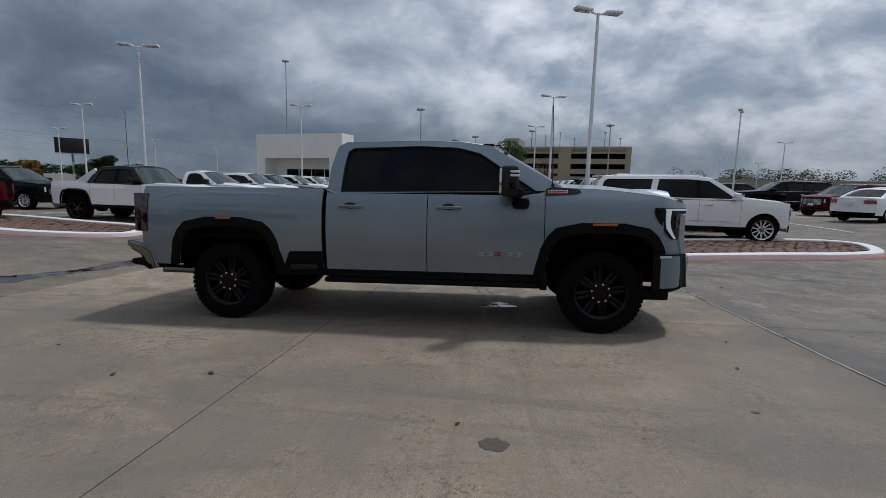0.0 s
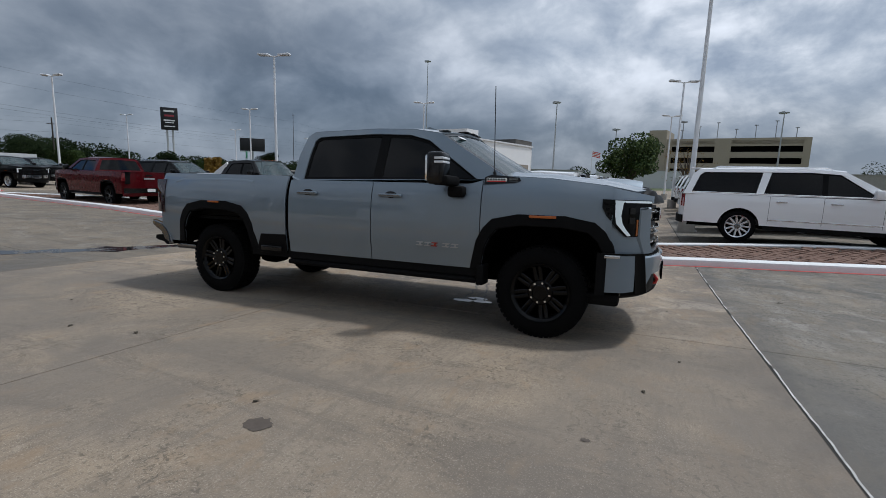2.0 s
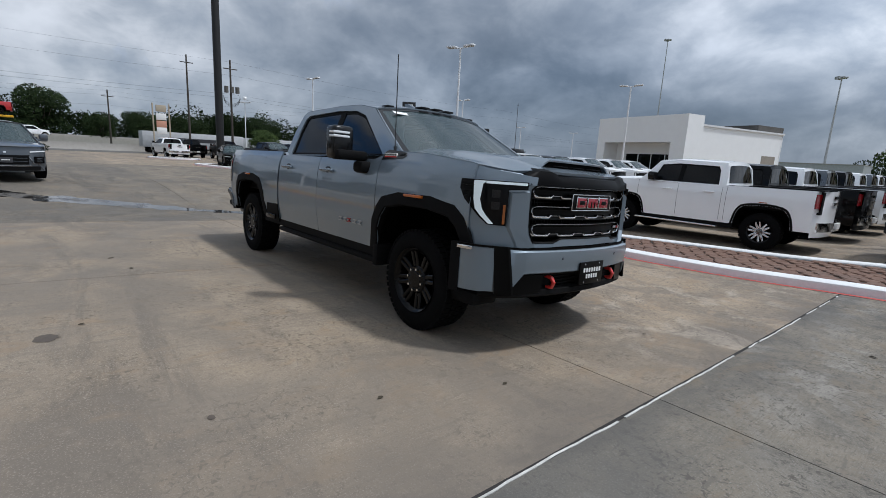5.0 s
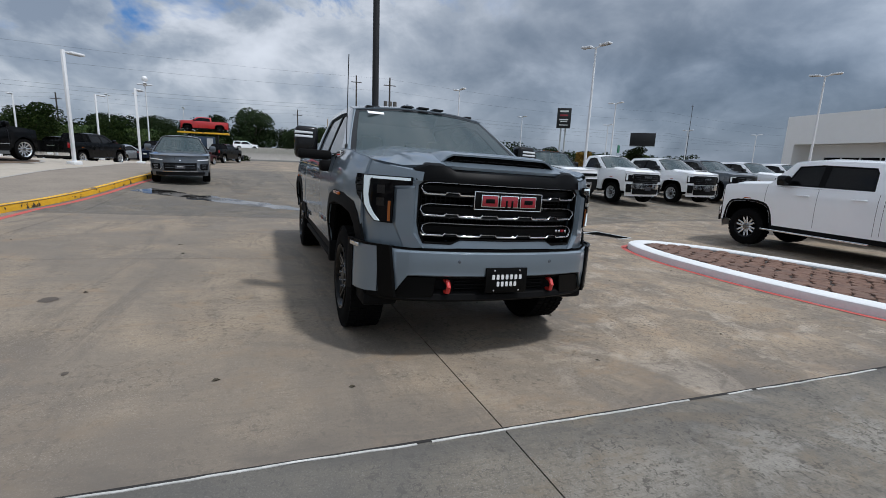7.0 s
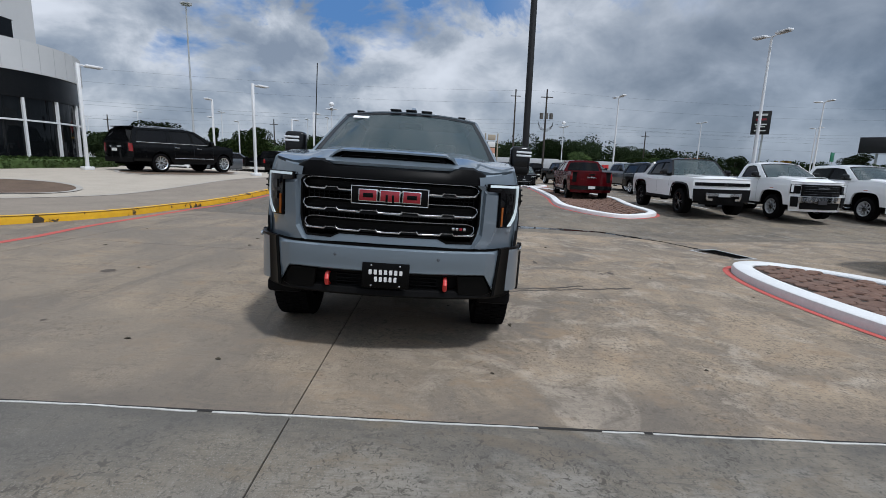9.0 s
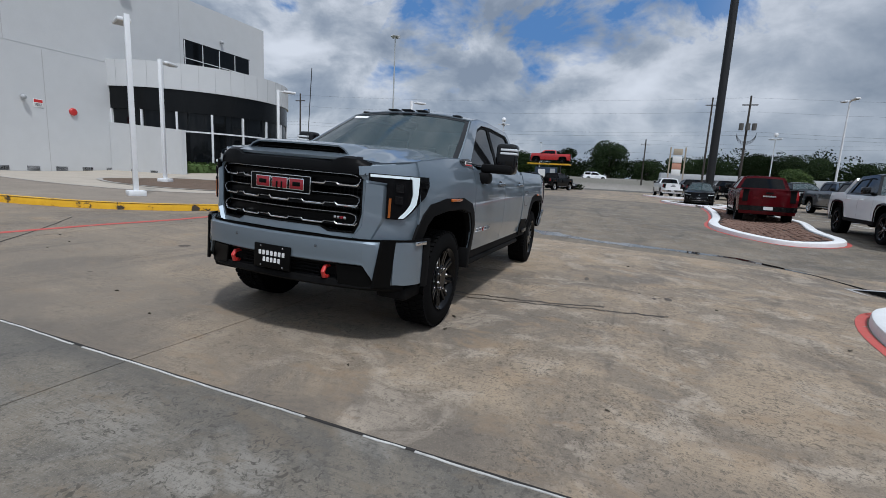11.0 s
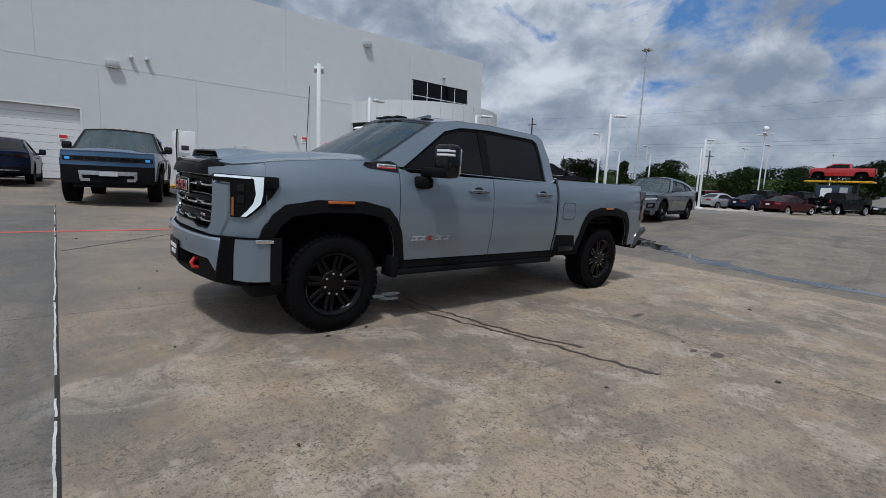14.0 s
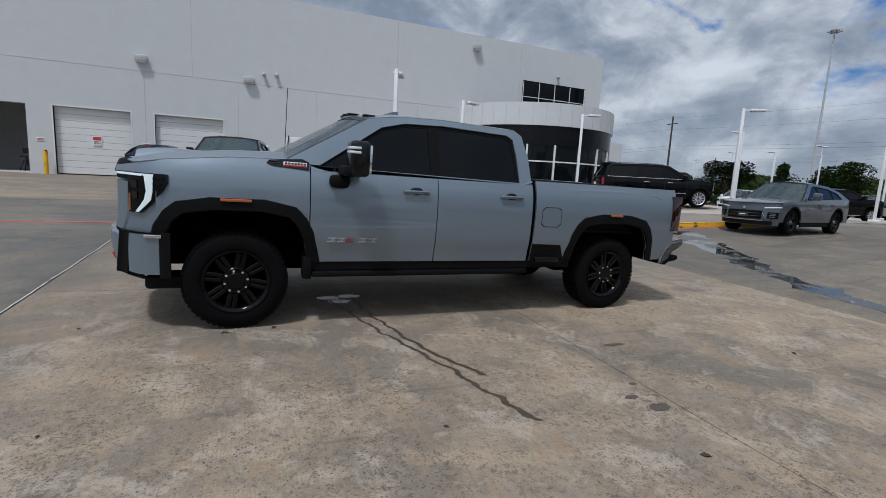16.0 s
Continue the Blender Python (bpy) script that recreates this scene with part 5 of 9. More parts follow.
def suv(body, label, m, length=5.7, rim="bright", chrome=CHROME, group="row of parked sport utility vehicles", tall=1.93, glass_mat=None, k=1.0):
    wb = 0.598 * length
    r = 0.405 * k
    fo, ro = 0.155 * length, 0.247 * length
    xf, xr = wb / 2 + fo, -wb / 2 - ro
    h = tall / 1.93
    P = dict(wb=wb, r=r, w=0.27, hw=1.01 * (0.93 if k < 1 else 1), zs=0.46 * h, zb=1.20 * h, zr=1.88 * h, hr=0.68 * (0.95 if k < 1 else 1), fo=fo, ro=ro, arch="round", cowl=wb / 2 - 0.42 * k, crown=0.04, dome=0.015, tz=1.20 * h,
             top=[(xr, 1.20 * h), (0.0, 1.20 * h), (wb / 2 - 0.6 * k, 1.20 * h), (wb / 2 - 0.42 * k, 1.26 * h), (xf - 0.3, 1.17 * h), (xf, 1.08 * h)],
             cab=[(xr + 0.10, 1.195 * h), (xr + 0.30, 1.72 * h), (xr + 0.44, 1.84 * h), (-0.3, 1.88 * h), (wb / 2 - 1.35 * k, 1.82 * h), (wb / 2 - 0.38 * k, 1.225 * h)],
             glass=[(xr + 0.30, 1.26 * h), (xr + 0.46, 1.70 * h), (xr + 0.56, 1.77 * h), (-0.3, 1.80 * h), (wb / 2 - 1.45 * k, 1.76 * h), (wb / 2 - 0.74 * k, 1.25 * h)],
             rail=[(xr + 0.4, 1.78 * h), (-0.3, 1.82 * h), (wb / 2 - 1.4, 1.77 * h)], roof=(2, 4), posts=(-0.02, -wb / 2 + 0.55 * k), seams=(-0.02, -wb / 2 + 0.62 * k, wb / 2 - 0.62 * k), handles=(0.22, -0.85 * k), mirror=(wb / 2 - 0.80 * k, 1.24 * h), rim=rim, seats=(0.7, -0.35),
             flare=body, flare_w=0.03, flare_out=0.006, rake=0.04, handle_mat=chrome, mirror_mat=body, tuck=0.03)
    V = vehicle(P, body, label, "sport utility vehicle", group, "sport_utility_vehicle", m)
    nose_patch(V, P, "grille", GLOSS, -0.62, 0.62, 0.66 * h, 1.02 * h, 0.012, both=False, n=13)
    for j in range(6):
        nose_patch(V, P, "grille_bar", chrome, -0.58, 0.58, (0.69 + 0.054 * j) * h, (0.705 + 0.054 * j) * h, 0.026, both=False, n=9)
    nose_patch(V, P, "headlamp", LENS, 0.66, 1.0, 0.84 * h, 1.02 * h, 0.014)
    nose_patch(V, P, "lamp_guide", DRL_OFF, 0.70, 0.76, 0.80 * h, 1.0 * h, 0.03, n=3)
    nose_patch(V, P, "lower_grille", TRIM, -0.85, 0.85, 0.34, 0.52 * h, 0.02, both=False, n=13)
    nose_patch(V, P, "number_plate", PLATE_WHITE, -0.16, 0.16, 0.54, 0.66, 0.04, both=False, n=3)
    nose_patch(V, P, "tail_lamp", TAIL, 0.84, 1.0, 0.86 * h, 1.19 * h, 0.014, tail=True)
    nose_patch(V, P, "tailgate_trim", chrome, -0.5, 0.5, 1.02 * h, 1.08 * h, 0.02, tail=True, both=False, n=7)
    nose_patch(V, P, "number_plate", PLATE_WHITE, -0.16, 0.16, 0.86 * h, 0.98 * h, 0.02, tail=True, both=False, n=3)
    nose_patch(V, P, "rear_bumper", TRIM, -1.0, 1.0, 0.42, 0.62 * h, 0.03, tail=True, both=False, n=11)
    for s in (1, -1):
        bm = bmesh.new()
        pipe(bm, [(xr + 0.75, s * 0.62, 1.86 * h), (xr + 0.85, s * 0.62, 1.925 * h), (wb / 2 - 1.7, s * 0.62, 1.925 * h), (wb / 2 - 1.6, s * 0.62, 1.88 * h)], 0.018)
        part("roof_rail", bm, chrome, V)
        belt, (g0, g1) = P["fn"][5], (P["glass"][0], P["glass"][-1])
        bm = bmesh.new()
        pipe(bm, [(g0[0] + (g1[0] - g0[0]) * u, s * (belt(0, g0[1] + (g1[1] - g0[1]) * u) + 0.017), g0[1] + (g1[1] - g0[1]) * u - 0.01) for u in lin(0, 1, 7)], 0.011, 6)
        part("belt_trim", bm, chrome, V)
        bm = bmesh.new()
        yb = P["fn"][5]
        for x in (-wb / 2 + 0.42 * k,):
            q = [(x - 0.10, 1.25 * h), (x + 0.06, 1.25 * h), (x + 0.20, 1.79 * h), (x + 0.02, 1.79 * h)]
            bm.faces.new([bm.verts.new((a, s * (yb(a, z) + 0.004), z)) for a, z in q])
        part("rear_pillar", bm, body, V)
        part("door_strip", boxed(-wb / 2 + r + 0.2, wb / 2 - r - 0.2, s * P["hw"] - 0.01, s * P["hw"] + 0.01, 0.60 * h, 0.625 * h, 0.005), chrome, V)
    bm = bmesh.new()
    box(bm, xr + 0.22, xr + 0.5, -0.6, 0.6, 1.86 * h, 1.89 * h, 0.012)
    part("rear_spoiler", bm, body, V)
    return V


def crossover(body, label, m, group="small crossovers", rim="dark"):
    wb, r = 2.70, 0.36
    xf, xr = wb / 2 + 0.93, -wb / 2 - 1.0
    P = dict(wb=wb, r=r, w=0.23, hw=0.905, zs=0.36, zb=1.03, zr=1.52, hr=0.58, fo=0.93, ro=1.0, cowl=0.72, crown=0.06, cf=0.34, cr=0.22, tz=1.06, fz=0.24,
             top=[(xr, 1.06), (-1.2, 1.06), (0.3, 1.0), (0.75, 0.99), (1.4, 0.955), (xf - 0.34, 0.90), (xf - 0.12, 0.855), (xf, 0.82)],
             cab=[(xr + 0.15, 1.04), (xr + 0.62, 1.30), (xr + 1.25, 1.46), (-0.25, 1.525), (0.05, 1.505), (0.86, 0.985)],
             glass=[(xr + 0.65, 1.09), (xr + 0.86, 1.26), (xr + 1.35, 1.385), (-0.25, 1.445), (0.0, 1.43), (0.62, 1.02)],
             rail=[(-1.1, 1.39), (-0.25, 1.46), (0.05, 1.44)], roof=(2, 4), posts=(-0.28, -1.12), seams=(-0.3, -1.2, 0.72), handles=(-0.1, -0.95), mirror=(0.38, 1.05), rim=rim, seats=(0.1, -0.75), flare=TRIM, flare_w=0.05,
             sill=0.14, rake=0.07, mirror_mat=body, tuck=0.03, bulge=0.22)
    V = vehicle(P, body, label, "crossover car", group, "crossover_car", m)
    nose_patch(V, P, "grille", BLADE, -0.56, 0.56, 0.42, 0.645, 0.012, both=False, n=13)
    nose_patch(V, P, "grille_edge", ALLOY, -0.62, 0.62, 0.375, 0.395, 0.030, both=False, n=13)
    nose_patch(V, P, "grille_lip", GLOSS, -0.58, 0.58, 0.645, 0.665, 0.016, both=False, n=13)
    nose_patch(V, P, "lamp_bracket", ALLOY, 0.57, 0.69, 0.60, 0.618, 0.028, n=4, skew=-1.4)
    nose_patch(V, P, "headlamp", LENS, 0.70, 0.96, 0.45, 0.63, 0.014)
    for k in range(3):
        nose_patch(V, P, "lamp_cell", DARK_CHROME, 0.76, 0.90, 0.485 + 0.045 * k, 0.505 + 0.045 * k, 0.026, n=3)
    nose_patch(V, P, "grille_bar", DARK_CHROME, -0.52, 0.52, 0.50, 0.508, 0.020, both=False, n=9)
    nose_patch(V, P, "grille_bar", DARK_CHROME, -0.52, 0.52, 0.58, 0.588, 0.020, both=False, n=9)
    nose_patch(V, P, "lamp_guide", DRL_OFF, 0.60, 1.0, 0.735, 0.765, 0.016, skew=0.07)
    nose_patch(V, P, "emblem", CHROME, -0.035, 0.035, 0.715, 0.755, 0.016, both=False, n=3)
    nose_patch(V, P, "skid_plate", TRIM, -0.86, 0.86, 0.26, 0.37, 0.025, both=False, n=11)
    nose_patch(V, P, "number_plate", INK, -0.17, 0.17, 0.47, 0.60, 0.034, both=False, n=3)
    nose_patch(V, P, "plate_mark", PLATE_WHITE, -0.10, 0.10, 0.525, 0.545, 0.050, both=False, n=3)
    nose_patch(V, P, "tail_lamp", TAIL_DARK, 0.62, 1.0, 0.88, 0.97, 0.012, tail=True)
    nose_patch(V, P, "tail_bar", GLOSS, -0.62, 0.62, 0.90, 0.95, 0.010, tail=True, both=False)
    nose_patch(V, P, "rear_bumper", TRIM, -1.0, 1.0, 0.36, 0.56, 0.02, tail=True, both=False, n=11)
    nose_patch(V, P, "rear_skid", ALLOY, -0.7, 0.7, 0.44, 0.47, 0.045, tail=True, both=False, n=9)
    nose_patch(V, P, "number_plate", PLATE_WHITE, -0.17, 0.17, 0.62, 0.74, 0.02, tail=True, both=False, n=3)
    return V


def off_roader(body, label, m, bumper=ALLOY, lamps=LENS):
    wb, r = 3.44, 0.445
    xf, xr = wb / 2 + 0.92, -wb / 2 - 1.12
    P = dict(wb=wb, r=r, w=0.31, hw=1.08, zs=0.58, zb=1.32, zr=1.95, hr=0.80, fo=0.92, ro=1.12, arch="square", cowl=0.95, crown=0.03, dome=0.03, cf=0.14, cr=0.12, fz=0.5,
             top=[(xr, 1.36), (-1.55, 1.40), (-1.1, 1.33), (0.85, 1.31), (1.0, 1.34), (xf - 0.3, 1.30), (xf, 1.24)],
             cab=[(-1.25, 1.32), (-0.98, 1.80), (-0.85, 1.90), (0.0, 1.95), (0.42, 1.92), (1.0, 1.325)],
             glass=[(-0.98, 1.37), (-0.78, 1.74), (-0.70, 1.80), (0.0, 1.85), (0.34, 1.83), (0.74, 1.36)],
             rail=[(-0.7, 1.82), (0.0, 1.86), (0.4, 1.84)], roof=(2, 4), posts=(-0.12,), seams=(-0.12, -1.1, 0.92), handles=(-0.85, 0.12), mirror=(0.62, 1.38), rim="dark", seats=(0.2, -0.6), flare=GLOSS, flare_w=0.07, flare_out=0.03,
             roof_mat=GLOSS, pillar_mat=GLOSS, rake=0.02, tuck=0.02, bulge=0.10)
    V = vehicle(P, body, label, "electric pickup", "electric off-road pickups", "electric_pickup", m)
    bed(V, P, xr + 0.06, -1.3, 1.36, body)
    bm = bmesh.new()
    for s in (1, -1):
        q = [(-1.24, 1.33), (-1.95, 1.37), (-1.80, 1.40), (-0.98, 1.86), (-0.93, 1.78)]
        for a in (0,):
            plate(bm, [(x, s * 0.86, z) for x, z in q], (0, s, 0), 0.07)
    part("sail_panel", bm, body, V)
    nose_patch(V, P, "lamp_bar", GLOSS, -0.96, 0.96, 1.035, 1.15, 0.014, both=False, n=13)
    for k in range(6):
        c = -0.62 + 0.248 * k
        nose_patch(V, P, "lamp_slot", LENS, c - 0.10, c + 0.10, 1.07, 1.12, 0.03, both=False, n=3)
    nose_patch(V, P, "corner_lamp", lamps, 0.80, 0.90, 1.06, 1.125, 0.032, n=3)
    nose_patch(V, P, "front_bumper", TRIM, -1.0, 1.0, 0.50, 0.93, 0.03, both=False, n=13)
    nose_patch(V, P, "lower_guard", TRIM, -0.80, 0.80, 0.40, 0.56, 0.0, both=False, n=9)
    nose_patch(V, P, "bumper_bar", bumper, -0.56, 0.56, 0.70, 0.80, 0.07, both=False, n=7)
    nose_patch(V, P, "bumper_wing", bumper, 0.40, 0.60, 0.55, 0.62, 0.085, n=3)
    nose_patch(V, P, "bumper_end", bumper, 0.55, 0.62, 0.60, 0.80, 0.08, n=3)
    nose_patch(V, P, "fog_lamp", LENS, 0.42, 0.54, 0.63, 0.70, 0.07, n=3)
    nose_patch(V, P, "number_plate", STEEL, -0.2, 0.2, 0.68, 0.78, 0.09, both=False, n=3)
    nose_patch(V, P, "tail_lamp", TAIL, 0.70, 0.98, 1.16, 1.22, 0.014, tail=True)
    nose_patch(V, P, "rear_bumper", TRIM, -1.0, 1.0, 0.58, 0.86, 0.03, tail=True, both=False, n=9)
    for s in (1, -1):
        part("rocker_step", boxed(-1.15, 1.15, s * 1.02 - 0.06, s * 1.02 + 0.06, 0.50, 0.60, 0.02), TRIM, V)
    bm = bmesh.new()
    for k in range(5):
        box(bm, 0.40, 0.46, -0.34 + 0.17 * k - 0.03, -0.34 + 0.17 * k + 0.03, 1.985, 2.0, 0.006)
    part("roof_markers", bm, AMBER, V)
    return V


def sedan(body, label, m, group="cars in the far rows"):
    wb, r = 2.70, 0.325
    xf, xr = wb / 2 + 0.9, -wb / 2 - 1.05
    P = dict(wb=wb, r=r, w=0.21, hw=0.89, zs=0.30, zb=0.92, zr=1.42, hr=0.54, fo=0.9, ro=1.05, cowl=0.62, crown=0.05, cf=0.34, cr=0.25, fz=0.22,
             top=[(xr, 0.98), (-1.6, 1.0), (-1.1, 0.94), (0.4, 0.91), (0.75, 0.90), (1.5, 0.82), (xf - 0.34, 0.74), (xf, 0.64)],
             cab=[(-1.78, 0.985), (-1.25, 1.27), (-0.85, 1.385), (-0.3, 1.425), (0.0, 1.40), (0.78, 0.905)],
             glass=[(-1.35, 0.98), (-1.12, 1.21), (-0.80, 1.31), (-0.3, 1.345), (-0.05, 1.325), (0.52, 0.94)],
             rail=[(-0.8, 1.32), (-0.3, 1.36), (0.0, 1.34)], roof=(2, 4), posts=(-0.3,), seams=(-0.3, -1.1, 0.65), handles=(-0.1, -0.9), mirror=(0.32, 0.95), rim="bright", seats=(0.0, -0.8), flare=body, flare_w=0.025, flare_out=0.005,
             rake=0.08, mirror_mat=body, tuck=0.03, bulge=0.2)
    V = vehicle(P, body, label, "car", group, "sedan_car", m)
    nose_patch(V, P, "grille", GLOSS, -0.5, 0.5, 0.36, 0.56, 0.012, both=False, n=9)
    nose_patch(V, P, "headlamp", DRL_OFF, 0.55, 1.0, 0.56, 0.66, 0.012)
    nose_patch(V, P, "tail_lamp", TAIL, 0.60, 1.0, 0.78, 0.92, 0.012, tail=True)
    nose_patch(V, P, "number_plate", PLATE_WHITE, -0.17, 0.17, 0.70, 0.82, 0.02, tail=True, both=False, n=3)
    bm = bmesh.new()
    grid(bm, [[(-1.72 - 0.6 * u, q * 0.78, 0.99 + 0.03 * (1 - q * q) - 0.02 * u) for q in lin(-1, 1, 9)] for u in lin(0, 1, 5)])
    solid(part("boot_lid", bm, body, V), 0.03, 0.0)
    return V


# ---- the grey heavy-duty pickup ----
A_, B_ = 0.016, -0.035
ux = Vector((1, 0, A_)).normalized()
uz = Vector((-A_, -B_, 1)).normalized()
uy = uz.cross(ux)
ON_SLOPE = Matrix(((ux.x, uy.x, uz.x, 0), (ux.y, uy.y, uz.y, 0), (ux.z, uy.z, uz.z, 0), (0, 0, 0, 1)))

T = dict(wb=4.04, r=0.425, w=0.285, hw=1.03, zs=0.60, zb=1.41, zr=1.985, hr=0.690, belt_in=0.045, fo=0.93, ro=1.12, arch="square", cowl=1.60, crown=0.022, dome=0.040, cf=0.35, tail_low=0.80, nose_pow=3.2, dome_w=(0.80, 0.60), cr=0.10, fz=0.80, tz=1.46,
         top=[(-3.14, 1.47), (-0.93, 1.455), (-0.885, 1.455), (-0.87, 1.41), (1.30, 1.405), (1.42, 1.44), (1.52, 1.485), (2.05, 1.465), (2.55, 1.41), (2.84, 1.345), (2.99, 1.31)],
         sec=[(0.4, 0.94), (0.62, 0.962), (0.74, 0.979), (0.80, 0.993), (0.92, 0.9985), (1.02, 1.0), (1.13, 0.997), (1.24, 0.987), (1.30, 0.978), (1.36, 0.962), (1.41, 0.942), (1.50, 0.90)],
         cab=[(-0.885, 1.405), (-0.865, 1.70), (-0.815, 1.92), (-0.74, 1.968), (0.10, 1.987), (0.55, 1.970), (0.88, 1.918), (1.66, 1.458)],
         glass=[(-0.735, 1.422), (-0.72, 1.70), (-0.695, 1.870), (-0.63, 1.910), (0.10, 1.930), (0.52, 1.911), (0.76, 1.848), (1.35, 1.448)],
         rail=[(-0.7, 1.895), (0.1, 1.917), (0.8, 1.885)], roof=(3, 6), posts=(0.225,), handles=(), mirror=(1.0, 1.45), rim="black_split", seats=(0.62, -0.38), flare=TRIM, flare_w=0.115, flare_out=0.022, plain_mirror=False,
         rake=0.0, seal=0.03, sill=0.08, tuck=0.035, spin=0, bulge=0.20, bow=0.10,
         splits=[("bed_side", -3.04, -0.912), ("rear_door", -0.865, 0.222), ("front_door", 0.231, 1.425), ("front_wing", 1.434, 2.60)])
truck = vehicle(T, GREY, "satin grey heavy-duty crew-cab pickup with black trim and red tow hooks", "pickup truck", "", "pickup_truck", ON_SLOPE)
tyf, tzt, tzl, tnx, ttx, tyg = T["fn"]
for o in [o for o in truck.children if o.name.split(".")[0] in ("nose",)]:
    bpy.data.objects.remove(o)
bed(truck, T, -3.03, -0.93, 1.455, GREY)
for s in (1, -1):
    # the shoulder between the doors and the narrower glass
    bm = bmesh.new()
    xs = [-0.885 + 2.505 * k / 20 for k in range(21)]
    grid(bm, [[(x, s * (tyf(x, tzt(x)) + 0.004), tzt(x) - 0.006) for x in xs], [(x, s * (tyf(x, tzt(x)) - 0.03), tzt(x) + 0.003) for x in xs], [(x, s * (tyg(x, tzt(x)) - 0.02), tzt(x) + 0.006) for x in xs]])
    part("shoulder", bm, GREY, truck)


def tp(name, bm, mat, label="", smooth=35, parent=None):
    return part(name, bm, mat, parent or truck, label, smooth)


def both(f):
    for s in (1, -1):
        f(s)


def yz_poly(x, pts, s):
    return [(x(y, z) if callable(x) else x, s * y, z) for y, z in pts]


# grille in its grey surround
def front_x(y):
    return 3.01 - 0.115 * (abs(y) / 0.64) ** 2


CORNER = [(2.44, 0.958), (2.52, 0.942), (2.60, 0.926), (2.66, 0.902), (2.715, 0.862), (2.76, 0.815), (2.795, 0.772), (2.845, 0.722), (2.89, 0.672), (2.92, 0.62)]


def corner_y(x):
    return interp(CORNER, x)


tp("grille_back", boxed(2.76, 2.80, -0.66, 0.66, 0.82, 1.31), DARK)
opening = [(-0.60, 1.285), (0.60, 1.285), (0.64, 1.25), (0.642, 1.00), (0.625, 0.92), (0.595, 0.858), (0.41, 0.858), (0.345, 0.89), (0.0, 0.89), (-0.345, 0.89), (-0.41, 0.858), (-0.595, 0.858), (-0.625, 0.92), (-0.642, 1.00), (-0.64, 1.25)]
outer = [(-0.62, 1.30), (0.62, 1.30), (0.685, 1.27), (0.69, 1.00), (0.69, 0.90), (0.655, 0.815), (0.45, 0.822), (0.35, 0.828), (0.0, 0.83), (-0.35, 0.828), (-0.45, 0.822), (-0.655, 0.815), (-0.69, 0.90), (-0.69, 1.00), (-0.685, 1.27)]
bm = bmesh.new()
rows = []
for pts, dx in ((outer, -0.09), (outer, -0.014), ([(y * 0.988, 1.06 + (z - 1.06) * 0.975) for y, z in outer], 0.0), (opening, -0.004), ([(y * 0.99, 1.06 + (z - 1.06) * 0.985) for y, z in opening], -0.03), (opening, -0.14)):
    rows.append([(front_x(y) + dx, y, z) for y, z in pts + pts[:1]])
grid(bm, rows)
tp("grille_surround", bm, GREY, "grey grille surround", 30)
bm = bmesh.new()
rows = []
for d, dx in ((-0.002, 0.004), (0.006, 0.006), (0.010, 0.0), (0.012, -0.05)):
    pts = [(y * (1 - d / 0.62), 1.08 + (z - 1.08) * (1 - d / 0.2)) for y, z in opening]
    rows.append([(front_x(y) + dx - 0.004, y, z) for y, z in pts + pts[:1]])
grid(bm, rows)
tp("grille_liner", bm, BLADE, "black grille edge")
# three black tablets: a thin bright line above, a stepped bright bar below


def strip(pts, h, out, deep=0.012):
    bm = bmesh.new()
    grid(bm, [[(front_x(y) + out + dx, y, z + dz) for y, z in pts] for dx, dz in ((-deep, h), (-0.002, h), (0.0, h * 0.8), (0.0, h * 0.2), (-0.002, 0), (-deep, 0))])
    return bm


for zt, zb_, wy in ((1.272, 1.195, 0.615), (1.128, 1.048, 0.615), (0.998, 0.912, 0.60)):
    bm = bmesh.new()
    grid(bm, [[(front_x(y) + dx, y, z) for y in lin(-wy, wy, 25)] for dx, z in ((-0.10, zt - 0.012), (-0.055, zt - 0.012), (-0.05, zt - 0.02), (-0.05, zb_ + 0.02), (-0.022, zb_ + 0.010), (-0.018, zb_), (-0.03, zb_ - 0.014), (-0.10, zb_ - 0.014))])
    tp("grille_blade", bm, BLADE, smooth=25)
    tp("grille_line", strip([(y, zt - 0.006 * sm(wy - 0.05, wy, abs(y)) * 3) for y in lin(-wy, wy, 33)], 0.006, -0.012, 0.05), SATIN_CHROME, "thin bright line")
    for s in (1, -1):
        bm = bmesh.new()
        pipe(bm, [(front_x(wy) - 0.012, s * wy, zt - 0.016), (front_x(wy) - 0.006, s * (wy + 0.008), (zt + zb_) / 2), (front_x(wy) - 0.008, s * (wy - 0.012), zb_ + 0.014), (front_x(wy - 0.04) - 0.006, s * (wy - 0.035), zb_ + 0.002)], 0.004, 6)
        tp("tablet_end", bm, SATIN_CHROME)
    cs = (-0.53, -0.285, 0.0, 0.285, 0.53)
    for k, c in enumerate(cs):
        half = 0.075 if k not in (0, 4) else 0.066
        tp("bar_tip", strip([(c - half - 0.016, zb_ + 0.013), (c - half, zb_ - 0.003), (c - half * 0.3, zb_ - 0.003), (c + half * 0.3, zb_ - 0.003), (c + half, zb_ - 0.003), (c + half + 0.016, zb_ + 0.013)], 0.012, -0.008, 0.03), CHROME, "bright bar tip")
        if k < 4:
            a, b = c + half + 0.014, cs[k + 1] - (0.075 if k < 3 else 0.066) - 0.014
            tp("bar_link", strip([(y, zb_ + 0.013) for y in lin(a, b, 4)], 0.006, -0.012, 0.03), SATIN_CHROME)
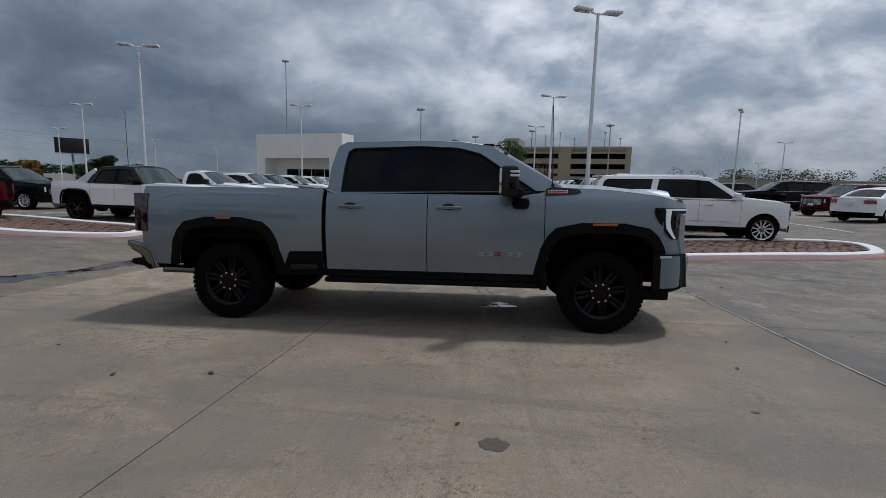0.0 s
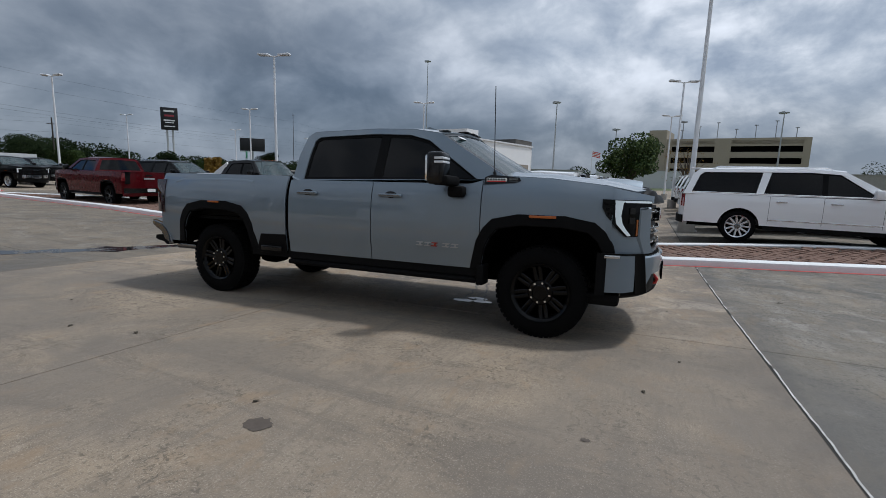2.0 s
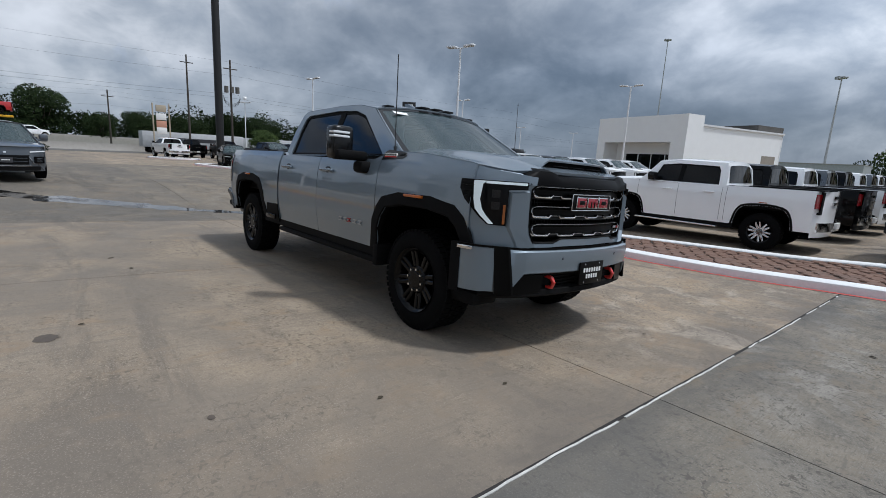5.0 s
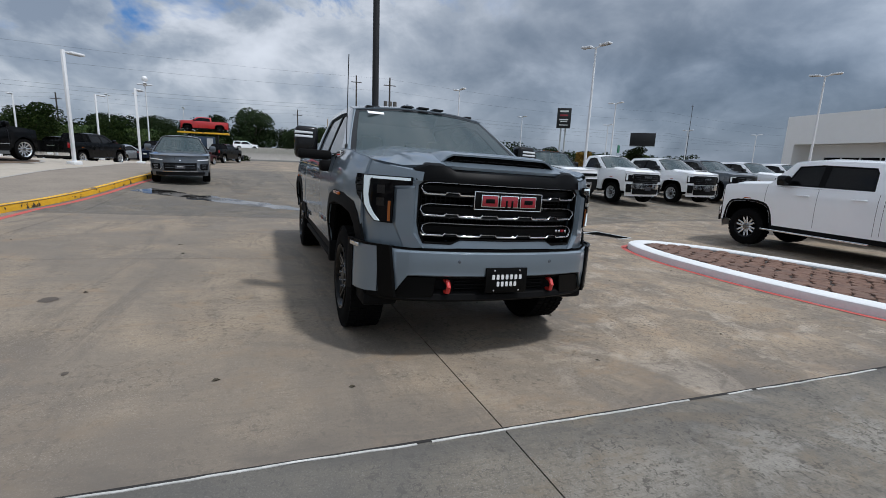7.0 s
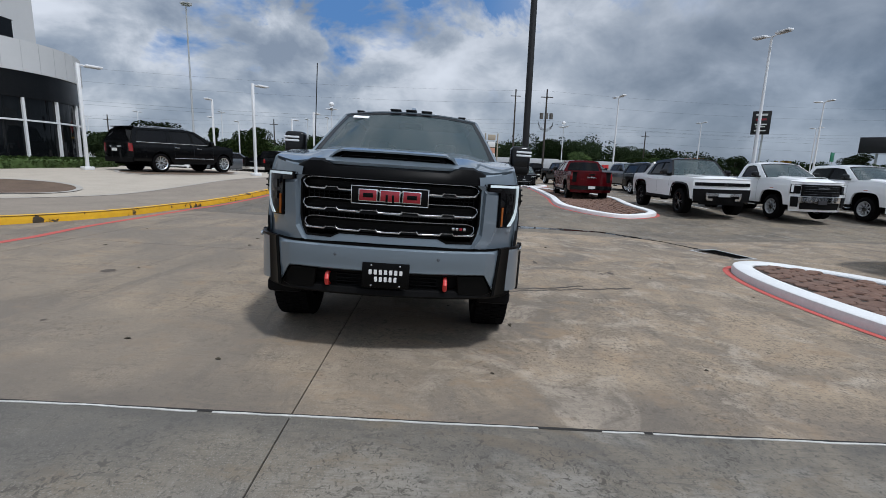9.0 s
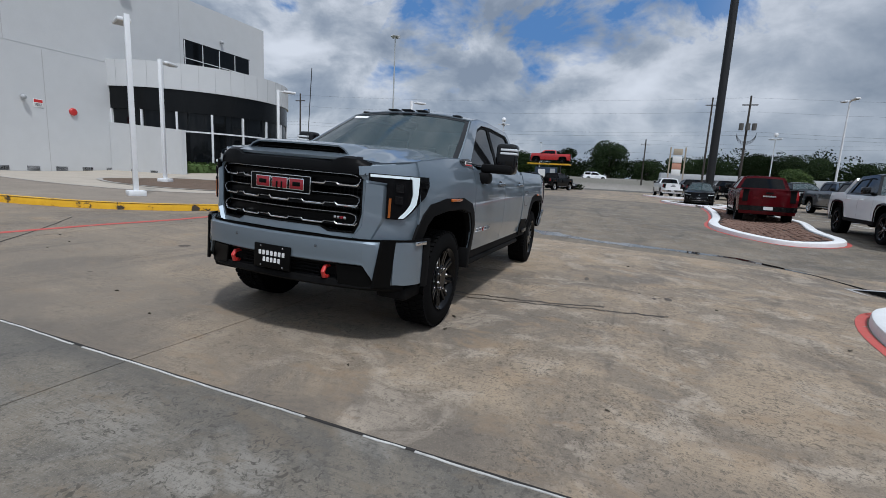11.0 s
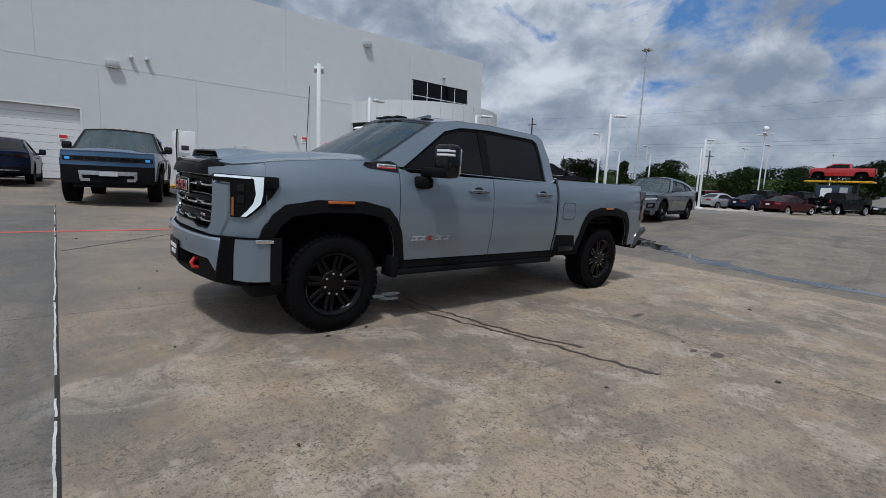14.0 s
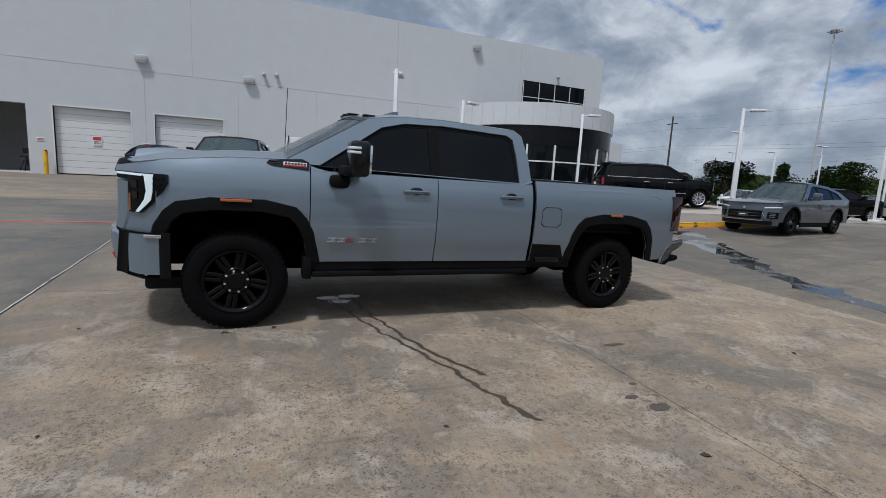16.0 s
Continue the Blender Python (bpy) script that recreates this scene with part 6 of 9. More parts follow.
# mesh behind the bars
bm = bmesh.new()
for k in range(34):
    y = -0.6 + 1.2 * k / 33
    box(bm, 2.83, 2.838, y - 0.004, y + 0.004, 0.88, 1.27)
for k in range(12):
    box(bm, 2.832, 2.84, -0.6, 0.6, 0.89 + 0.033 * k - 0.003, 0.89 + 0.033 * k + 0.003)
tagged(tp("grille_mesh", bm, BLADE, smooth=0), "black mesh", kind="stuff")
# badge: a dark tablet with a bright rim and three red blocks
badge = tp("front_badge", boxed(2.935, 2.99, -0.268, 0.268, 1.107, 1.233, 0.014), BLADE, "dark tablet badge with red blocks")
for a in ((-0.268, 0.268, 1.227, 1.234), (-0.268, 0.268, 1.106, 1.113), (-0.270, -0.263, 1.108, 1.232), (0.263, 0.270, 1.108, 1.232)):
    part("badge_rim", boxed(2.986, 2.995, *a, 0.003), CHROME, badge)
for c, wd in ((-0.152, 0.066), (0.0, 0.072), (0.152, 0.066)):
    part("badge_edge", boxed(2.99, 3.001, c - wd, c + wd, 1.127, 1.213, 0.004), CHROME, badge)
    part("badge_block", boxed(2.997, 3.004, c - wd + 0.006, c + wd - 0.006, 1.133, 1.207, 0.003), EMBLEM_RED, badge)
    if c:
        part("badge_slot", boxed(2.999, 3.0065, c - wd + 0.032, c + wd - 0.030, 1.155, 1.186, 0.004), BLADE, badge)
    else:
        for o in (-0.022, 0.022):
            part("badge_slot", boxed(2.999, 3.0065, o - 0.008, o + 0.008, 1.129, 1.180, 0.003), BLADE, badge)
for k in range(4):
    y = 0.455 + 0.027 * k
    tp("grille_tag", boxed(2.925, 2.945, y - 0.010, y + 0.010, 0.955, 0.975, 0.003), EMBLEM_RED if k == 2 else CHROME, "small bright model tag")

for s in (1, -1):
    # upright grey blade between grille and lamp
    def bx(y):
        return 2.892 - 0.95 * (abs(y) - 0.672) * (0.9 if abs(y) > 0.672 else 0.55)

    prof = [(0.790, 1.235), (0.660, 1.25), (0.652, 0.93), (0.585, 0.822), (0.725, 0.802), (0.790, 0.97)]
    blade = [(0.772, 1.215), (0.678, 1.228), (0.668, 0.92), (0.612, 0.835), (0.715, 0.815), (0.772, 0.975)]
    bm = bmesh.new()
    grid(bm, [[(bx(y) + dx, s * y, z) for y, z in pts + pts[:1]] for dx, pts in ((-0.05, prof), (-0.01, prof), (0.024, blade))])
    bm.faces.new([bm.verts.new((bx(y) + 0.024, s * y, z)) for y, z in blade])
    tp("front_blade", bm, GREY, "grey upright blade beside the grille", 30)

    # headlamp: a dark lens that wraps the corner, with a C-shaped guide, projector and amber strip
    def at(x, z, o=0.011):
        d = Vector((corner_y(x - 0.01) - corner_y(x + 0.01), 0.02)).normalized()
        lean = tyf(min(x, 2.6), max(z, 1.26)) / tyf(min(x, 2.6), 1.26)
        return (x + d.x * o, s * (max(corner_y(x) * lean, tyf(x, z) if x < 2.58 else 0) + d.y * o), z)

    bm = bmesh.new()
    lens = [(2.512, 1.23), (2.555, 1.155), (2.60, 1.09), (2.65, 1.035), (2.70, 0.982), (2.745, 0.979), (2.79, 0.979), (2.793, 1.235), (2.84, 1.24), (2.885, 1.245)]
    grid(bm, [[at(x, z, 0.022) for z in lin(z0, 1.298, 6)] for x, z0 in lens])
    head = solid(tp("headlamp", bm, LENS, "dark lens with a lit C-shaped guide", 40), 0.02, 0.0)
    bm = bmesh.new()
    grid(bm, [[at(x, z, 0.035) for x in lin(a, b, 6)] for z, a, b in ((1.292, 2.606, 2.684), (1.270, 2.607, 2.664), (1.16, 2.611, 2.655), (1.09, 2.625, 2.667), (1.04, 2.663, 2.697), (0.988, 2.708, 2.732))])
    solid(part("light_guide", bm, DRL, head, "lit white light guide"), 0.008, 0.0)
    bm = bmesh.new()
    grid(bm, [[at(x, z, 0.034) for x in lin(2.680, 2.88, 8)] for z in (1.292, 1.274)])
    solid(part("light_guide_top", bm, DRL, head, "lit white light guide"), 0.008, 0.0)
    for k in range(3):
        z = 1.262 - 0.042 * k
        bm = bmesh.new()
        grid(bm, [[at(x, zz, 0.038) for x in lin(2.535 + 0.016 * k, 2.607, 4)] for zz in (z - 0.006, z + 0.006)])
        solid(part("lamp_fin", bm, BLADE, head), 0.012, 0.0)
    for z in (1.205, 1.12):
        bm = bmesh.new()
        grid(bm, [[at(x, zz, 0.032) for x in lin(2.715, 2.755, 4)] for zz in (z - 0.028, z + 0.028)])
        solid(part("projector", bm, GLOSS, head), 0.014, 0.0)
    bm = bmesh.new()
    grid(bm, [[at(x, zz, 0.032) for x in lin(2.771, 2.782, 3)] for zz in (0.99, 1.13)])
    solid(part("amber_strip", bm, AMBER_DIM, head), 0.01, 0.0)
    # wing front: closes the corner below and above the lamp
    bm = bmesh.new()
    grid(bm, [[at(x, z) for z in lin(0.80, min(1.1, z1), 5)] for x, z1 in ((2.56, 1.1), (2.60, 1.09), (2.65, 1.035), (2.70, 0.982), (2.745, 0.98), (2.79, 0.98), (2.84, 0.94), (2.89, 0.86))])
    tp("wing_front", bm, GREY)
    bm = bmesh.new()
    grid(bm, [[at(x, z) for z in lin(1.28, tzt(x) + 0.022 * (1 - (corner_y(x) / 0.93) ** 2), 4)] for x in (2.585, 2.60, 2.65, 2.70, 2.745, 2.79, 2.84, 2.89, 2.92)])
    tp("lamp_lid", bm, GREY)

# hood front lip with its black guard
bm = bmesh.new()
rows = []
for u, dx, dz in ((0.0, 0.0, 0.0), (0.3, 0.016, -0.014), (1.0, 0.012, -0.045)):
    rows.append([(tnx(q) - 0.01 + dx, q * tyf(2.60, 1.3) * 0.995, tzt(tnx(q)) + 0.022 * (1 - q * q) + dz) for q in lin(-0.86, 0.86, 25)])
grid(bm, rows)
tp("bonnet_lip", bm, GREY)
bm = bmesh.new()


def hood_z(x, y):
    q = y / max(0.1, tyf(min(x, 2.60), tzt(min(x, 2.60))))
    nx = tnx(q)
    u = (x - T["cowl"]) / (nx - T["cowl"])
    return tzt(x) + T["crown"] * (1 - q * q) + T["dome"] * sm(0.80, 0.60, abs(q)) * sm(1.10, 0.98, u)


rows = []
for v in lin(0, 1, 8):
    row = []
    for y in lin(-0.665, 0.665, 31):
        xf_ = front_x(y) + 0.016
        zt = 1.364 + 0.036 * sm(0.40, 0.47, abs(y)) - 0.040 * sm(0.58, 0.665, abs(y))
        if v < 0.6:
            k = v / 0.6
            row.append((xf_ - 0.034 * k ** 1.6, y, 1.282 + (zt - 0.012 - 1.282) * k))
        else:
            k = (v - 0.6) / 0.4
            row.append((xf_ - 0.034 - 0.105 * k, y, zt - 0.012 + 0.014 * math.sin(k * 1.9)))
    rows.append(row)
grid(bm, rows)
solid(tp("bonnet_guard", bm, GUARD, "black bonnet guard"), 0.01, 0.0)
# hood scoop
bm = bmesh.new()
sx0, sx1, sw = 2.30, 2.82, 0.43
rows = []
for u in lin(0, 1, 8):
    x = sx0 + (sx1 - sx0) * u
    rows.append([(x, q * (sw + 0.04 * u), hood_z(x, q * sw) + 0.062 * sm(0, 0.95, u) * sm(1.0, 0.84, abs(q))) for q in lin(-1, 1, 21)])
grid(bm, rows)
solid(tp("bonnet_scoop", bm, GREY, "grey raised bonnet scoop"), 0.012, 0.0)
bm = bmesh.new()
grid(bm, [[(sx1 - 0.012, q * 0.40, hood_z(sx1, q * 0.40) + h * sm(1.0, 0.86, abs(q))) for q in lin(-1, 1, 17)] for h in (-0.012, 0.056)])
tp("scoop_mouth", bm, DARK, "black scoop opening")
for c in (-0.23, 0.0, 0.23):
    tp("scoop_slat", boxed(sx1 - 0.010, sx1 + 0.002, c - 0.10, c + 0.10, hood_z(sx1, 0) + 0.022, hood_z(sx1, 0) + 0.028, 0.002), BLADE)
bm = bmesh.new()
grid(bm, [[(sx1 + dx, q * 0.43, hood_z(sx1 + dx, q * 0.43) + h * sm(1.0, 0.90, abs(q))) for q in lin(-1, 1, 17)] for dx, h in ((0.080, 0.002), (0.06, 0.008), (0.012, 0.010), (0.004, 0.002))])
tp("scoop_sill", bm, GREY, "grey sill under the scoop opening")
for s in (1, -1):
    bm = bmesh.new()
    pipe(bm, [(1.66, s * 0.52, 1.515), (1.70, s * 0.2, 1.54), (1.72, -s * 0.05, 1.545)], 0.009, 6)
    tp("wiper", bm, TRIM)


# bumper: the bar wraps round to the arch
BUMP = [(0.0, 3.052), (0.2, 3.045), (0.4, 3.025), (0.6, 2.985), (0.70, 2.955), (0.76, 2.915), (0.82, 2.852), (0.87, 2.805), (0.92, 2.752), (0.955, 2.70), (0.98, 2.64), (0.995, 2.56)]


def bump_x(y):
    return interp(BUMP, abs(y))


def bump_low(y):
    return 0.640 - 0.145 * sm(0.69, 0.80, abs(y))


ys = sorted(lin(-0.94, 0.94, 33) + [-0.70, 0.70, -0.79, 0.79, -0.82, 0.82])
bm = bmesh.new()
rows = []
for dx, u in ((-0.09, 0.0), (-0.016, 0.0), (0.0, 0.06), (0.004, 0.55), (-0.004, 0.75), (-0.003, 0.95), (-0.014, 1.0), (-0.07, 1.0)):
    rows.append([(bump_x(y) + dx, y, 0.812 + (bump_low(y) - 0.812) * u) for y in ys])
grid(bm, rows)
tp("front_bumper", bm, GREY, "grey front bumper bar", 30)
bm = bmesh.new()
grid(bm, [[(bump_x(y) + dx, y * 0.99, z) for y in ys] for dx, z in ((-0.05, 0.827), (-0.03, 0.806))])
tp("bumper_gap", bm, DARK)
for s in (1, -1):
    # corner: grey cheek, narrow black vent, tag
    def wrap(y, z, o=0.0):
        d = Vector((0.02, bump_x(y - 0.01) - bump_x(y + 0.01))).normalized()
        return (bump_x(y) + d.x * o, s * (y + d.y * o), z)

    bm = bmesh.new()
    grid(bm, [[wrap(y, z0 + (0.818 - z0) * v, 0.0) for v in lin(0, 1, 5)] for y, z0 in ((0.872, 0.505), (0.905, 0.50), (0.935, 0.495), (0.96, 0.495), (0.98, 0.495), (0.993, 0.495))])
    solid(tp("bumper_cheek", bm, GREY, "grey bumper corner"), 0.03, 0.0)
    bm = bmesh.new()
    grid(bm, [[(x, s * y, z) for z in lin(0.47, 0.838, 6)] for x, y in ((2.575, 1.0), (2.54, 1.016), (2.50, 1.018))])
    solid(tp("bumper_end", bm, TRIM), 0.03, 0.0)
    bm = bmesh.new()
    grid(bm, [[wrap(y - 0.035 * (1 - v) * (1 if y < 0.85 else 0.5), 0.485 + 0.345 * v, o) for v in lin(0, 1, 6)] for y, o in ((0.800, 0.004), (0.808, 0.012), (0.835, 0.006), (0.862, 0.006), (0.880, 0.008))])
    solid(tp("air_vent", bm, BLADE, "black air curtain"), 0.02, 0.0)
    bm = bmesh.new()
    grid(bm, [[wrap(y, z, 0.008) for z in (0.822, 0.836)] for y in lin(0.80, 0.993, 10)])
    solid(tp("bumper_top_seam", bm, BLADE), 0.02, 0.0)
    tp("fog_lamp", boxed(2.815, 2.84, s * 0.835 - 0.014, s * 0.835 + 0.014, 0.52, 0.56, 0.006), DARK_CHROME)
    tag = tp("front_tag", boxed(2.56, 2.69, s * 1.008 - 0.008, s * 1.008 + 0.008, 0.796, 0.824, 0.004, m=Matrix.Translation((2.625, s * 1.008, 0)) @ Matrix.Rotation(radians(-s * 13), 4, "Z") @ Matrix.Translation((-2.625, -s * 1.008, 0))), CHROME, "small chrome side tag")
    tp("parking_sensor", boxed(3.02, 3.036, s * 0.36 - 0.014, s * 0.36 + 0.014, 0.735, 0.763, 0.012), STEEL_GREY)
    tp("parking_sensor", boxed(2.90, 2.922, s * 0.745 - 0.014, s * 0.745 + 0.014, 0.675, 0.703, 0.012), STEEL_GREY)
    # red tow hook
    bm = bmesh.new()
    pts = [(2.82, s * 0.42, 0.60), (2.93, s * 0.42, 0.605), (2.985, s * 0.42, 0.598), (3.008, s * 0.42, 0.565), (2.995, s * 0.42, 0.53), (2.945, s * 0.42, 0.518)]
    pipe(bm, pts, 0.0165, 10)
    tp("tow_hook", bm, HOOK_RED, "red tow hook")
# lower fascia
fy = [y * 0.985 for y in ys]
bm = bmesh.new()
rows = []
for dx, z in ((-0.035, 0.655), (-0.05, 0.62), (-0.09, 0.60), (-0.10, 0.53), (-0.04, 0.505), (-0.035, 0.47), (-0.08, 0.445), (-0.22, 0.42)):
    rows.append([(bump_x(y) + dx, y, min(z, bump_low(y) + 0.01) - 0.01 * sm(0.7, 0.85, abs(y))) for y in fy])
grid(bm, rows)
tp("lower_fascia", bm, TRIM, "matt black lower fascia", 30)
for s in (1, -1):
    q = [(0.50, 0.632), (0.70, 0.632), (0.775, 0.495), (0.70, 0.478), (0.52, 0.492)]
    bm = plate(bmesh.new(), [(bump_x(y) - 0.05, s * y, z) for y, z in q], (1, 0, 0), 0.022)
    bmesh.ops.bevel(bm, geom=bm.edges[:], offset=0.006, segments=1, affect="EDGES")
    tp("fascia_shield", bm, BLADE, "black bumper shield")
for k in range(4):
    tp("lower_slat", boxed(2.93, 2.965, -0.36, 0.36, 0.515 + 0.026 * k, 0.523 + 0.026 * k), TRIM)
for s in (1, -1):
    tp("air_dam", boxed(2.40, 2.70, s * 0.82 - 0.13, s * 0.82 + 0.13, 0.36, 0.47, 0.03), TRIM)
pl = tp("front_plate", boxed(3.045, 3.061, -0.165, 0.165, 0.53, 0.71, 0.006), BLADE, "black show plate with two pale bars")
for z, wid in ((0.645, 0.125), (0.595, 0.085)):
    k = 7 if wid > 0.1 else 5
    for i in range(k):
        c = -wid + 2 * wid * (i + 0.5) / k
        part("plate_bar", boxed(3.061, 3.064, c - wid / k * 0.6, c + wid / k * 0.6, z - 0.017, z + 0.017, 0.004), PLATE_WHITE, pl)
for y, z in ((-0.1, 0.692), (0.1, 0.692), (-0.1, 0.548), (0.1, 0.548)):
    part("plate_screw", boxed(3.061, 3.065, y - 0.006, y + 0.006, z - 0.006, z + 0.006, 0.003), CHROME, pl)

for s in (1, -1):
    # door handles
    for hx in (-0.60, 0.45):
        hz = 1.275
        y = tyf(hx, hz)
        cup = bmesh.new()
        bmesh.ops.create_uvsphere(cup, u_segments=16, v_segments=8, radius=1.0)
        for v in cup.verts:
            v.co = Vector((hx + v.co.x * 0.075, s * (y + 0.006 + v.co.y * 0.010), hz + v.co.z * 0.042))
        h = tp("door_handle", cup, GLOSS, "chrome pull handle over a dark cup")
        bm = bmesh.new()
        a, b = sorted((s * (y + 0.012), s * (y + 0.046)))
        box(bm, hx - 0.135, hx + 0.135, a, b, hz - 0.017, hz + 0.017, 0.014)
        part("handle_grip", bm, GREY, h)
        part("handle_trim", boxed(hx - 0.12, hx + 0.12, s * (y + 0.046) - 0.004, s * (y + 0.046) + 0.004, hz - 0.006, hz + 0.006, 0.003), DARK_CHROME, h)
    # tow mirrors
    bm = bmesh.new()
    a, b = sorted((s * 0.90, s * 1.10))
    box(bm, 1.10, 1.27, a, b, 1.275, 1.385, 0.035)
    a, b = sorted((s * 0.98, s * 1.30))
    box(bm, 1.03, 1.20, a, b, 1.385, 1.475, 0.03)
    mir = tp("tow_mirror", bm, TRIM, "large black tow mirror")
    bm = bmesh.new()
    a, b = sorted((s * 1.11, s * 1.32))
    box(bm, 0.98, 1.15, a, b, 1.39, 1.69, 0.04, 3)
    part("mirror_shell", bm, GLOSS, mir)
    bm = bmesh.new()
    for z in (1.628, 1.592):
        a, b = sorted((s * 1.16, s * 1.325))
        box(bm, 1.065, 1.156, a, b, z - 0.011, z + 0.011, 0.006)
    part("mirror_lamp", bm, DRL_OFF, mir, "pale clear lamp strips")
    bm = bmesh.new()
    a, b = sorted((s * 1.14, s * 1.295))
    box(bm, 0.973, 0.985, a, b, 1.42, 1.66, 0.02)
    part("mirror_glass", bm, CHROME, mir)
    # side tag behind the wing: dark vent, white and red plate
    bm = bmesh.new()
    q = [(1.44, 1.405), (1.44, 1.475), (1.50, 1.50), (1.77, 1.475), (1.79, 1.445), (1.74, 1.425)]
    plate(bm, [(x, s * (tyf(x, z) - 0.005), z) for x, z in q], (0, s, 0), 0.022)
    vent = tp("wing_vent", bm, GLOSS, "dark wing vent with a small white and red tag")
    bm = bmesh.new()
    a, b = sorted((s * (tyf(1.56, 1.45) + 0.014), s * (tyf(1.56, 1.45) + 0.024)))
    box(bm, 1.46, 1.655, a, b, 1.428, 1.468, 0.003)
    part("vent_tag", bm, STICKER, vent)
    a, b = sorted((s * (tyf(1.56, 1.45) + 0.020), s * (tyf(1.56, 1.45) + 0.0265)))
    bm = bmesh.new()
    for k in range(7):
        box(bm, 1.468 + 0.026 * k, 1.486 + 0.026 * k, a, b, 1.447, 1.463)
    part("tag_bars", bm, INK, vent)
    part("tag_red_bar", boxed(1.468, 1.648, a, b, 1.431, 1.442), RED_PRINT, vent)
    bm = bmesh.new()
    for k in range(3):
        box(bm, 1.68, 1.76, *sorted((s * (tyf(1.7, 1.45) + 0.012), s * (tyf(1.7, 1.45) + 0.022))), 1.437 + 0.014 * k, 1.443 + 0.014 * k)
    part("vent_slat", bm, DARK_CHROME, vent)
    # door badge: bright and red strokes
    y = tyf(0.95, 0.82) + 0.011
    for x, wd, mt in ((0.0, 0.085, SILVER_TRIM), (0.088, 0.075, SILVER_TRIM), (0.165, 0.078, EMBLEM_RED), (0.285, 0.085, SILVER_TRIM), (0.378, 0.085, SILVER_TRIM)):
        xx = (0.80 + x) if s < 0 else (1.235 - x)
        bm = bmesh.new()
        for u0, u1, v0, v1 in ((-0.5, 0.34, 0.030, 0.041), (-0.5, 0.34, 0.0, 0.011), (-0.1, 0.12, 0.011, 0.030)):
            q = [(u0, v0), (u0 + 0.1, v1), (u1 + 0.1, v1), (u1, v0)]
            lean = v0 * 7
            plate(bm, [(xx - s * (u + lean / 3) * wd, s * (y - 0.006), 0.785 + v) for u, v in q], (0, s, 0), 0.012)
        tp("door_badge", bm, mt, "small red badge block" if mt is EMBLEM_RED else "small silver badge block")
    # amber markers on the arches
    for x, z in ((2.02, 1.125), (-2.02, 1.13)):
        yy = tyf(x, 1.05) + 0.022
        tp("side_marker", boxed(x - (0.12 if x > 0 else 0.085), x + (0.12 if x > 0 else 0.085), s * yy - 0.012, s * yy + 0.012, z - 0.012, z + 0.012, 0.006), AMBER, "amber side marker")
    # lower end of the front arch lip
    tp("arch_lip_end", boxed(1.40, 1.475, s * 0.93 - 0.09, s * 0.93 + 0.09, 0.44, 0.64, 0.012), TRIM)
    # running board
    bm = bmesh.new()
    a, b = sorted((s * 0.88, s * 1.01))
    box(bm, -0.90, 1.40, a, b, 0.452, 0.508, 0.02)
    rb = tp("running_board", bm, TRIM, "black running board")
    for x in (-0.6, 1.0):
        part("board_bracket", boxed(x - 0.05, x + 0.05, s * 0.75 - 0.2, s * 0.75 + 0.2, 0.47, 0.53), DARK, rb)
    part("board_tread", boxed(-0.86, 1.36, s * 0.945 - 0.045, s * 0.945 + 0.045, 0.508, 0.513), RUBBER, rb)
    # bed step recess in front of the rear wheel
    bm = bmesh.new()
    q = [(-1.36, 0.60), (-1.28, 0.78), (-0.91, 0.79), (-0.91, 0.555), (-1.3, 0.555)]
    plate(bm, [(x, s * (tyf(x, max(z, 0.6)) + 0.004), z) for x, z in q], (0, s, 0), 0.016)
    bmesh.ops.bevel(bm, geom=bm.edges[:], offset=0.006, segments=1, affect="EDGES")
    stp = tp("bed_step", bm, TRIM, "black bed side step")
    part("step_tread", boxed(-1.26, -0.95, s * 1.045 - 0.012, s * 1.045 + 0.012, 0.59, 0.65, 0.01), GLOSS, stp)
    # tail lamp
    bm = bmesh.new()
    grid(bm, [[(x, s * (tyf(max(x, -3.03), z) + 0.006 if x > -3.06 else 0.93), z) for z in lin(0.965, 1.39, 6)] for x in (-2.965, -3.04, -3.15)])
    tl = solid(tp("tail_lamp", bm, TAIL_DARK, "smoked red tail lamp"), 0.03, 0.0)
    bm = bmesh.new()
    grid(bm, [[(x, s * (tyf(max(x, -3.03), z) + 0.012 if x > -3.06 else 0.935), z) for z in lin(1.16, 1.26, 3)] for x in (-2.98, -3.04, -3.15)])
    part("lamp_band", bm, TAIL, tl)
    # rear bumper corner with its step hole
    bm = bmesh.new()
    hook = [(-2.87, 0.545), (-2.90, 0.66), (-2.955, 0.755), (-3.05, 0.825), (-3.20, 0.86), (-3.25, 0.855), (-3.255, 0.80), (-3.21, 0.785), (-3.08, 0.755), (-3.01, 0.70), (-2.97, 0.62), (-2.955, 0.545)]
    plate(bm, [(x, s * 0.985, z) for x, z in hook], (0, -s, 0), 0.34)
    bmesh.ops.bevel(bm, geom=[e for e in bm.edges if abs(e.verts[0].co.y - e.verts[1].co.y) < 0.01 and abs(e.verts[0].co.y) > 0.9], offset=0.03, segments=3, affect="EDGES")
    rb2 = tp("rear_bumper_corner", bm, DARK_CHROME, "dark chrome rear bumper corner")
    bm = bmesh.new()
    fill = [(-2.96, 0.53), (-2.975, 0.62), (-3.015, 0.70), (-3.085, 0.752), (-3.20, 0.78), (-3.21, 0.755), (-3.10, 0.70), (-3.075, 0.655), (-3.20, 0.645), (-3.215, 0.60), (-3.17, 0.58), (-3.06, 0.565), (-3.0, 0.525)]
    plate(bm, [(x, s * 0.955, z) for x, z in fill], (0, -s, 0), 0.32)
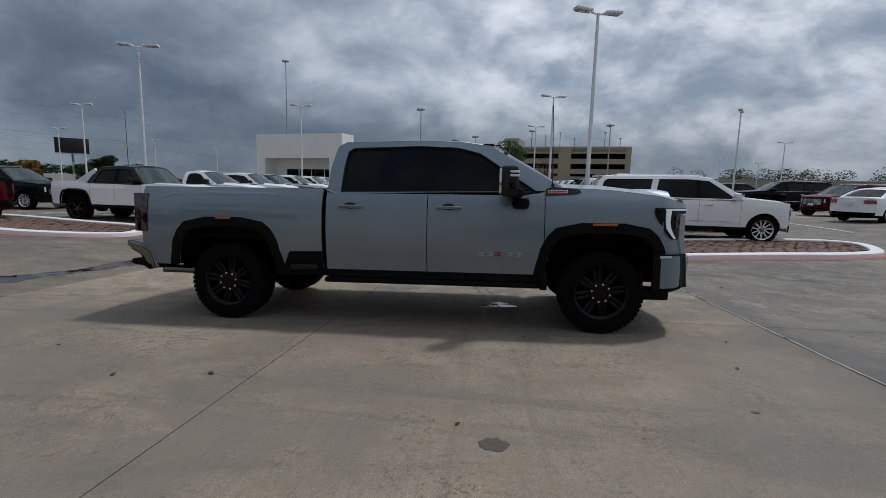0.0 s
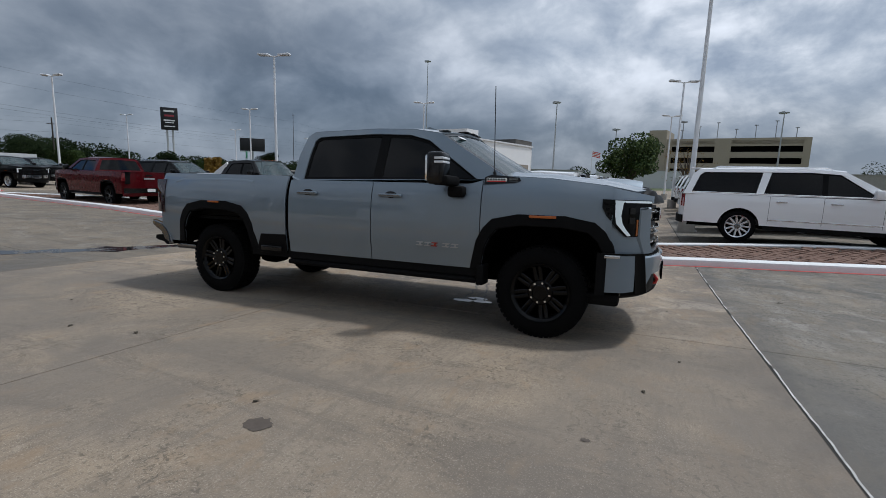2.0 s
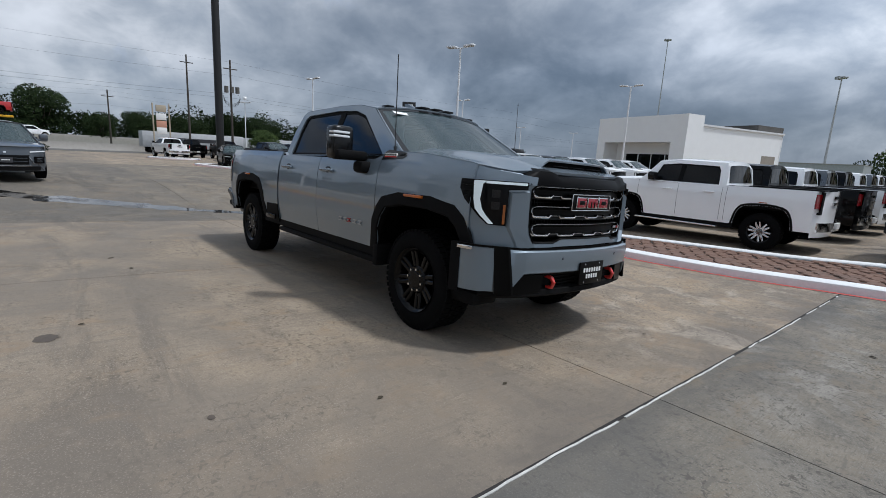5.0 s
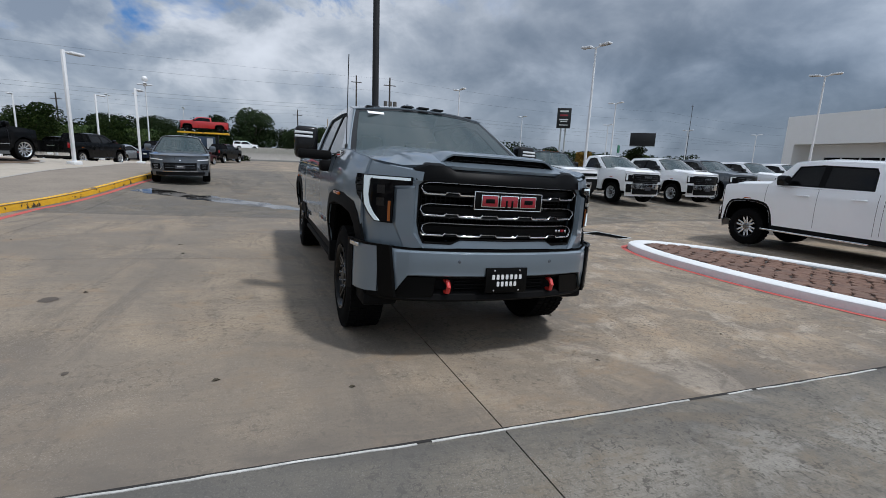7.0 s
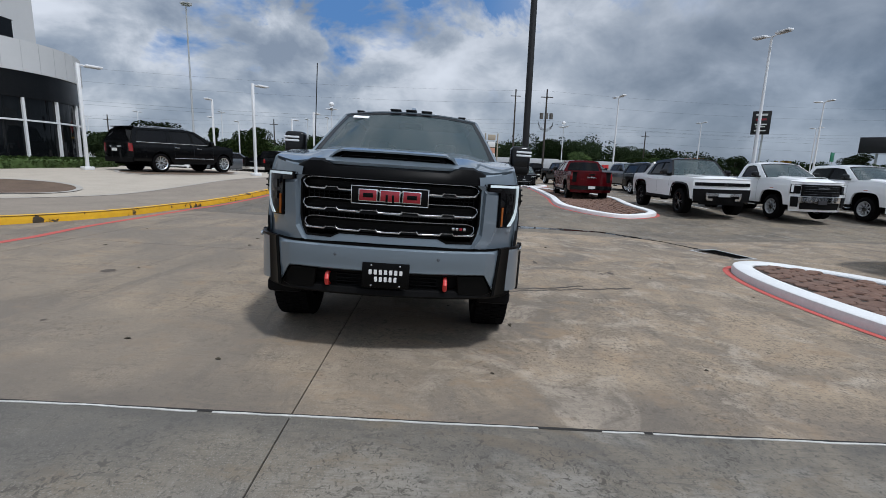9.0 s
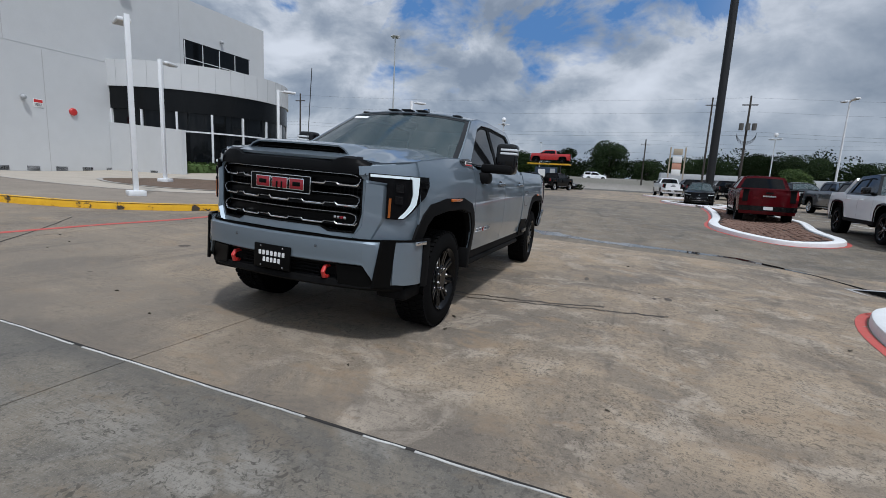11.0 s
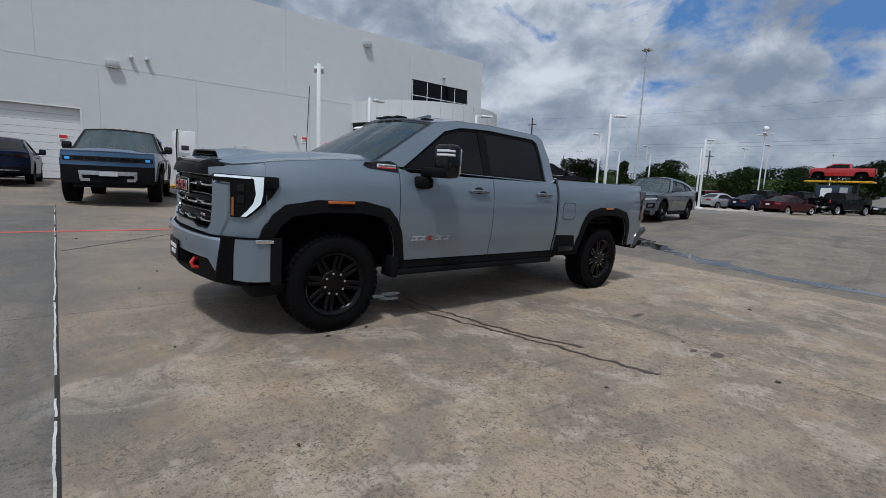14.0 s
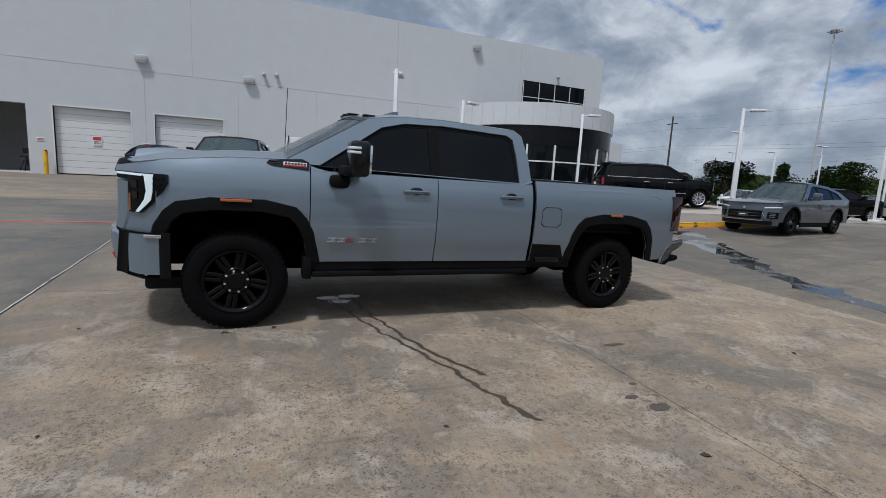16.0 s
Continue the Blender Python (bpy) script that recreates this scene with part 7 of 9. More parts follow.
    part("bumper_step", bm, TRIM, rb2)
    # bed side swage
    bm = bmesh.new()
    pts = [(-2.75, 1.36), (-2.62, 1.395), (-2.2, 1.405), (-1.55, 1.40), (-1.42, 1.38)]
    grid(bm, [[(x, s * (tyf(x, z + dz) + o), z + dz) for x, z in pts] for dz, o in ((0.014, 0.0105), (0.004, 0.016), (-0.02, 0.0105))])
    tp("bed_swage", bm, GREY)
part_b = boxed(-3.26, -3.06, -0.655, 0.655, 0.62, 0.80, 0.03)
tp("rear_bumper", part_b, DARK_CHROME)
bm = bmesh.new()
pipe(bm, [(-2.45, -0.72, 0.50), (-2.75, -0.80, 0.52), (-2.90, -0.84, 0.525)], 0.045, 16, cap=False)
solid(tp("exhaust_tip", bm, DARK_CHROME, "dull metal exhaust tip"), 0.006, 0.0)
# fuel flap on the left
bm = bmesh.new()
q = [(-1.24, 1.02), (-1.24, 1.16), (-1.20, 1.185), (-1.04, 1.185), (-1.0, 1.15), (-1.0, 1.01), (-1.04, 0.985), (-1.20, 0.985)]
plate(bm, [(x, tyf(x, z) + 0.0035, z) for x, z in q], (0, 1, 0), 0.009)
tp("fuel_flap", bm, GREY, "flush fuel flap")
bm = bmesh.new()
plate(bm, [(x + (0.009 if x > -1.12 else -0.009), tyf(x, z) + 0.002, z + (0.009 if z > 1.08 else -0.009)) for x, z in q], (0, 1, 0), 0.0095)
tp("flap_gap", bm, INK)
# roof lamps, fin, antenna, sticker
for y, x, sc in ((-0.56, 0.85, 0.7), (0.56, 0.85, 0.7), (-0.17, 0.93, 1), (0.0, 0.94, 1), (0.17, 0.93, 1)):
    bm = bmesh.new()
    z = 1.938 + 0.055 * (1 - abs(y / 0.70) ** 2.4)
    box(bm, x - 0.07, x + 0.05, y - 0.06 * sc, y + 0.06 * sc, z - 0.004, z + 0.016, 0.009)
    tp("roof_marker", bm, GLOSS, "smoked roof marker lamp")
bm = bmesh.new()
grid(bm, [[(x, y, 2.022 + h) for y in (-w_, w_)] for x, w_, h in ((0.62, 0.018, 0.0), (0.55, 0.022, 0.03), (0.42, 0.024, 0.075), (0.38, 0.02, 0.075), (0.36, 0.02, 0.0))])
for s in (1, -1):
    bm.faces.new([bm.verts.new((x, s * 0.021, 2.022 + h)) for x, h in ((0.62, -0.01), (0.55, 0.03), (0.42, 0.075), (0.38, 0.075), (0.36, -0.01))])
tp("roof_fin", bm, GREY, "grey shark-fin aerial")
bm = bmesh.new()
pipe(bm, [(1.52, -0.90, 1.49), (1.51, -0.90, 1.53)], 0.016, 8)
pipe(bm, [(1.51, -0.90, 1.52), (1.49, -0.90, 2.32)], 0.0045, 6)
tp("mast_aerial", bm, POLE_BLACK)
tp("screen_label", boxed(-0.002, 0.002, -0.085, 0.085, -0.025, 0.025, m=Matrix.Translation((1.035, -0.53, 1.892)) @ Matrix.Rotation(radians(-58), 4, "Y")), STICKER, "white paper label")
# cabin: wheel and screens
bm = bmesh.new()
lathe(bm, [(0.17 + 0.016 * math.cos(a), 0.016 * math.sin(a)) for a in lin(0, 2 * math.pi, 9)], 28)
for v in bm.verts:
    v.co = Matrix.Translation((1.12, 0.42, 1.36)) @ Matrix.Rotation(radians(62), 4, "Y") @ Matrix.Rotation(radians(90), 4, "X") @ v.co
tp("steering_wheel", bm, SEAT)
tp("cabin_mirror", boxed(0.93, 0.97, -0.13, 0.13, 1.80, 1.87, 0.02), TRIM)
tp("cabin_roof_lining", boxed(-0.75, 0.75, -0.64, 0.64, 1.935, 1.945), STEEL_GREY)
# axles and springs seen below
bm = bmesh.new()
for s in (1, -1):
    box(bm, -2.9, 2.6, s * 0.46 - 0.05, s * 0.46 + 0.05, 0.52, 0.68)
    box(bm, -2.65, -1.4, s * 0.60 - 0.035, s * 0.60 + 0.035, 0.46, 0.52)
    pipe(bm, [(2.02, s * 0.55, 0.42), (1.98, s * 0.55, 0.85)], 0.05, 10)
box(bm, 0.2, 1.8, -0.28, 0.28, 0.36, 0.6, 0.06)
box(bm, -0.8, 0.1, -0.45, -0.2, 0.40, 0.58, 0.05)
pipe(bm, [(1.8, 0, 0.5), (-2.0, 0, 0.46)], 0.045, 10)
tp("chassis", bm, DARK)


# ---- the vehicles round it ----


def park(x, y, yaw, z=None):
    return pose(x, y, gz(x, y) if z is None else z, 0, 0, yaw)


suv(WHITE, "white long-wheelbase utility vehicle parked behind the brick island", park(6.9, 9.65, -5), 5.75)
pickup(WHITE, "white mid-size crew-cab pickup with bright wheels behind the island", park(0.15, 9.6, 180), chrome=CHROME, rim="machined", short=True)
off_roader(WHITE, "white electric off-road pickup with a black roof", park(-12.2, 10.25, -2))
w1 = pickup(WHITE, "white single-cab work pickup", park(-11.85, 13.1, 0), rim="work", cap=True)
w2 = pickup(WHITE, "white crew-cab work pickup with a chrome bumper", park(-11.8, 16.4, 0), rim="work")
copy_thing(w2, park(-12.3, 22.7, 0)), copy_thing(w2, park(-12.4, 25.8, 0)), copy_thing(w2, park(-12.7, 28.9, 0))
pickup(STEEL_GREY, "grey-blue crew-cab pickup in the row", park(-12.3, 19.6, 0))
pickup(RED, "dark red mid-size pickup parked on the brown island", park(-18.6, 7.95, 174), chrome=GLOSS, rim="dark")
crossover(STEEL_GREY, "grey small crossover parked at the walk", park(-13.95, -4.25, 6))
suv(BLACK, "black full-size utility vehicle on the pale walk", park(-16.4, -11.7, 154, gz(-16.4, -11.7) + 0.16), 5.35)
off_roader(BLUE, "blue electric off-road pickup facing out from the building", park(2.25, -12.3, 78), lamps=BLUE_LAMP)
crossover(NAVY, "dark blue small crossover seen from behind before the service doors", park(5.2, -18.3, -93))


# ---- the dealership building ----
stucco = rough_mat("white_stucco", (0.565, 0.575, 0.58), 0.9, 22.0, 0.04, 0.35, 0.004)
door_white = rough_mat("white_door_paint", (0.68, 0.68, 0.67), 0.55, 6.0, 0.05)
dark_glass = material("dark_shop_glass", (0.005, 0.006, 0.007), 0.03, 0.0, 0.0, 0.3)
mullion = material("pale_mullion", (0.70, 0.71, 0.72), 0.4)
black_band = material("black_facade_panel", (0.005, 0.0055, 0.006), 0.2, 0.0, 0.0, 0.25)
hedge_green = rough_mat("hedge_leaves", (0.07, 0.115, 0.03), 0.8, 30.0, 0.4, 0.8, 0.03)
WY, BASE, TOP, BANDZ = -21.0, 0.85, 10.02, 5.68
holes = [(2.90, 5.83), (6.80, 9.70), (10.65, 13.6), (14.6, 17.6)]
DOORT = 3.80
bm = bmesh.new()
xs = [-10.15] + [v for h in holes for v in h] + [34.0]
for a, b in zip(xs[0::2], xs[1::2]):
    box(bm, a, b, WY - 0.35, WY, -0.3, DOORT)
box(bm, -10.15, 34.0, WY - 0.35, WY, DOORT, BANDZ)
box(bm, -20.42, 34.0, WY - 0.36, WY - 0.03, BANDZ + 0.03, TOP)
box(bm, -10.15, 34, WY - 0.38, WY - 0.06, BANDZ - 0.01, BANDZ + 0.04)
box(bm, -20.42, -10.1, WY - 0.36, WY - 0.05, -0.3, BANDZ + 0.04)
tagged(finish("wall_north", bm, stucco, smooth=0), "white stucco wall of the dealership with joints", "wall", kind="structure")
bm = bmesh.new()
box(bm, -20.42, -20.07, -60, WY - 0.36, -0.3, TOP)
box(bm, 33.7, 34.0, -60, WY - 0.36, -0.3, TOP)
box(bm, -20.42, 34, -60.3, -60, -0.3, TOP)
tagged(finish("wall_south", bm, stucco, smooth=0), "white stucco side walls", "wall", kind="structure")
bm = bmesh.new()
box(bm, -20.1, 33.7, -60, WY - 0.36, TOP - 0.5, TOP - 0.3)
tagged(finish("roof", bm, asphalt, smooth=0), "flat roof behind the parapet", "roof", kind="structure")
bm = bmesh.new()
box(bm, 9.95, 18.5, -26.5, WY - 0.35, BASE - 0.1, BASE + 0.02)
box(bm, 9.95, 18.5, -26.7, -26.5, BASE, 5.6), box(bm, 9.9, 10.05, -26.5, WY - 0.35, BASE, 5.6), box(bm, 18.4, 18.6, -26.5, WY - 0.35, BASE, 5.6), box(bm, 9.9, 18.6, -26.5, WY - 0.35, 5.5, 5.6)
tagged(finish("service_bay", bm, rough_mat("bay_wall_paint", (0.62, 0.62, 0.61), 0.9, 10.0), smooth=0), "dim service bay behind the open door", "room", kind="structure")
# joints and the shadow line
bm = bmesh.new()
for x in (12.2, 6.2, 2.2, -1.6, -7.3):
    box(bm, x - 0.012, x + 0.012, WY - 0.01, WY + 0.004, BASE - 0.3, BANDZ - 0.06)
for x in (14.2, 4.2, -6.0, -14.0):
    box(bm, x - 0.012, x + 0.012, WY - 0.05, WY - 0.026, BANDZ + 0.06, TOP)
tagged(finish("wall_joints", bm, rough_mat("grey_joint", (0.45, 0.45, 0.45), 0.9, 20.0), smooth=0), "fine vertical joints in the stucco", "joint", kind="structure")
# sectional doors
for i, (a, b) in enumerate(holes[:2] + holes[3:]):
    d = thing("service_door", "white sectional roller door, closed", "door", "service doors", m=pose((a + b) / 2, WY - 0.2, BASE))
    h, w_ = DOORT - BASE, b - a
    for k in range(10):
        part("door_panel", boxed(-w_ / 2, w_ / 2, -0.03, 0.03, h * k / 10 + 0.005, h * (k + 1) / 10 - 0.005, 0.004, 1), door_white, d, smooth=0)
    part("door_seal", boxed(-w_ / 2, w_ / 2, -0.025, -0.02, 0.0, h), DARK, d)
    part("door_handle", boxed(-w_ / 2 + 0.25, -w_ / 2 + 0.45, 0.03, 0.07, 0.72, 0.78, 0.01), STEEL, d)
    part("frame_post", boxed(-w_ / 2 - 0.06, -w_ / 2, -0.02, 0.21, 0, h + 0.06), door_white, d), part("frame_post", boxed(w_ / 2, w_ / 2 + 0.06, -0.02, 0.21, 0, h + 0.06), door_white, d)
    part("frame_head", boxed(-w_ / 2, w_ / 2, -0.02, 0.21, h, h + 0.06), door_white, d)


def wall_sign(x, z, w_, h_, label="white sign with red bar and grey lines"):
    sg = thing("wall_sign", label, "sign", m=pose(x, WY + 0.005, z))
    part("board", boxed(-w_ / 2, w_ / 2, -0.004, 0.012, -h_ / 2, h_ / 2, 0.004), STICKER, sg)
    part("red_bar", boxed(-w_ / 2 + 0.02, w_ / 2 - 0.02, 0.012, 0.015, h_ * 0.08, h_ / 2 - 0.02), RED_PRINT, sg)
    for k in range(3):
        part("print_bar", boxed(-w_ * 0.38, w_ * 0.38, 0.012, 0.015, -h_ * 0.08 - 0.11 * h_ * k, -h_ * 0.03 - 0.11 * h_ * k), INK, sg)
    return sg


wall_sign(8.17, 2.38, 0.34, 0.42).location.y = WY - 0.15
wall_sign(3.5, 2.5, 0.32, 0.40).location.y = WY - 0.15
wall_sign(10.2, 2.3, 0.30, 0.14), wall_sign(6.2, 2.35, 0.30, 0.14)
wall_sign(-7.01, 3.39, 0.36, 0.34)
# wall fittings
bx = thing("switch_box", "grey electrical disconnect box on the white wall", "electrical box", m=pose(-3.6, WY, 1.98))
part("case", boxed(-0.26, 0.26, 0.0, 0.2, 0, 0.82, 0.02), STEEL, bx), part("door_plate", boxed(-0.2, 0.2, 0.2, 0.215, 0.1, 0.7, 0.01), STEEL, bx), part("lever", boxed(0.28, 0.36, 0.08, 0.2, 0.3, 0.7, 0.02), INK, bx)
part("label_plate", boxed(-0.08, 0.1, 0.215, 0.222, 0.42, 0.56), STICKER, bx)
al = thing("alarm_bell", "round red alarm on the wall", "alarm", m=pose(-8.34, WY, 3.21))
bm = bmesh.new()
lathe(bm, [(0.0, 0.09), (0.12, 0.085), (0.16, 0.05), (0.165, 0.0)], 24)
part("shell", bm, HOOK_RED, al)
for x, z, nm in ((-6.44, 3.6, "wall_camera"), (0.99, 6.26, "wall_camera"), (0.39, 6.29, "wall_camera"), (-16.8, 8.4, "wall_camera")):
    k = thing(nm, "small round security camera on the white wall", "camera", "wall cameras", m=pose(x, WY - (0.03 if z > BANDZ else 0), z))
    part("bracket", boxed(-0.06, 0.06, 0, 0.08, -0.06, 0.06, 0.015), STEEL, k)
    bm = bmesh.new()
    bmesh.ops.create_uvsphere(bm, u_segments=16, v_segments=10, radius=0.1, matrix=Matrix.Translation((0, 0.15, -0.04)))
    part("dome", bm, STEEL, k)
for x, z in ((6.28, 6.2), (1.69, 5.82), (-10.86, 9.28)):
    k = thing("wall_light", "box-shaped grey wall light", "light", "wall lights", m=pose(x, WY - 0.03, z))
    part("case", boxed(-0.24, 0.24, 0.0, 0.28, -0.1, 0.18, 0.03), STEEL, k), part("lens", boxed(-0.2, 0.2, 0.02, 0.26, -0.13, -0.1, 0.01), STICKER, k)
# low vents along the foot of the wall
for k in range(9):
    at_foot = pose(-3.4 - 1.08 * k, WY, 0.585) if k < 7 else pose(-9.9, -19.4 + 1.3 * (k - 7), 0.585, 0, 0, -90)
    v = thing("wall_vent", "dark louvred vent at the foot of the wall", "vent", "wall vents", m=at_foot)
    part("recess", boxed(-0.23, 0.23, -0.01, 0.008, 0, 0.19), DARK, v)
    for j in range(4):
        part("slat", boxed(-0.23, 0.23, 0.0, 0.03, 0.02 + 0.045 * j, 0.035 + 0.045 * j), STEEL, v)
# upper windows
win = thing("window_1", "dark strip window of four panes high on the wall", "window", kind="structure", m=pose(-16.67, WY - 0.03, 6.53))
W_, H_ = 4.78, 1.32
part("window_frame", boxed(-W_ / 2 - 0.05, W_ / 2 + 0.05, -0.05, 0.015, -0.05, H_ + 0.05), black_band, win)
for k in range(4):
    a = -W_ / 2 + W_ / 4 * k
    part("pane", boxed(a + 0.03, a + W_ / 4 - 0.03, 0.015, 0.022, 0.42, H_ - 0.02), dark_glass, win)
    part("pane", boxed(a + 0.03, a + W_ / 4 - 0.03, 0.015, 0.022, 0.02, 0.36), dark_glass, win)
for k in range(5):
    part("mullion", boxed(-W_ / 2 + W_ / 4 * k - 0.022, -W_ / 2 + W_ / 4 * k + 0.022, 0.012, 0.035, 0, H_), mullion, win)
part("transom", boxed(-W_ / 2, W_ / 2, 0.012, 0.033, 0.37, 0.41), mullion, win)
# curved showroom: a drum of glass under a white parapet
CX, CY, CR = -15.2, -21.6, 5.2
showroom = thing("showroom", "curved showroom with dark glass, pale mullions and a white parapet", "building", kind="structure", m=pose(CX, CY, 0))


def arc(r, a0, a1, n=40):
    return [(r * math.cos(radians(a)), r * math.sin(radians(a))) for a in lin(a0, a1, n)]


def drum(name, r, z0, z1, mat, thick=0.12, label="", a0=-20, a1=200):
    bm = bmesh.new()
    o, i_ = arc(r, a0, a1), arc(r - thick, a0, a1)
    grid(bm, [[(x, y, z) for x, y in q] for q, z in ((i_, z0), (o, z0), (o, z1), (i_, z1), (i_, z0))])
    return part(name, bm, mat, showroom, label, 30)


drum("parapet", CR + 0.10, 4.65, 5.86, stucco, 0.25, "white curved parapet panels")
drum("black_fascia", CR + 0.02, 3.62, 4.65, black_band, 0.2, "black curved fascia")
drum("glass", CR - 0.06, 0.9, 3.62, dark_glass, 0.05, "dark curved shop glass")
drum("plinth", CR + 0.03, 0.3, 0.92, stucco, 0.2)
bm = bmesh.new()
bm.faces.new([bm.verts.new((x, y, 5.70)) for x, y in arc(CR, -20, 200)])
part("drum_roof", bm, asphalt, showroom, smooth=0)
for a in range(-10, 193, 17):
    m_ = Matrix.Rotation(radians(a), 4, "Z")
    part("mullion", boxed(CR - 0.06, CR + 0.04, -0.045, 0.045, 0.9, 3.62, m=m_), mullion, showroom)
for z in (2.72,):
    drum("transom", CR + 0.02, z - 0.035, z + 0.035, mullion, 0.09)
for a in range(-12, 193, 8):
    m_ = Matrix.Rotation(radians(a), 4, "Z")
    part("parapet_joint", boxed(CR + 0.095, CR + 0.106, -0.008, 0.008, 4.68, 5.84, m=m_), STEEL, showroom)
lw = thing("wing_wall", "low white wing wall before the showroom glass", "wall", kind="structure")
bm = bmesh.new()
plate(bm, [(-10.14, y, z) for y, z in ((-20.98, 0.2), (-20.98, 2.96), (-16.3, 2.66), (-16.3, 0.2))], (1, 0, 0), 0.24)
part("wall", bm, stucco, lw, smooth=0)
far_b = thing("showroom_wing", "white side wing of the showroom with a black band", "building", kind="structure", m=pose(-24, -30, 0))
part("wall", boxed(-3.5, 3, -6, 4, 0, 5.2), stucco, far_b), part("band", boxed(-3.52, 3.02, 3.9, 4.03, 2.6, 3.7), black_band, far_b), part("door_glass", boxed(-3.0, 2.5, 4.0, 4.04, 0.5, 2.5), dark_glass, far_b)
# charger and bollards
ch = thing("vehicle_charger", "white fast charger with a cable and dark screen", "charger", m=pose(-0.05, -15.95, gz(-0.05, -16) + 0.15))
part("cabinet", boxed(-0.34, 0.34, -0.35, 0.35, 0.1, 2.16, 0.03), door_white, ch), part("base", boxed(-0.6, 0.6, -0.45, 0.45, 0, 0.12, 0.02), kerb_yellow, ch)
part("screen", boxed(-0.1, 0.16, 0.35, 0.362, 1.45, 1.62, 0.005), INK, ch), part("socket", boxed(0.0, 0.2, 0.35, 0.42, 0.85, 1.15, 0.02), INK, ch), part("vent_panel", boxed(-0.12, 0.2, 0.35, 0.36, 1.25, 1.36), STEEL, ch)
bm = bmesh.new()
pipe(bm, [(0.28, 0.36, 2.2), (0.34, 0.42, 1.6), (0.33, 0.44, 0.9), (0.26, 0.45, 0.5), (-0.1, 0.46, 0.4), (0.1, 0.42, 0.85)], 0.025)
part("cable", bm, WIRE, ch)
for x, y, mt, lb in ((0.30, -13.75, kerb_yellow, "yellow-painted steel bollard post"), (-0.42, -13.7, STEEL, "plain grey steel bollard by the charger"), (9.98, -20.7, kerb_yellow, "yellow steel bollard by the open bay")):
    b_ = thing("bollard", lb, "bollard", m=pose(x, y, gz(x, y) + (0.14 if y > -20 else 0)))
    bm = bmesh.new()
    lathe(bm, [(0.085, 0), (0.085, 1.0), (0.07, 1.06), (0.0, 1.08)], 16)
    for v in bm.verts:
        v.co = Vector((v.co.x, v.co.z, v.co.y))
    part("post", bm, mt, b_)
st = thing("work_stool", "black swivel stool in the service bay", "stool", m=pose(11.2, -22.4, BASE + 0.02))
bm = bmesh.new()
pipe(bm, [(0, 0, 0.2), (0, 0, 0.6)], 0.03)
for k in range(4):
    a = math.pi / 2 * k
    pipe(bm, [(0.1 * math.cos(a), 0.1 * math.sin(a), 0.5), (0.28 * math.cos(a), 0.28 * math.sin(a), 0.0)], 0.018)
part("base", bm, INK, st), part("seat", boxed(-0.2, 0.2, -0.2, 0.2, 0.6, 0.68, 0.04), SEAT, st), part("backrest", boxed(-0.2, 0.2, -0.22, -0.18, 0.82, 1.05, 0.03), SEAT, st)
# hedge along the glass
hd_ = bmesh.new()
grid(hd_, [[(CX + (CR + o) * math.cos(radians(a)), CY + (CR + o) * math.sin(radians(a)), z) for a in range(45, 201, 5)] for o, z in ((0.62, 0.2), (0.60, 1.1), (0.70, 1.18), (1.1, 1.18), (1.2, 1.1), (1.18, 0.2))])
rnd = random.Random(3)
for k in range(15000):
    a = radians(rnd.uniform(45, 200))
    rr = CR + 0.9 + rnd.uniform(-0.35, 0.35)
    c = Vector((CX + rr * math.cos(a), CY + rr * math.sin(a), 0.40 + rnd.uniform(0, 0.85)))
    s_ = rnd.uniform(0.03, 0.07)
    u = Vector((rnd.gauss(0, 1), rnd.gauss(0, 1), rnd.gauss(0, 1))).normalized()
    v_ = u.orthogonal().normalized() * s_
    u *= s_ * 1.4
    hd_.faces.new([hd_.verts.new(c + q) for q in (u, v_, -u, -v_)])
tagged(finish("hedge", hd_, hedge_green, smooth=0, recalc=False), "clipped green hedge along the showroom glass", "hedge", kind="stuff")


# ---- lamps, poles, trees and everything beyond ----


def lamp_post(x, y, yaw=0, h=7.6, heads=2, label="tall white double-headed lot light on a concrete foot"):
    V = thing("street_lamp", label, "street lamp", "lot lights", m=pose(x, y, gz(x, y), 0, 0, yaw))
    bm = bmesh.new()
    pipe(bm, [(0, 0, 0.5), (0, 0, h)], 0.085, 10, r1=0.05)
    part("pole", bm, POLE_WHITE, V)
    bm = bmesh.new()
    pipe(bm, [(0, 0, -0.05), (0, 0, 0.55)], 0.26, 16)
    part("foot", bm, kerb_plain, V)
    for k in range(heads):
        s = (1, -1)[k] if heads == 2 else 1
        bm = bmesh.new()
        pipe(bm, [(0, 0, h - 0.05), (s * 0.3, 0, h + 0.02)], 0.035, 8)
        part("arm", bm, POLE_WHITE, V)
        bm = bmesh.new()
        box(bm, -0.33, 0.33, -0.17, 0.17, -0.045, 0.055, 0.04, m=Matrix.Translation((s * 0.58, 0, h + 0.06)) @ Matrix.Rotation(radians(-4 * s), 4, "Y"))
        hd = part("lamp_head", bm, POLE_WHITE, V)
        part("lens", boxed(-0.26, 0.26, -0.13, 0.13, -0.052, -0.045, m=Matrix.Translation((s * 0.58, 0, h + 0.055))), STEEL, hd)
    return V


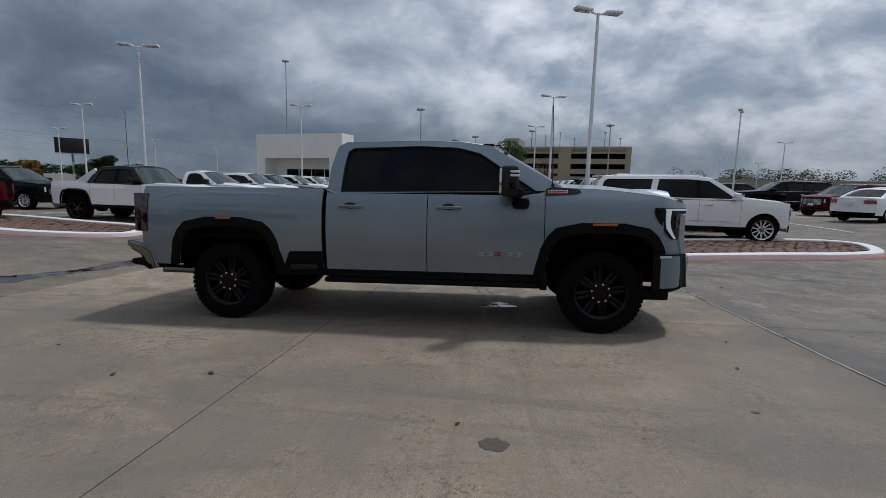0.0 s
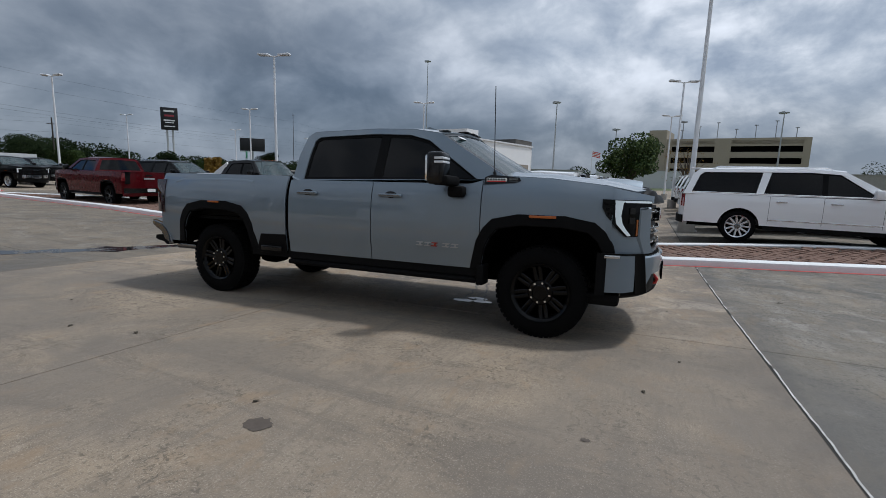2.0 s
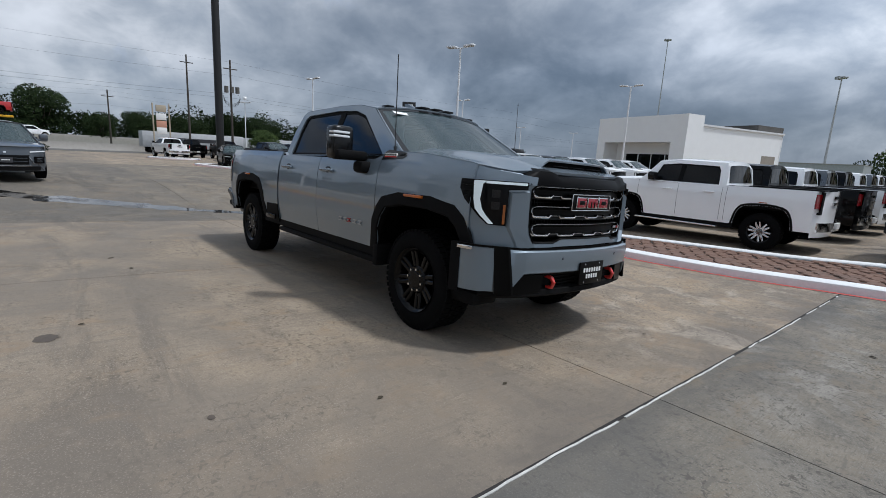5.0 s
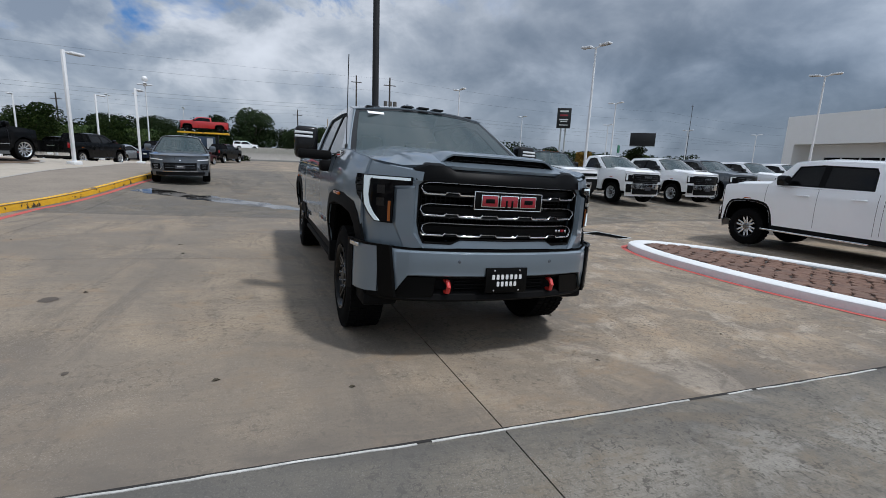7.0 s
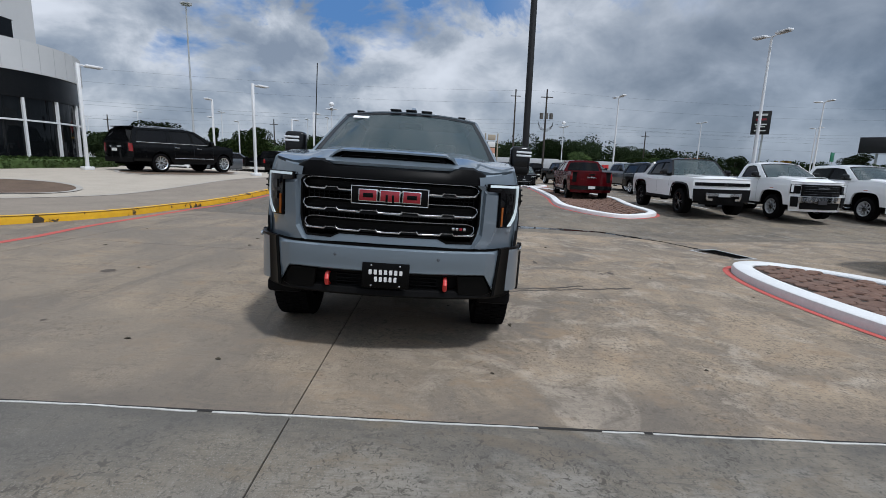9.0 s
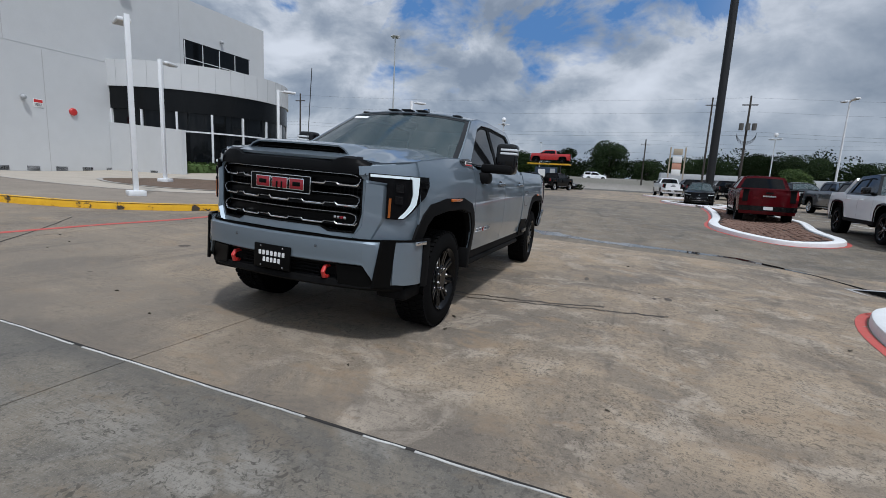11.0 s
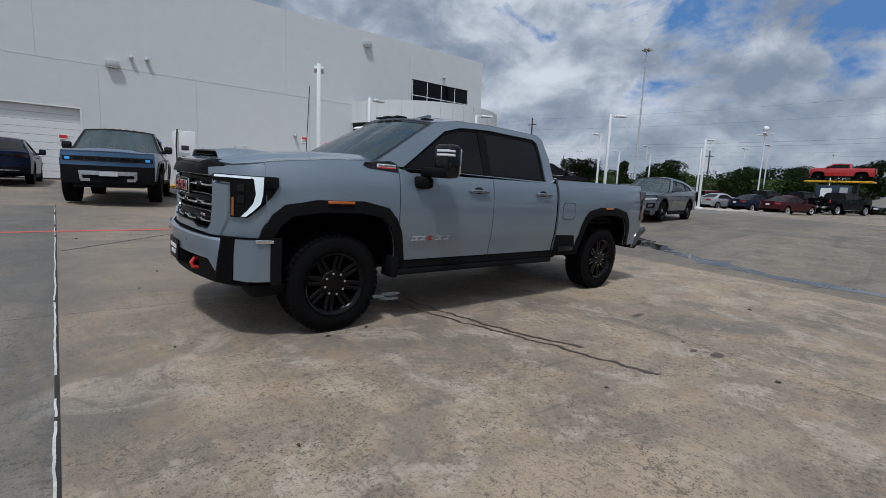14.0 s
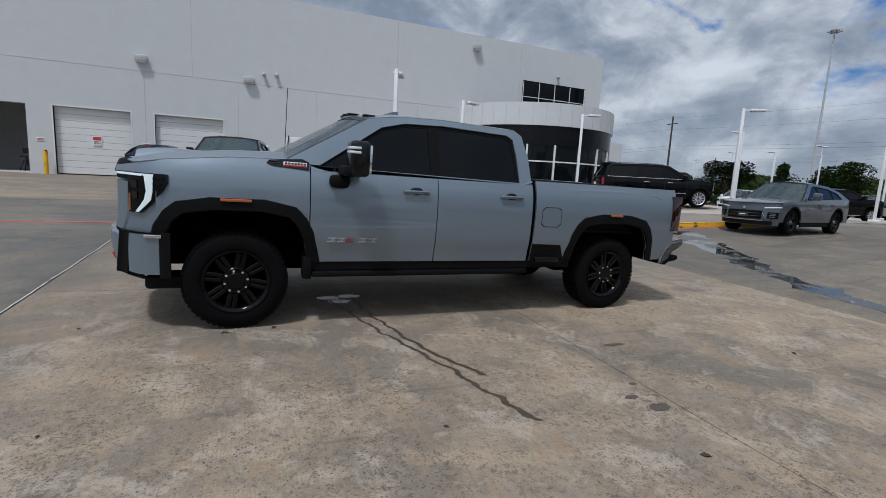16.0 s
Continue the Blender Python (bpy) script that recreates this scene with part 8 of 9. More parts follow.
lp = lamp_post(4.2, 12.1, 20, 7.7)
for x, y, a, k in ((-42.3, 18.6, 10, 1.12), (-42.7, 39.9, 10, 1.16), (-70.4, 42.9, 10, 1.2), (18.3, 31.4, 60, 0.9), (-17.5, 37.0, 15, 1.1)):
    copy_thing(lp, pose(x, y, gz(x, y), 0, 0, a) @ Matrix.Scale(k, 4))
for x, y, a in ((4.5, 27.9, 20), (4.6, 44.1, 20), (-16.3, 15.6, 15), (-57, 51, 10), (-55.5, 66.7, 10), (-54, 81.5, 10), (38.5, 62, 0), (45, 95, 0), (60, 110, 0),
                (-66, -16, 0), (-62.3, -30, 0), (-66, -44, 0), (-78, -60, 0), (-84, -13, 0), (-70, -20, 0)):
    copy_thing(lp, pose(x, y, gz(x, y), 0, 0, a))
quad = lamp_post(-69.7, 20.5, 40, 7.9, label="white lot light with four heads and a camera dome on top")
bm = bmesh.new()
for a in (0, 90, 180, 270):
    box(bm, 0.1, 0.75, -0.16, 0.16, 7.86, 7.96, 0.03, m=Matrix.Rotation(radians(a), 4, "Z"))
bmesh.ops.create_uvsphere(bm, u_segments=12, v_segments=8, radius=0.3, matrix=Matrix.Translation((0, 0, 8.5)))
part("lamp_cluster", bm, POLE_WHITE, quad)
copy_thing(quad, pose(-51.6, -12.2, gz(-51.6, -12.2), 0, 0, 10) @ Matrix.Scale(0.95, 4))


def arm_lamp(x, y, yaw, h, label="white walk light with one arm", z=None):
    V = thing("walk_lamp", label, "street lamp", "walk lights", m=pose(x, y, gz(x, y) + WALK_H if z is None else z, 0, 0, yaw))
    bm = bmesh.new()
    box(bm, -0.055, 0.055, -0.055, 0.055, 0.1, h, 0.008)
    part("post", bm, POLE_WHITE, V)
    part("base_plate", boxed(-0.19, 0.19, -0.19, 0.19, -0.02, 0.12, 0.02), POLE_WHITE, V)
    bm = bmesh.new()
    box(bm, 0.05, 0.28, -0.03, 0.03, h - 0.08, h - 0.03)
    part("arm", bm, POLE_WHITE, V)
    bm = bmesh.new()
    box(bm, 0.25, 0.86, -0.15, 0.15, h - 0.10, h - 0.01, 0.03)
    hd = part("lamp_head", bm, POLE_WHITE, V)
    part("lens", boxed(0.3, 0.8, -0.12, 0.12, h - 0.107, h - 0.10), STEEL, hd)
    return V


al_ = arm_lamp(-2.3, -8.82, -115, 4.2)
for x, y, a, h in ((-6.65, -13.3, -160, 4.28), (-13.4, -13.9, 150, 4.15), (-17.5, -8.6, 150, 4.4), (-28.6, -8.5, 170, 4.5), (-26, -14.5, 0, 4.6), (-41, -13.8, 150, 5.2), (-38, -20, 0, 4.9), (-46, -21, 0, 5.2)):
    arm_lamp(x, y, a, h)


def mast(x, y, h, z=0.0):
    V = thing("high_mast", "very tall thin steel light mast", "light mast", "high masts", m=pose(x, y, z))
    bm = bmesh.new()
    pipe(bm, [(0, 0, -0.5), (0, 0, h)], 0.32, 10, r1=0.14)
    part("shaft", bm, STEEL, V)
    for k in range(6):
        part("lamp", boxed(0.3, 1.3, -0.3, 0.3, h - 0.3, h + 0.1, 0.1, m=Matrix.Rotation(math.pi / 3 * k, 4, "Z")), STEEL, V)


mast(-119.8, -62.9, 39.0), mast(-85.7, 181.4, 49.4), mast(-25, 150, 26), mast(40, 170, 24), mast(14, 190, 24), mast(-8, 175, 20)
# black sign pole and the utility line
bm = bmesh.new()
pipe(bm, [(0, 0, -0.3), (0, 0, 30)], 0.34, 16, r1=0.30)
sp = thing("sign_pole", "huge black painted steel sign pole", "pole", m=pose(-42.0, 9.4, 0.0))
part("shaft", bm, POLE_BLACK, sp)
part("base_plate", boxed(-0.55, 0.55, -0.55, 0.55, 0, 0.08), POLE_BLACK, sp)
LINE = [(-64.0, 117), (-58.7, 65), (-53.7, 13.9), (-48.5, -40), (-43.5, -92)]
for i, (x, y) in enumerate(LINE + [(-64.7, 11.8), (-84, 40), (-84, 5), (-84, -30), (-86, -62)]):
    V = thing("utility_pole", "weathered wooden utility pole" + (" with transformers" if i == 2 else " carrying wires"), "utility pole", "utility poles", m=pose(-154, 177, 0) if i == 1 else pose(x, y, 0))
    h = 29.0 if i == 1 else 12.6 if i == 5 else 11.0 if i < 6 else 8.8
    bm = bmesh.new()
    pipe(bm, [(0, 0, -0.4), (0, 0, h)], 0.15, 9, r1=0.09)
    part("pole", bm, WOOD_POLE, V)
    part("crossarm", boxed(-0.05, 0.05, -0.75, 0.75, h - 1.0, h - 0.9), WOOD_POLE, V)
    if i == 2:
        for k in (-1, 0, 1):
            bm = bmesh.new()
            pipe(bm, [(0.38, 0.6 * k, h - 3.6), (0.38, 0.6 * k, h - 2.9)], 0.22, 12)
            part("transformer", bm, asphalt, V)
        bm = bmesh.new()
        for k in range(4):
            pipe(bm, [(0.3, 0.9 * math.cos(t), h - 3.9 + 0.9 * math.sin(t) - 0.1 * k) for t in lin(math.pi, 2 * math.pi, 9)], 0.018, 5)
        part("drop_wires", bm, WIRE, V)
for nm, pts, hs in (("overhead_wires", LINE, ((10.8, 0), (9.3, 0.5), (7.3, 0), (6.9, 0))), ("overhead_wires", [(-84, 130), (-84, 40), (-84, 5), (-84, -30), (-86, -62), (-88, -120)], ((8.7, 0), (8.0, 0.9), (6.6, 0)))):
    wires = thing(nm, "slack black overhead wires", "cables")
    for h, o in hs:
        bm = bmesh.new()
        for a, b in zip(pts, pts[1:]):
            seg = [(a[0] + (b[0] - a[0]) * t + o, a[1] + (b[1] - a[1]) * t, h - 0.55 * 4 * t * (1 - t)) for t in lin(0, 1, 13)]
            pipe(bm, seg, 0.007 if h > 8.5 else 0.009, 4, cap=False)
        part("wire", bm, WIRE, wires, smooth=0)

# trees
leaf_green = material("broad_leaves", (0.06, 0.09, 0.025), 0.7)
n = Nodes(leaf_green)
r_ = n.t.nodes.new("ShaderNodeNewGeometry").outputs["Random Per Island"]
n.set(Base_Color=n.ramp(r_, (0.0, (0.014, 0.028, 0.008)), (0.5, (0.034, 0.060, 0.016)), (1.0, (0.08, 0.110, 0.032))))
leaf_dark = material("dark_leaves", (0.03, 0.05, 0.02), 0.75)
n = Nodes(leaf_dark)
r_ = n.t.nodes.new("ShaderNodeNewGeometry").outputs["Random Per Island"]
n.set(Base_Color=n.ramp(r_, (0.0, (0.008, 0.016, 0.006)), (0.6, (0.018, 0.032, 0.010)), (1.0, (0.036, 0.052, 0.018))))
leaf_gold = material("turning_leaves", (0.2, 0.12, 0.02), 0.75)
n = Nodes(leaf_gold)
r_ = n.t.nodes.new("ShaderNodeNewGeometry").outputs["Random Per Island"]
n.set(Base_Color=n.ramp(r_, (0.0, (0.10, 0.06, 0.015)), (1.0, (0.26, 0.16, 0.03))))
for m_ in (leaf_green, leaf_dark, leaf_gold):
    m_.node_tree.nodes["Principled BSDF"].inputs["Specular IOR Level"].default_value = 0.12
bark = rough_mat("grey_bark", (0.085, 0.07, 0.058), 0.95, 12.0, 0.3, 0.7, 0.02)


def leaves(bm, c, rad, k, size, rnd):
    for _ in range(k):
        while True:
            p_ = Vector((rnd.uniform(-1, 1), rnd.uniform(-1, 1), rnd.uniform(-1, 1)))
            if p_.length < 1:
                break
        p_ = p_.normalized() * p_.length ** 0.45
        q = c + Vector((p_.x * rad.x, p_.y * rad.y, p_.z * rad.z))
        u = Vector((rnd.gauss(0, 1), rnd.gauss(0, 1), rnd.gauss(0, 1))).normalized()
        v = u.orthogonal().normalized()
        s_ = size * rnd.uniform(0.6, 1.4)
        bm.faces.new([bm.verts.new(q + a) for a in (u * s_, v * s_ * 0.55, -u * s_, -v * s_ * 0.55)])


def tree(x, y, h, w, seed, mat=leaf_green, z=0.0, trunk=0.28, label="broad green tree with an uneven crown", clumps=16, per=150, size=0.2, m=None):
    rnd = random.Random(seed)
    V = thing("tree", label, "tree", "trees round the lot", m=pose(x, y, z))
    bm, cr = bmesh.new(), bmesh.new()
    th = h * trunk
    pipe(bm, [(0, 0, -0.3), (0.05, 0.02, th * 0.6), (0.0, 0.05, th), (0.1, 0, h * 0.75)], 0.035 * h, 8, r1=0.01 * h)
    for k in range(clumps):
        a = rnd.uniform(0, 2 * math.pi)
        rr = w / 2 * math.sqrt(rnd.uniform(0.05, 1)) * 0.8
        zz = th + (h - th) * rnd.uniform(0.12, 0.92)
        rr *= 1.0 - 0.55 * max(0, (zz - th) / (h - th) - 0.45)
        c = Vector((rr * math.cos(a), rr * math.sin(a), zz))
        pipe(bm, [(0.02, 0.03, th * rnd.uniform(0.75, 1.0)), (c.x * 0.45, c.y * 0.45, th + (zz - th) * 0.55), tuple(c)], 0.012 * h, 5, r1=0.003 * h)
        s_ = rnd.uniform(0.16, 0.27)
        leaves(cr, c, Vector((w * s_, w * s_, h * s_ * 0.62)), per, size, rnd)
    part("trunk", bm, bark, V)
    tagged(finish("crown", cr, mat, V, 0, recalc=False), kind="stuff")
    return V


tree(1.2, 56.0, 6.6, 7.0, 1, clumps=30, per=260, size=0.17, label="round green tree between the car rows")
tree(7.6, 61, 6.3, 6.0, 2, mat=leaf_gold, per=14, clumps=30, size=0.09, label="nearly bare tree with a few last leaves")
t1 = tree(-46.5, -30, 5.0, 5.0, 3, clumps=26, per=330, size=0.12, mat=leaf_dark)
t2 = tree(-50, -21.5, 5.0, 5.2, 4, clumps=26, per=330, size=0.12)
t3 = tree(-89.3, -9.6, 6.9, 6.2, 5, clumps=26, per=330, mat=leaf_dark, size=0.15, trunk=0.15)
t4 = tree(-43.6, -22.6, 4.6, 1.4, 6, clumps=14, per=110, trunk=0.1, label="narrow upright dark green tree")
t5 = tree(-67, -19.5, 4.6, 5.6, 7, clumps=26, per=330, size=0.13, trunk=0.2)
t6 = tree(-58.5, 48, 3.2, 2.6, 8, mat=leaf_gold, clumps=14, per=120, label="small tree turning golden")
rnd = random.Random(21)
for src, spots in ((t1, ((-44, -34.5), (-60, -25.8), (-36.5, -40), (-62, -36))), (t2, ((-61, -24), (-47.5, -27.6), (-54, -33), (-70, 23.4), (-75.5, 37.8))), (t3, ((-53, 53.5), (-73.5, 51.5), (-78, 45))), (t5, ((-78, -14.3), (-77, -24), (-66, 31), (-70, 57), (-64, 64)))):
    for x, y in spots:
        k = rnd.uniform(0.9, 1.12) * (0.55 if src is t3 else 0.78)
        copy_thing(src, pose(x, y, 0, 0, 0, rnd.uniform(0, 360)) @ Matrix.Scale(k, 4))
for x, y in ((-63, -31), (-66, -13), (-69, -8.2), (-62, -28), (-58, -37), (-66, -24), (-68, -16), (-57, -31), (-52, -38)):
    k = rnd.uniform(0.72, 0.98)
    copy_thing(rnd.choice((t1, t5)), pose(x, y, -0.9, 0, 0, rnd.uniform(0, 360)) @ Matrix.Diagonal((k * 1.15, k * 1.15, k, 1)))
t7 = tree(-90, 24, 6.8, 7.4, 17, clumps=36, per=620, mat=leaf_dark, size=0.11, trunk=0.25, label="broad dark tree beyond the road")
for src, x, y, k in ((t3, -135, -2.6, 1.75), (t3, -128, 7.5, 1.05), (t7, -88, 16.5, 0.88), (t7, -92, 30.5, 1.05), (t7, -89, 39.5, 0.9), (t7, -131, 16, 1.2), (t7, -98, -19, 1.0), (t7, -93, -26, 0.95)):
    copy_thing(src, pose(x, y, -0.3, 0, 0, 50 * k) @ Matrix.Scale(k, 4))
# the far line of woods
woods = bmesh.new()
for k in range(150):
    if k < 88:
        x, y = -146 + rnd.uniform(-10, 8), -200 + 4.3 * k + rnd.uniform(-3, 3)
        hh = rnd.uniform(10.0, 12.4) if -8 < y < 62 and abs(y - 7) > 7 else rnd.uniform(7.0, 9.6) if -60 < y < 85 else rnd.uniform(5.0, 8.4) if y < 85 else rnd.uniform(4.6, 7)
    else:
        x, y = -90 + 5.2 * (k - 88), 185 + rnd.uniform(-15, 15)
        hh = rnd.uniform(4, 6.5) if x < 70 else rnd.uniform(8, 11.5)
    for j in range(9 if -60 < y < 100 else 6):
        leaves(woods, Vector((x + rnd.uniform(-4, 4), y + rnd.uniform(-4, 4), hh * rnd.uniform(0.25, 0.8))), Vector((3.2, 3.2, hh * 0.28)), 130, 0.33, rnd)
tagged(finish("woods", woods, leaf_dark, smooth=0, recalc=False), "distant line of dark woods", "woods", kind="stuff")

# white showroom building across the lot
# a brighter white than the stucco of the dealership
bright_white = rough_mat("bright_white_stucco", (0.84, 0.85, 0.85), 0.85, 14.0, 0.03, 0.3, 0.003)
nb = thing("sales_building", "low white flat-roofed building with a recessed glazed porch", "building", m=pose(-32.1, 56.0, 0, 0, 0, -13.5) @ Matrix.Diagonal((1.21, 1.0, 1.05, 1)))
bm = bmesh.new()
box(bm, 0, 11.2, 0.0, 2.4, 4.4, 7.4), box(bm, 0, 1.1, 0, 2.4, -0.2, 4.4), box(bm, 9.6, 11.2, 0, 2.4, -0.2, 4.4), box(bm, 0, 11.2, 2.4, 2.8, -0.2, 7.4)
part("porch_wall", bm, bright_white, nb, smooth=0)
part("side_wall", boxed(10.6, 11.0, 2.8, 19.5, -0.2, 6.3), bright_white, nb, smooth=0)
part("eave", boxed(10.5, 11.15, 2.8, 19.6, 6.3, 6.5), mullion, nb), part("rear_block", boxed(2, 10.9, 14, 19.6, 6.3, 7.2), asphalt, nb)
part("main_roof", boxed(0, 10.7, 2.6, 19.5, 6.2, 6.3), asphalt, nb), part("back_wall", boxed(0, 11, 19.3, 19.6, -0.2, 6.3), bright_white, nb), part("west_wall", boxed(0, 0.3, 2.8, 19.3, -0.2, 6.3), bright_white, nb)
wg = part("window", boxed(2.6, 9.4, 2.30, 2.4, 0.4, 3.1), dark_glass, nb)
for k in range(5):
    part("mullion", boxed(2.6 + 1.7 * k - 0.05, 2.6 + 1.7 * k + 0.05, 2.27, 2.31, 0.4, 3.1), mullion, wg)
part("side_door", boxed(11.0, 11.03, 15.5, 18.5, 0, 3.6), rough_mat("tan_shutter", (0.30, 0.27, 0.23), 0.8, 8.0), nb)
# parking garage
tan = rough_mat("tan_precast", (0.40, 0.345, 0.265), 0.9, 1.5, 0.06)
ga = thing("parking_garage", "tan precast parking garage with open decks", "parking garage", m=pose(8.4, 181.5, -0.5, 0, 0, -11) @ Matrix.Scale(1.30, 4))
part("stair_tower", boxed(-4.3, 0.2, -0.4, 12, 0, 15.9), tan, ga)
for k in range(5):
    z = 2.9 * k
    part("deck_band", boxed(0.2, 31.5, 0, 0.5, z - 0.1 + (0.0), z + 1.35), tan, ga)
part("pier", boxed(11.8, 15.4, -0.12, 0.5, 0, 13.4), tan, ga), part("pier", boxed(30.2, 31.7, -0.1, 0.5, 0, 13.4), tan, ga), part("pier", boxed(0.2, 1.6, -0.1, 0.5, 0, 13.4), tan, ga)
part("top_rail", boxed(0.2, 31.6, 0, 0.5, 12.0, 13.5), tan, ga)
# one near-black block paints the shade inside the open decks
part("dark_deck", boxed(0.5, 31.3, 0.6, 40, 0, 12.2), DARK, ga), part("end_wall", boxed(31.2, 31.6, 0.5, 40, 0, 13.4), tan, ga)
for k in range(7):
    bm = bmesh.new()
    x = 3 + 4.3 * k
    pipe(bm, [(x, 6, 12), (x, 6, 16.3 + (k % 3) * 0.9)], 0.1, 6)
    box(bm, x - 0.4, x + 0.4, 5.8, 6.2, 16.2 + (k % 3) * 0.9, 16.4 + (k % 3) * 0.9)
    part("deck_lamp", bm, STEEL, ga)
# long low sheds and walls beyond
for x, y, a, w_, d_, h_, lb, mt in ((2, 150, 0, 26, 12, 5.2, "long pale warehouse beyond the lot", stucco), (60, 118, -12, 90, 0.4, 4.7, "pale boundary wall beyond the lot", kerb_plain), (-86, -42, 25, 0.5, 60, 3.4, "pale low shop row beyond the trees", stucco), (-30, 140, 0, 30, 10, 4.6, "grey low shed in the distance", STEEL)):
    V = thing("distant_building", lb, "building", m=pose(x, y, -0.2, 0, 0, a))
    part("wall", boxed(-w_ / 2, w_ / 2, -d_ / 2, d_ / 2, 0, h_), mt, V), part("coping", boxed(-w_ / 2 - 0.1, w_ / 2 + 0.1, -d_ / 2 - 0.1, d_ / 2 + 0.1, h_, h_ + 0.2), kerb_plain, V)
# road barrier and verge to the west
bm = bmesh.new()
grid(bm, [[(-73 + dx, y, z) for y in lin(-150, 120, 28)] for dx, z in ((0.35, 0), (0.15, 0.4), (0.1, 0.95), (-0.1, 0.95), (-0.15, 0.4), (-0.35, 0))])
tagged(finish("road_barrier", bm, kerb_plain), "long grey concrete road barrier", "barrier", kind="structure")
bm = bmesh.new()
grid(bm, [[(x, y, 0.03) for y in lin(-150, 120, 10)] for x in (-72.6, -62.5)])
tagged(finish("service_road", bm, asphalt), "grey service road beside the lot", "road", kind="structure")

bm = bmesh.new()
box(bm, -127, -103, -190, 150, -0.3, 1.35)
box(bm, -103.3, -103, -190, 150, 1.35, 1.75), box(bm, -127, -126.7, -190, 150, 1.35, 2.1)
tagged(finish("highway", bm, kerb_plain), "raised pale concrete highway with low parapets", "road", kind="structure")

# signs
sg = thing("pylon_sign", "black pylon sign with pale bars on two posts", "sign", m=pose(-106.6, 77.2, 0, 0, 0, -38) @ Matrix.Diagonal((2, 1.9, 2.28, 1)))
part("board", boxed(-0.22, 0.22, -0.98, 0.98, 4.75, 7.1, 0.03), POLE_BLACK, sg)
for y in (-0.32, 0.32):
    bm = bmesh.new()
    pipe(bm, [(0, y, -0.2), (0, y, 4.8)], 0.12, 10)
    part("post", bm, STEEL, sg)
for s in (1, -1):
    for z, w_, h_ in ((6.72, 0.6, 0.2), (6.25, 0.55, 0.2), (5.75, 0.62, 0.14), (5.52, 0.5, 0.1), (5.12, 0.6, 0.1)):
        part("text_bar", boxed(s * 0.225 - 0.005, s * 0.225 + 0.005, -w_, w_, z - h_ / 2, z + h_ / 2), PLATE_WHITE if z != 6.25 else EMBLEM_RED, sg)
bb = thing("billboard", "dark billboard on a single steel post", "billboard", m=pose(-153, 150.1, 0.8, 0, 0, -44) @ Matrix.Diagonal((1, 0.80, 1.03, 1)))
part("panel", boxed(-0.5, 0.5, -6.2, 6.2, 8.7, 13.9, 0.05), POLE_BLACK, bb), part("catwalk", boxed(-1.2, 1.2, -6.3, 6.3, 8.4, 8.55), STEEL, bb)
bm = bmesh.new()
pipe(bm, [(0, 0, -0.3), (0, 0, 8.7)], 0.5, 12)
part("post", bm, STEEL, bb)
tw = thing("sign_tower", "tan shopping sign tower with pink and white panels", "sign", m=pose(-64, 8.5, 0, 0, 0, 2))
for y in (-0.9, 0.9):
    bm = bmesh.new()
    pipe(bm, [(0, y, -0.2), (0, y, 6.2)], 0.09, 8)
    part("post", bm, tan, tw)
for z, mt in ((5.6, tan), (4.6, PLATE_WHITE), (3.7, rough_mat("salmon_panel", (0.5, 0.26, 0.18), 0.7, 3.0)), (2.9, PLATE_WHITE)):
    part("panel", boxed(-0.12, 0.12, -0.55, 0.55, z - 0.40, z + 0.40, 0.02), mt, tw)
gs = thing("road_sign", "green road sign on two posts", "road sign", m=pose(-62, 58, 0, 0, 0, 40))
part("board", boxed(-0.05, 0.05, -1.1, 1.1, 3.6, 4.9, 0.02), rough_mat("sign_green", (0.01, 0.14, 0.07), 0.5, 3.0), gs)
part("post", boxed(-0.12, -0.06, -0.8, -0.7, 0, 3.8), STEEL, gs), part("post", boxed(-0.12, -0.06, 0.7, 0.8, 0, 3.8), STEEL, gs)
fl = thing("flagpole", "small striped flag on a distant pole", "flag", m=pose(-9, 110, 0))
bm = bmesh.new()
pipe(bm, [(0, 0, 0), (0, 0, 8.5)], 0.06, 6)
part("pole", bm, POLE_WHITE, fl)
for k in range(7):
    bm = bmesh.new()
    grid(bm, [[(0.05 + 0.22 * i, 0.12 * math.sin(i), z - 0.05 * i) for i in range(9)] for z in (7.2 + 0.17 * k, 7.37 + 0.17 * k)])
    solid(part("stripe", bm, RED_PRINT if k % 2 == 0 else STICKER, fl), 0.02)
# semi-trailers
for x, y, a, lb in ((-70.5, 13.5, 92, "white box trailer with dark lettering bars"), (-79, 28, 90, "tan and white box trailer with red marks")):
    V = thing("box_trailer", lb, "trailer", "parked trailers", m=pose(x, y, 0, 0, 0, a) @ Matrix.Diagonal((1, 1, 0.72, 1)))
    part("box", boxed(-6.5, 6.5, -1.25, 1.25, 1.1, 4.0, 0.04), STEEL, V)
    part("letter_bar", boxed(-3.2, 3.2, 1.25, 1.27, 2.3, 3.0) if y < 20 else boxed(-4, -1, 1.25, 1.27, 2.3, 3.1), INK, V), part("letter_bar", boxed(-3.2, 3.2, -1.27, -1.25, 2.3, 3.0) if y < 20 else boxed(2, 3.2, -1.27, -1.25, 2.2, 3.2), INK if y < 20 else RED_PRINT, V)
    part("underframe", boxed(-6, 6, -0.6, 0.6, 0.8, 1.1), DARK, V)
    for wx in (-5.4, -4.2, 4.4):
        for s in (1, -1):
            bm = bmesh.new()
            lathe(bm, [(0.0, s * 1.2), (0.3, s * 1.2), (0.5, s * 1.15), (0.5, s * 0.85), (0.0, s * 0.85)], 20)
            for v in bm.verts:
                v.co += Vector((wx, 0, 0.5))
            part("wheel", bm, RUBBER, V)
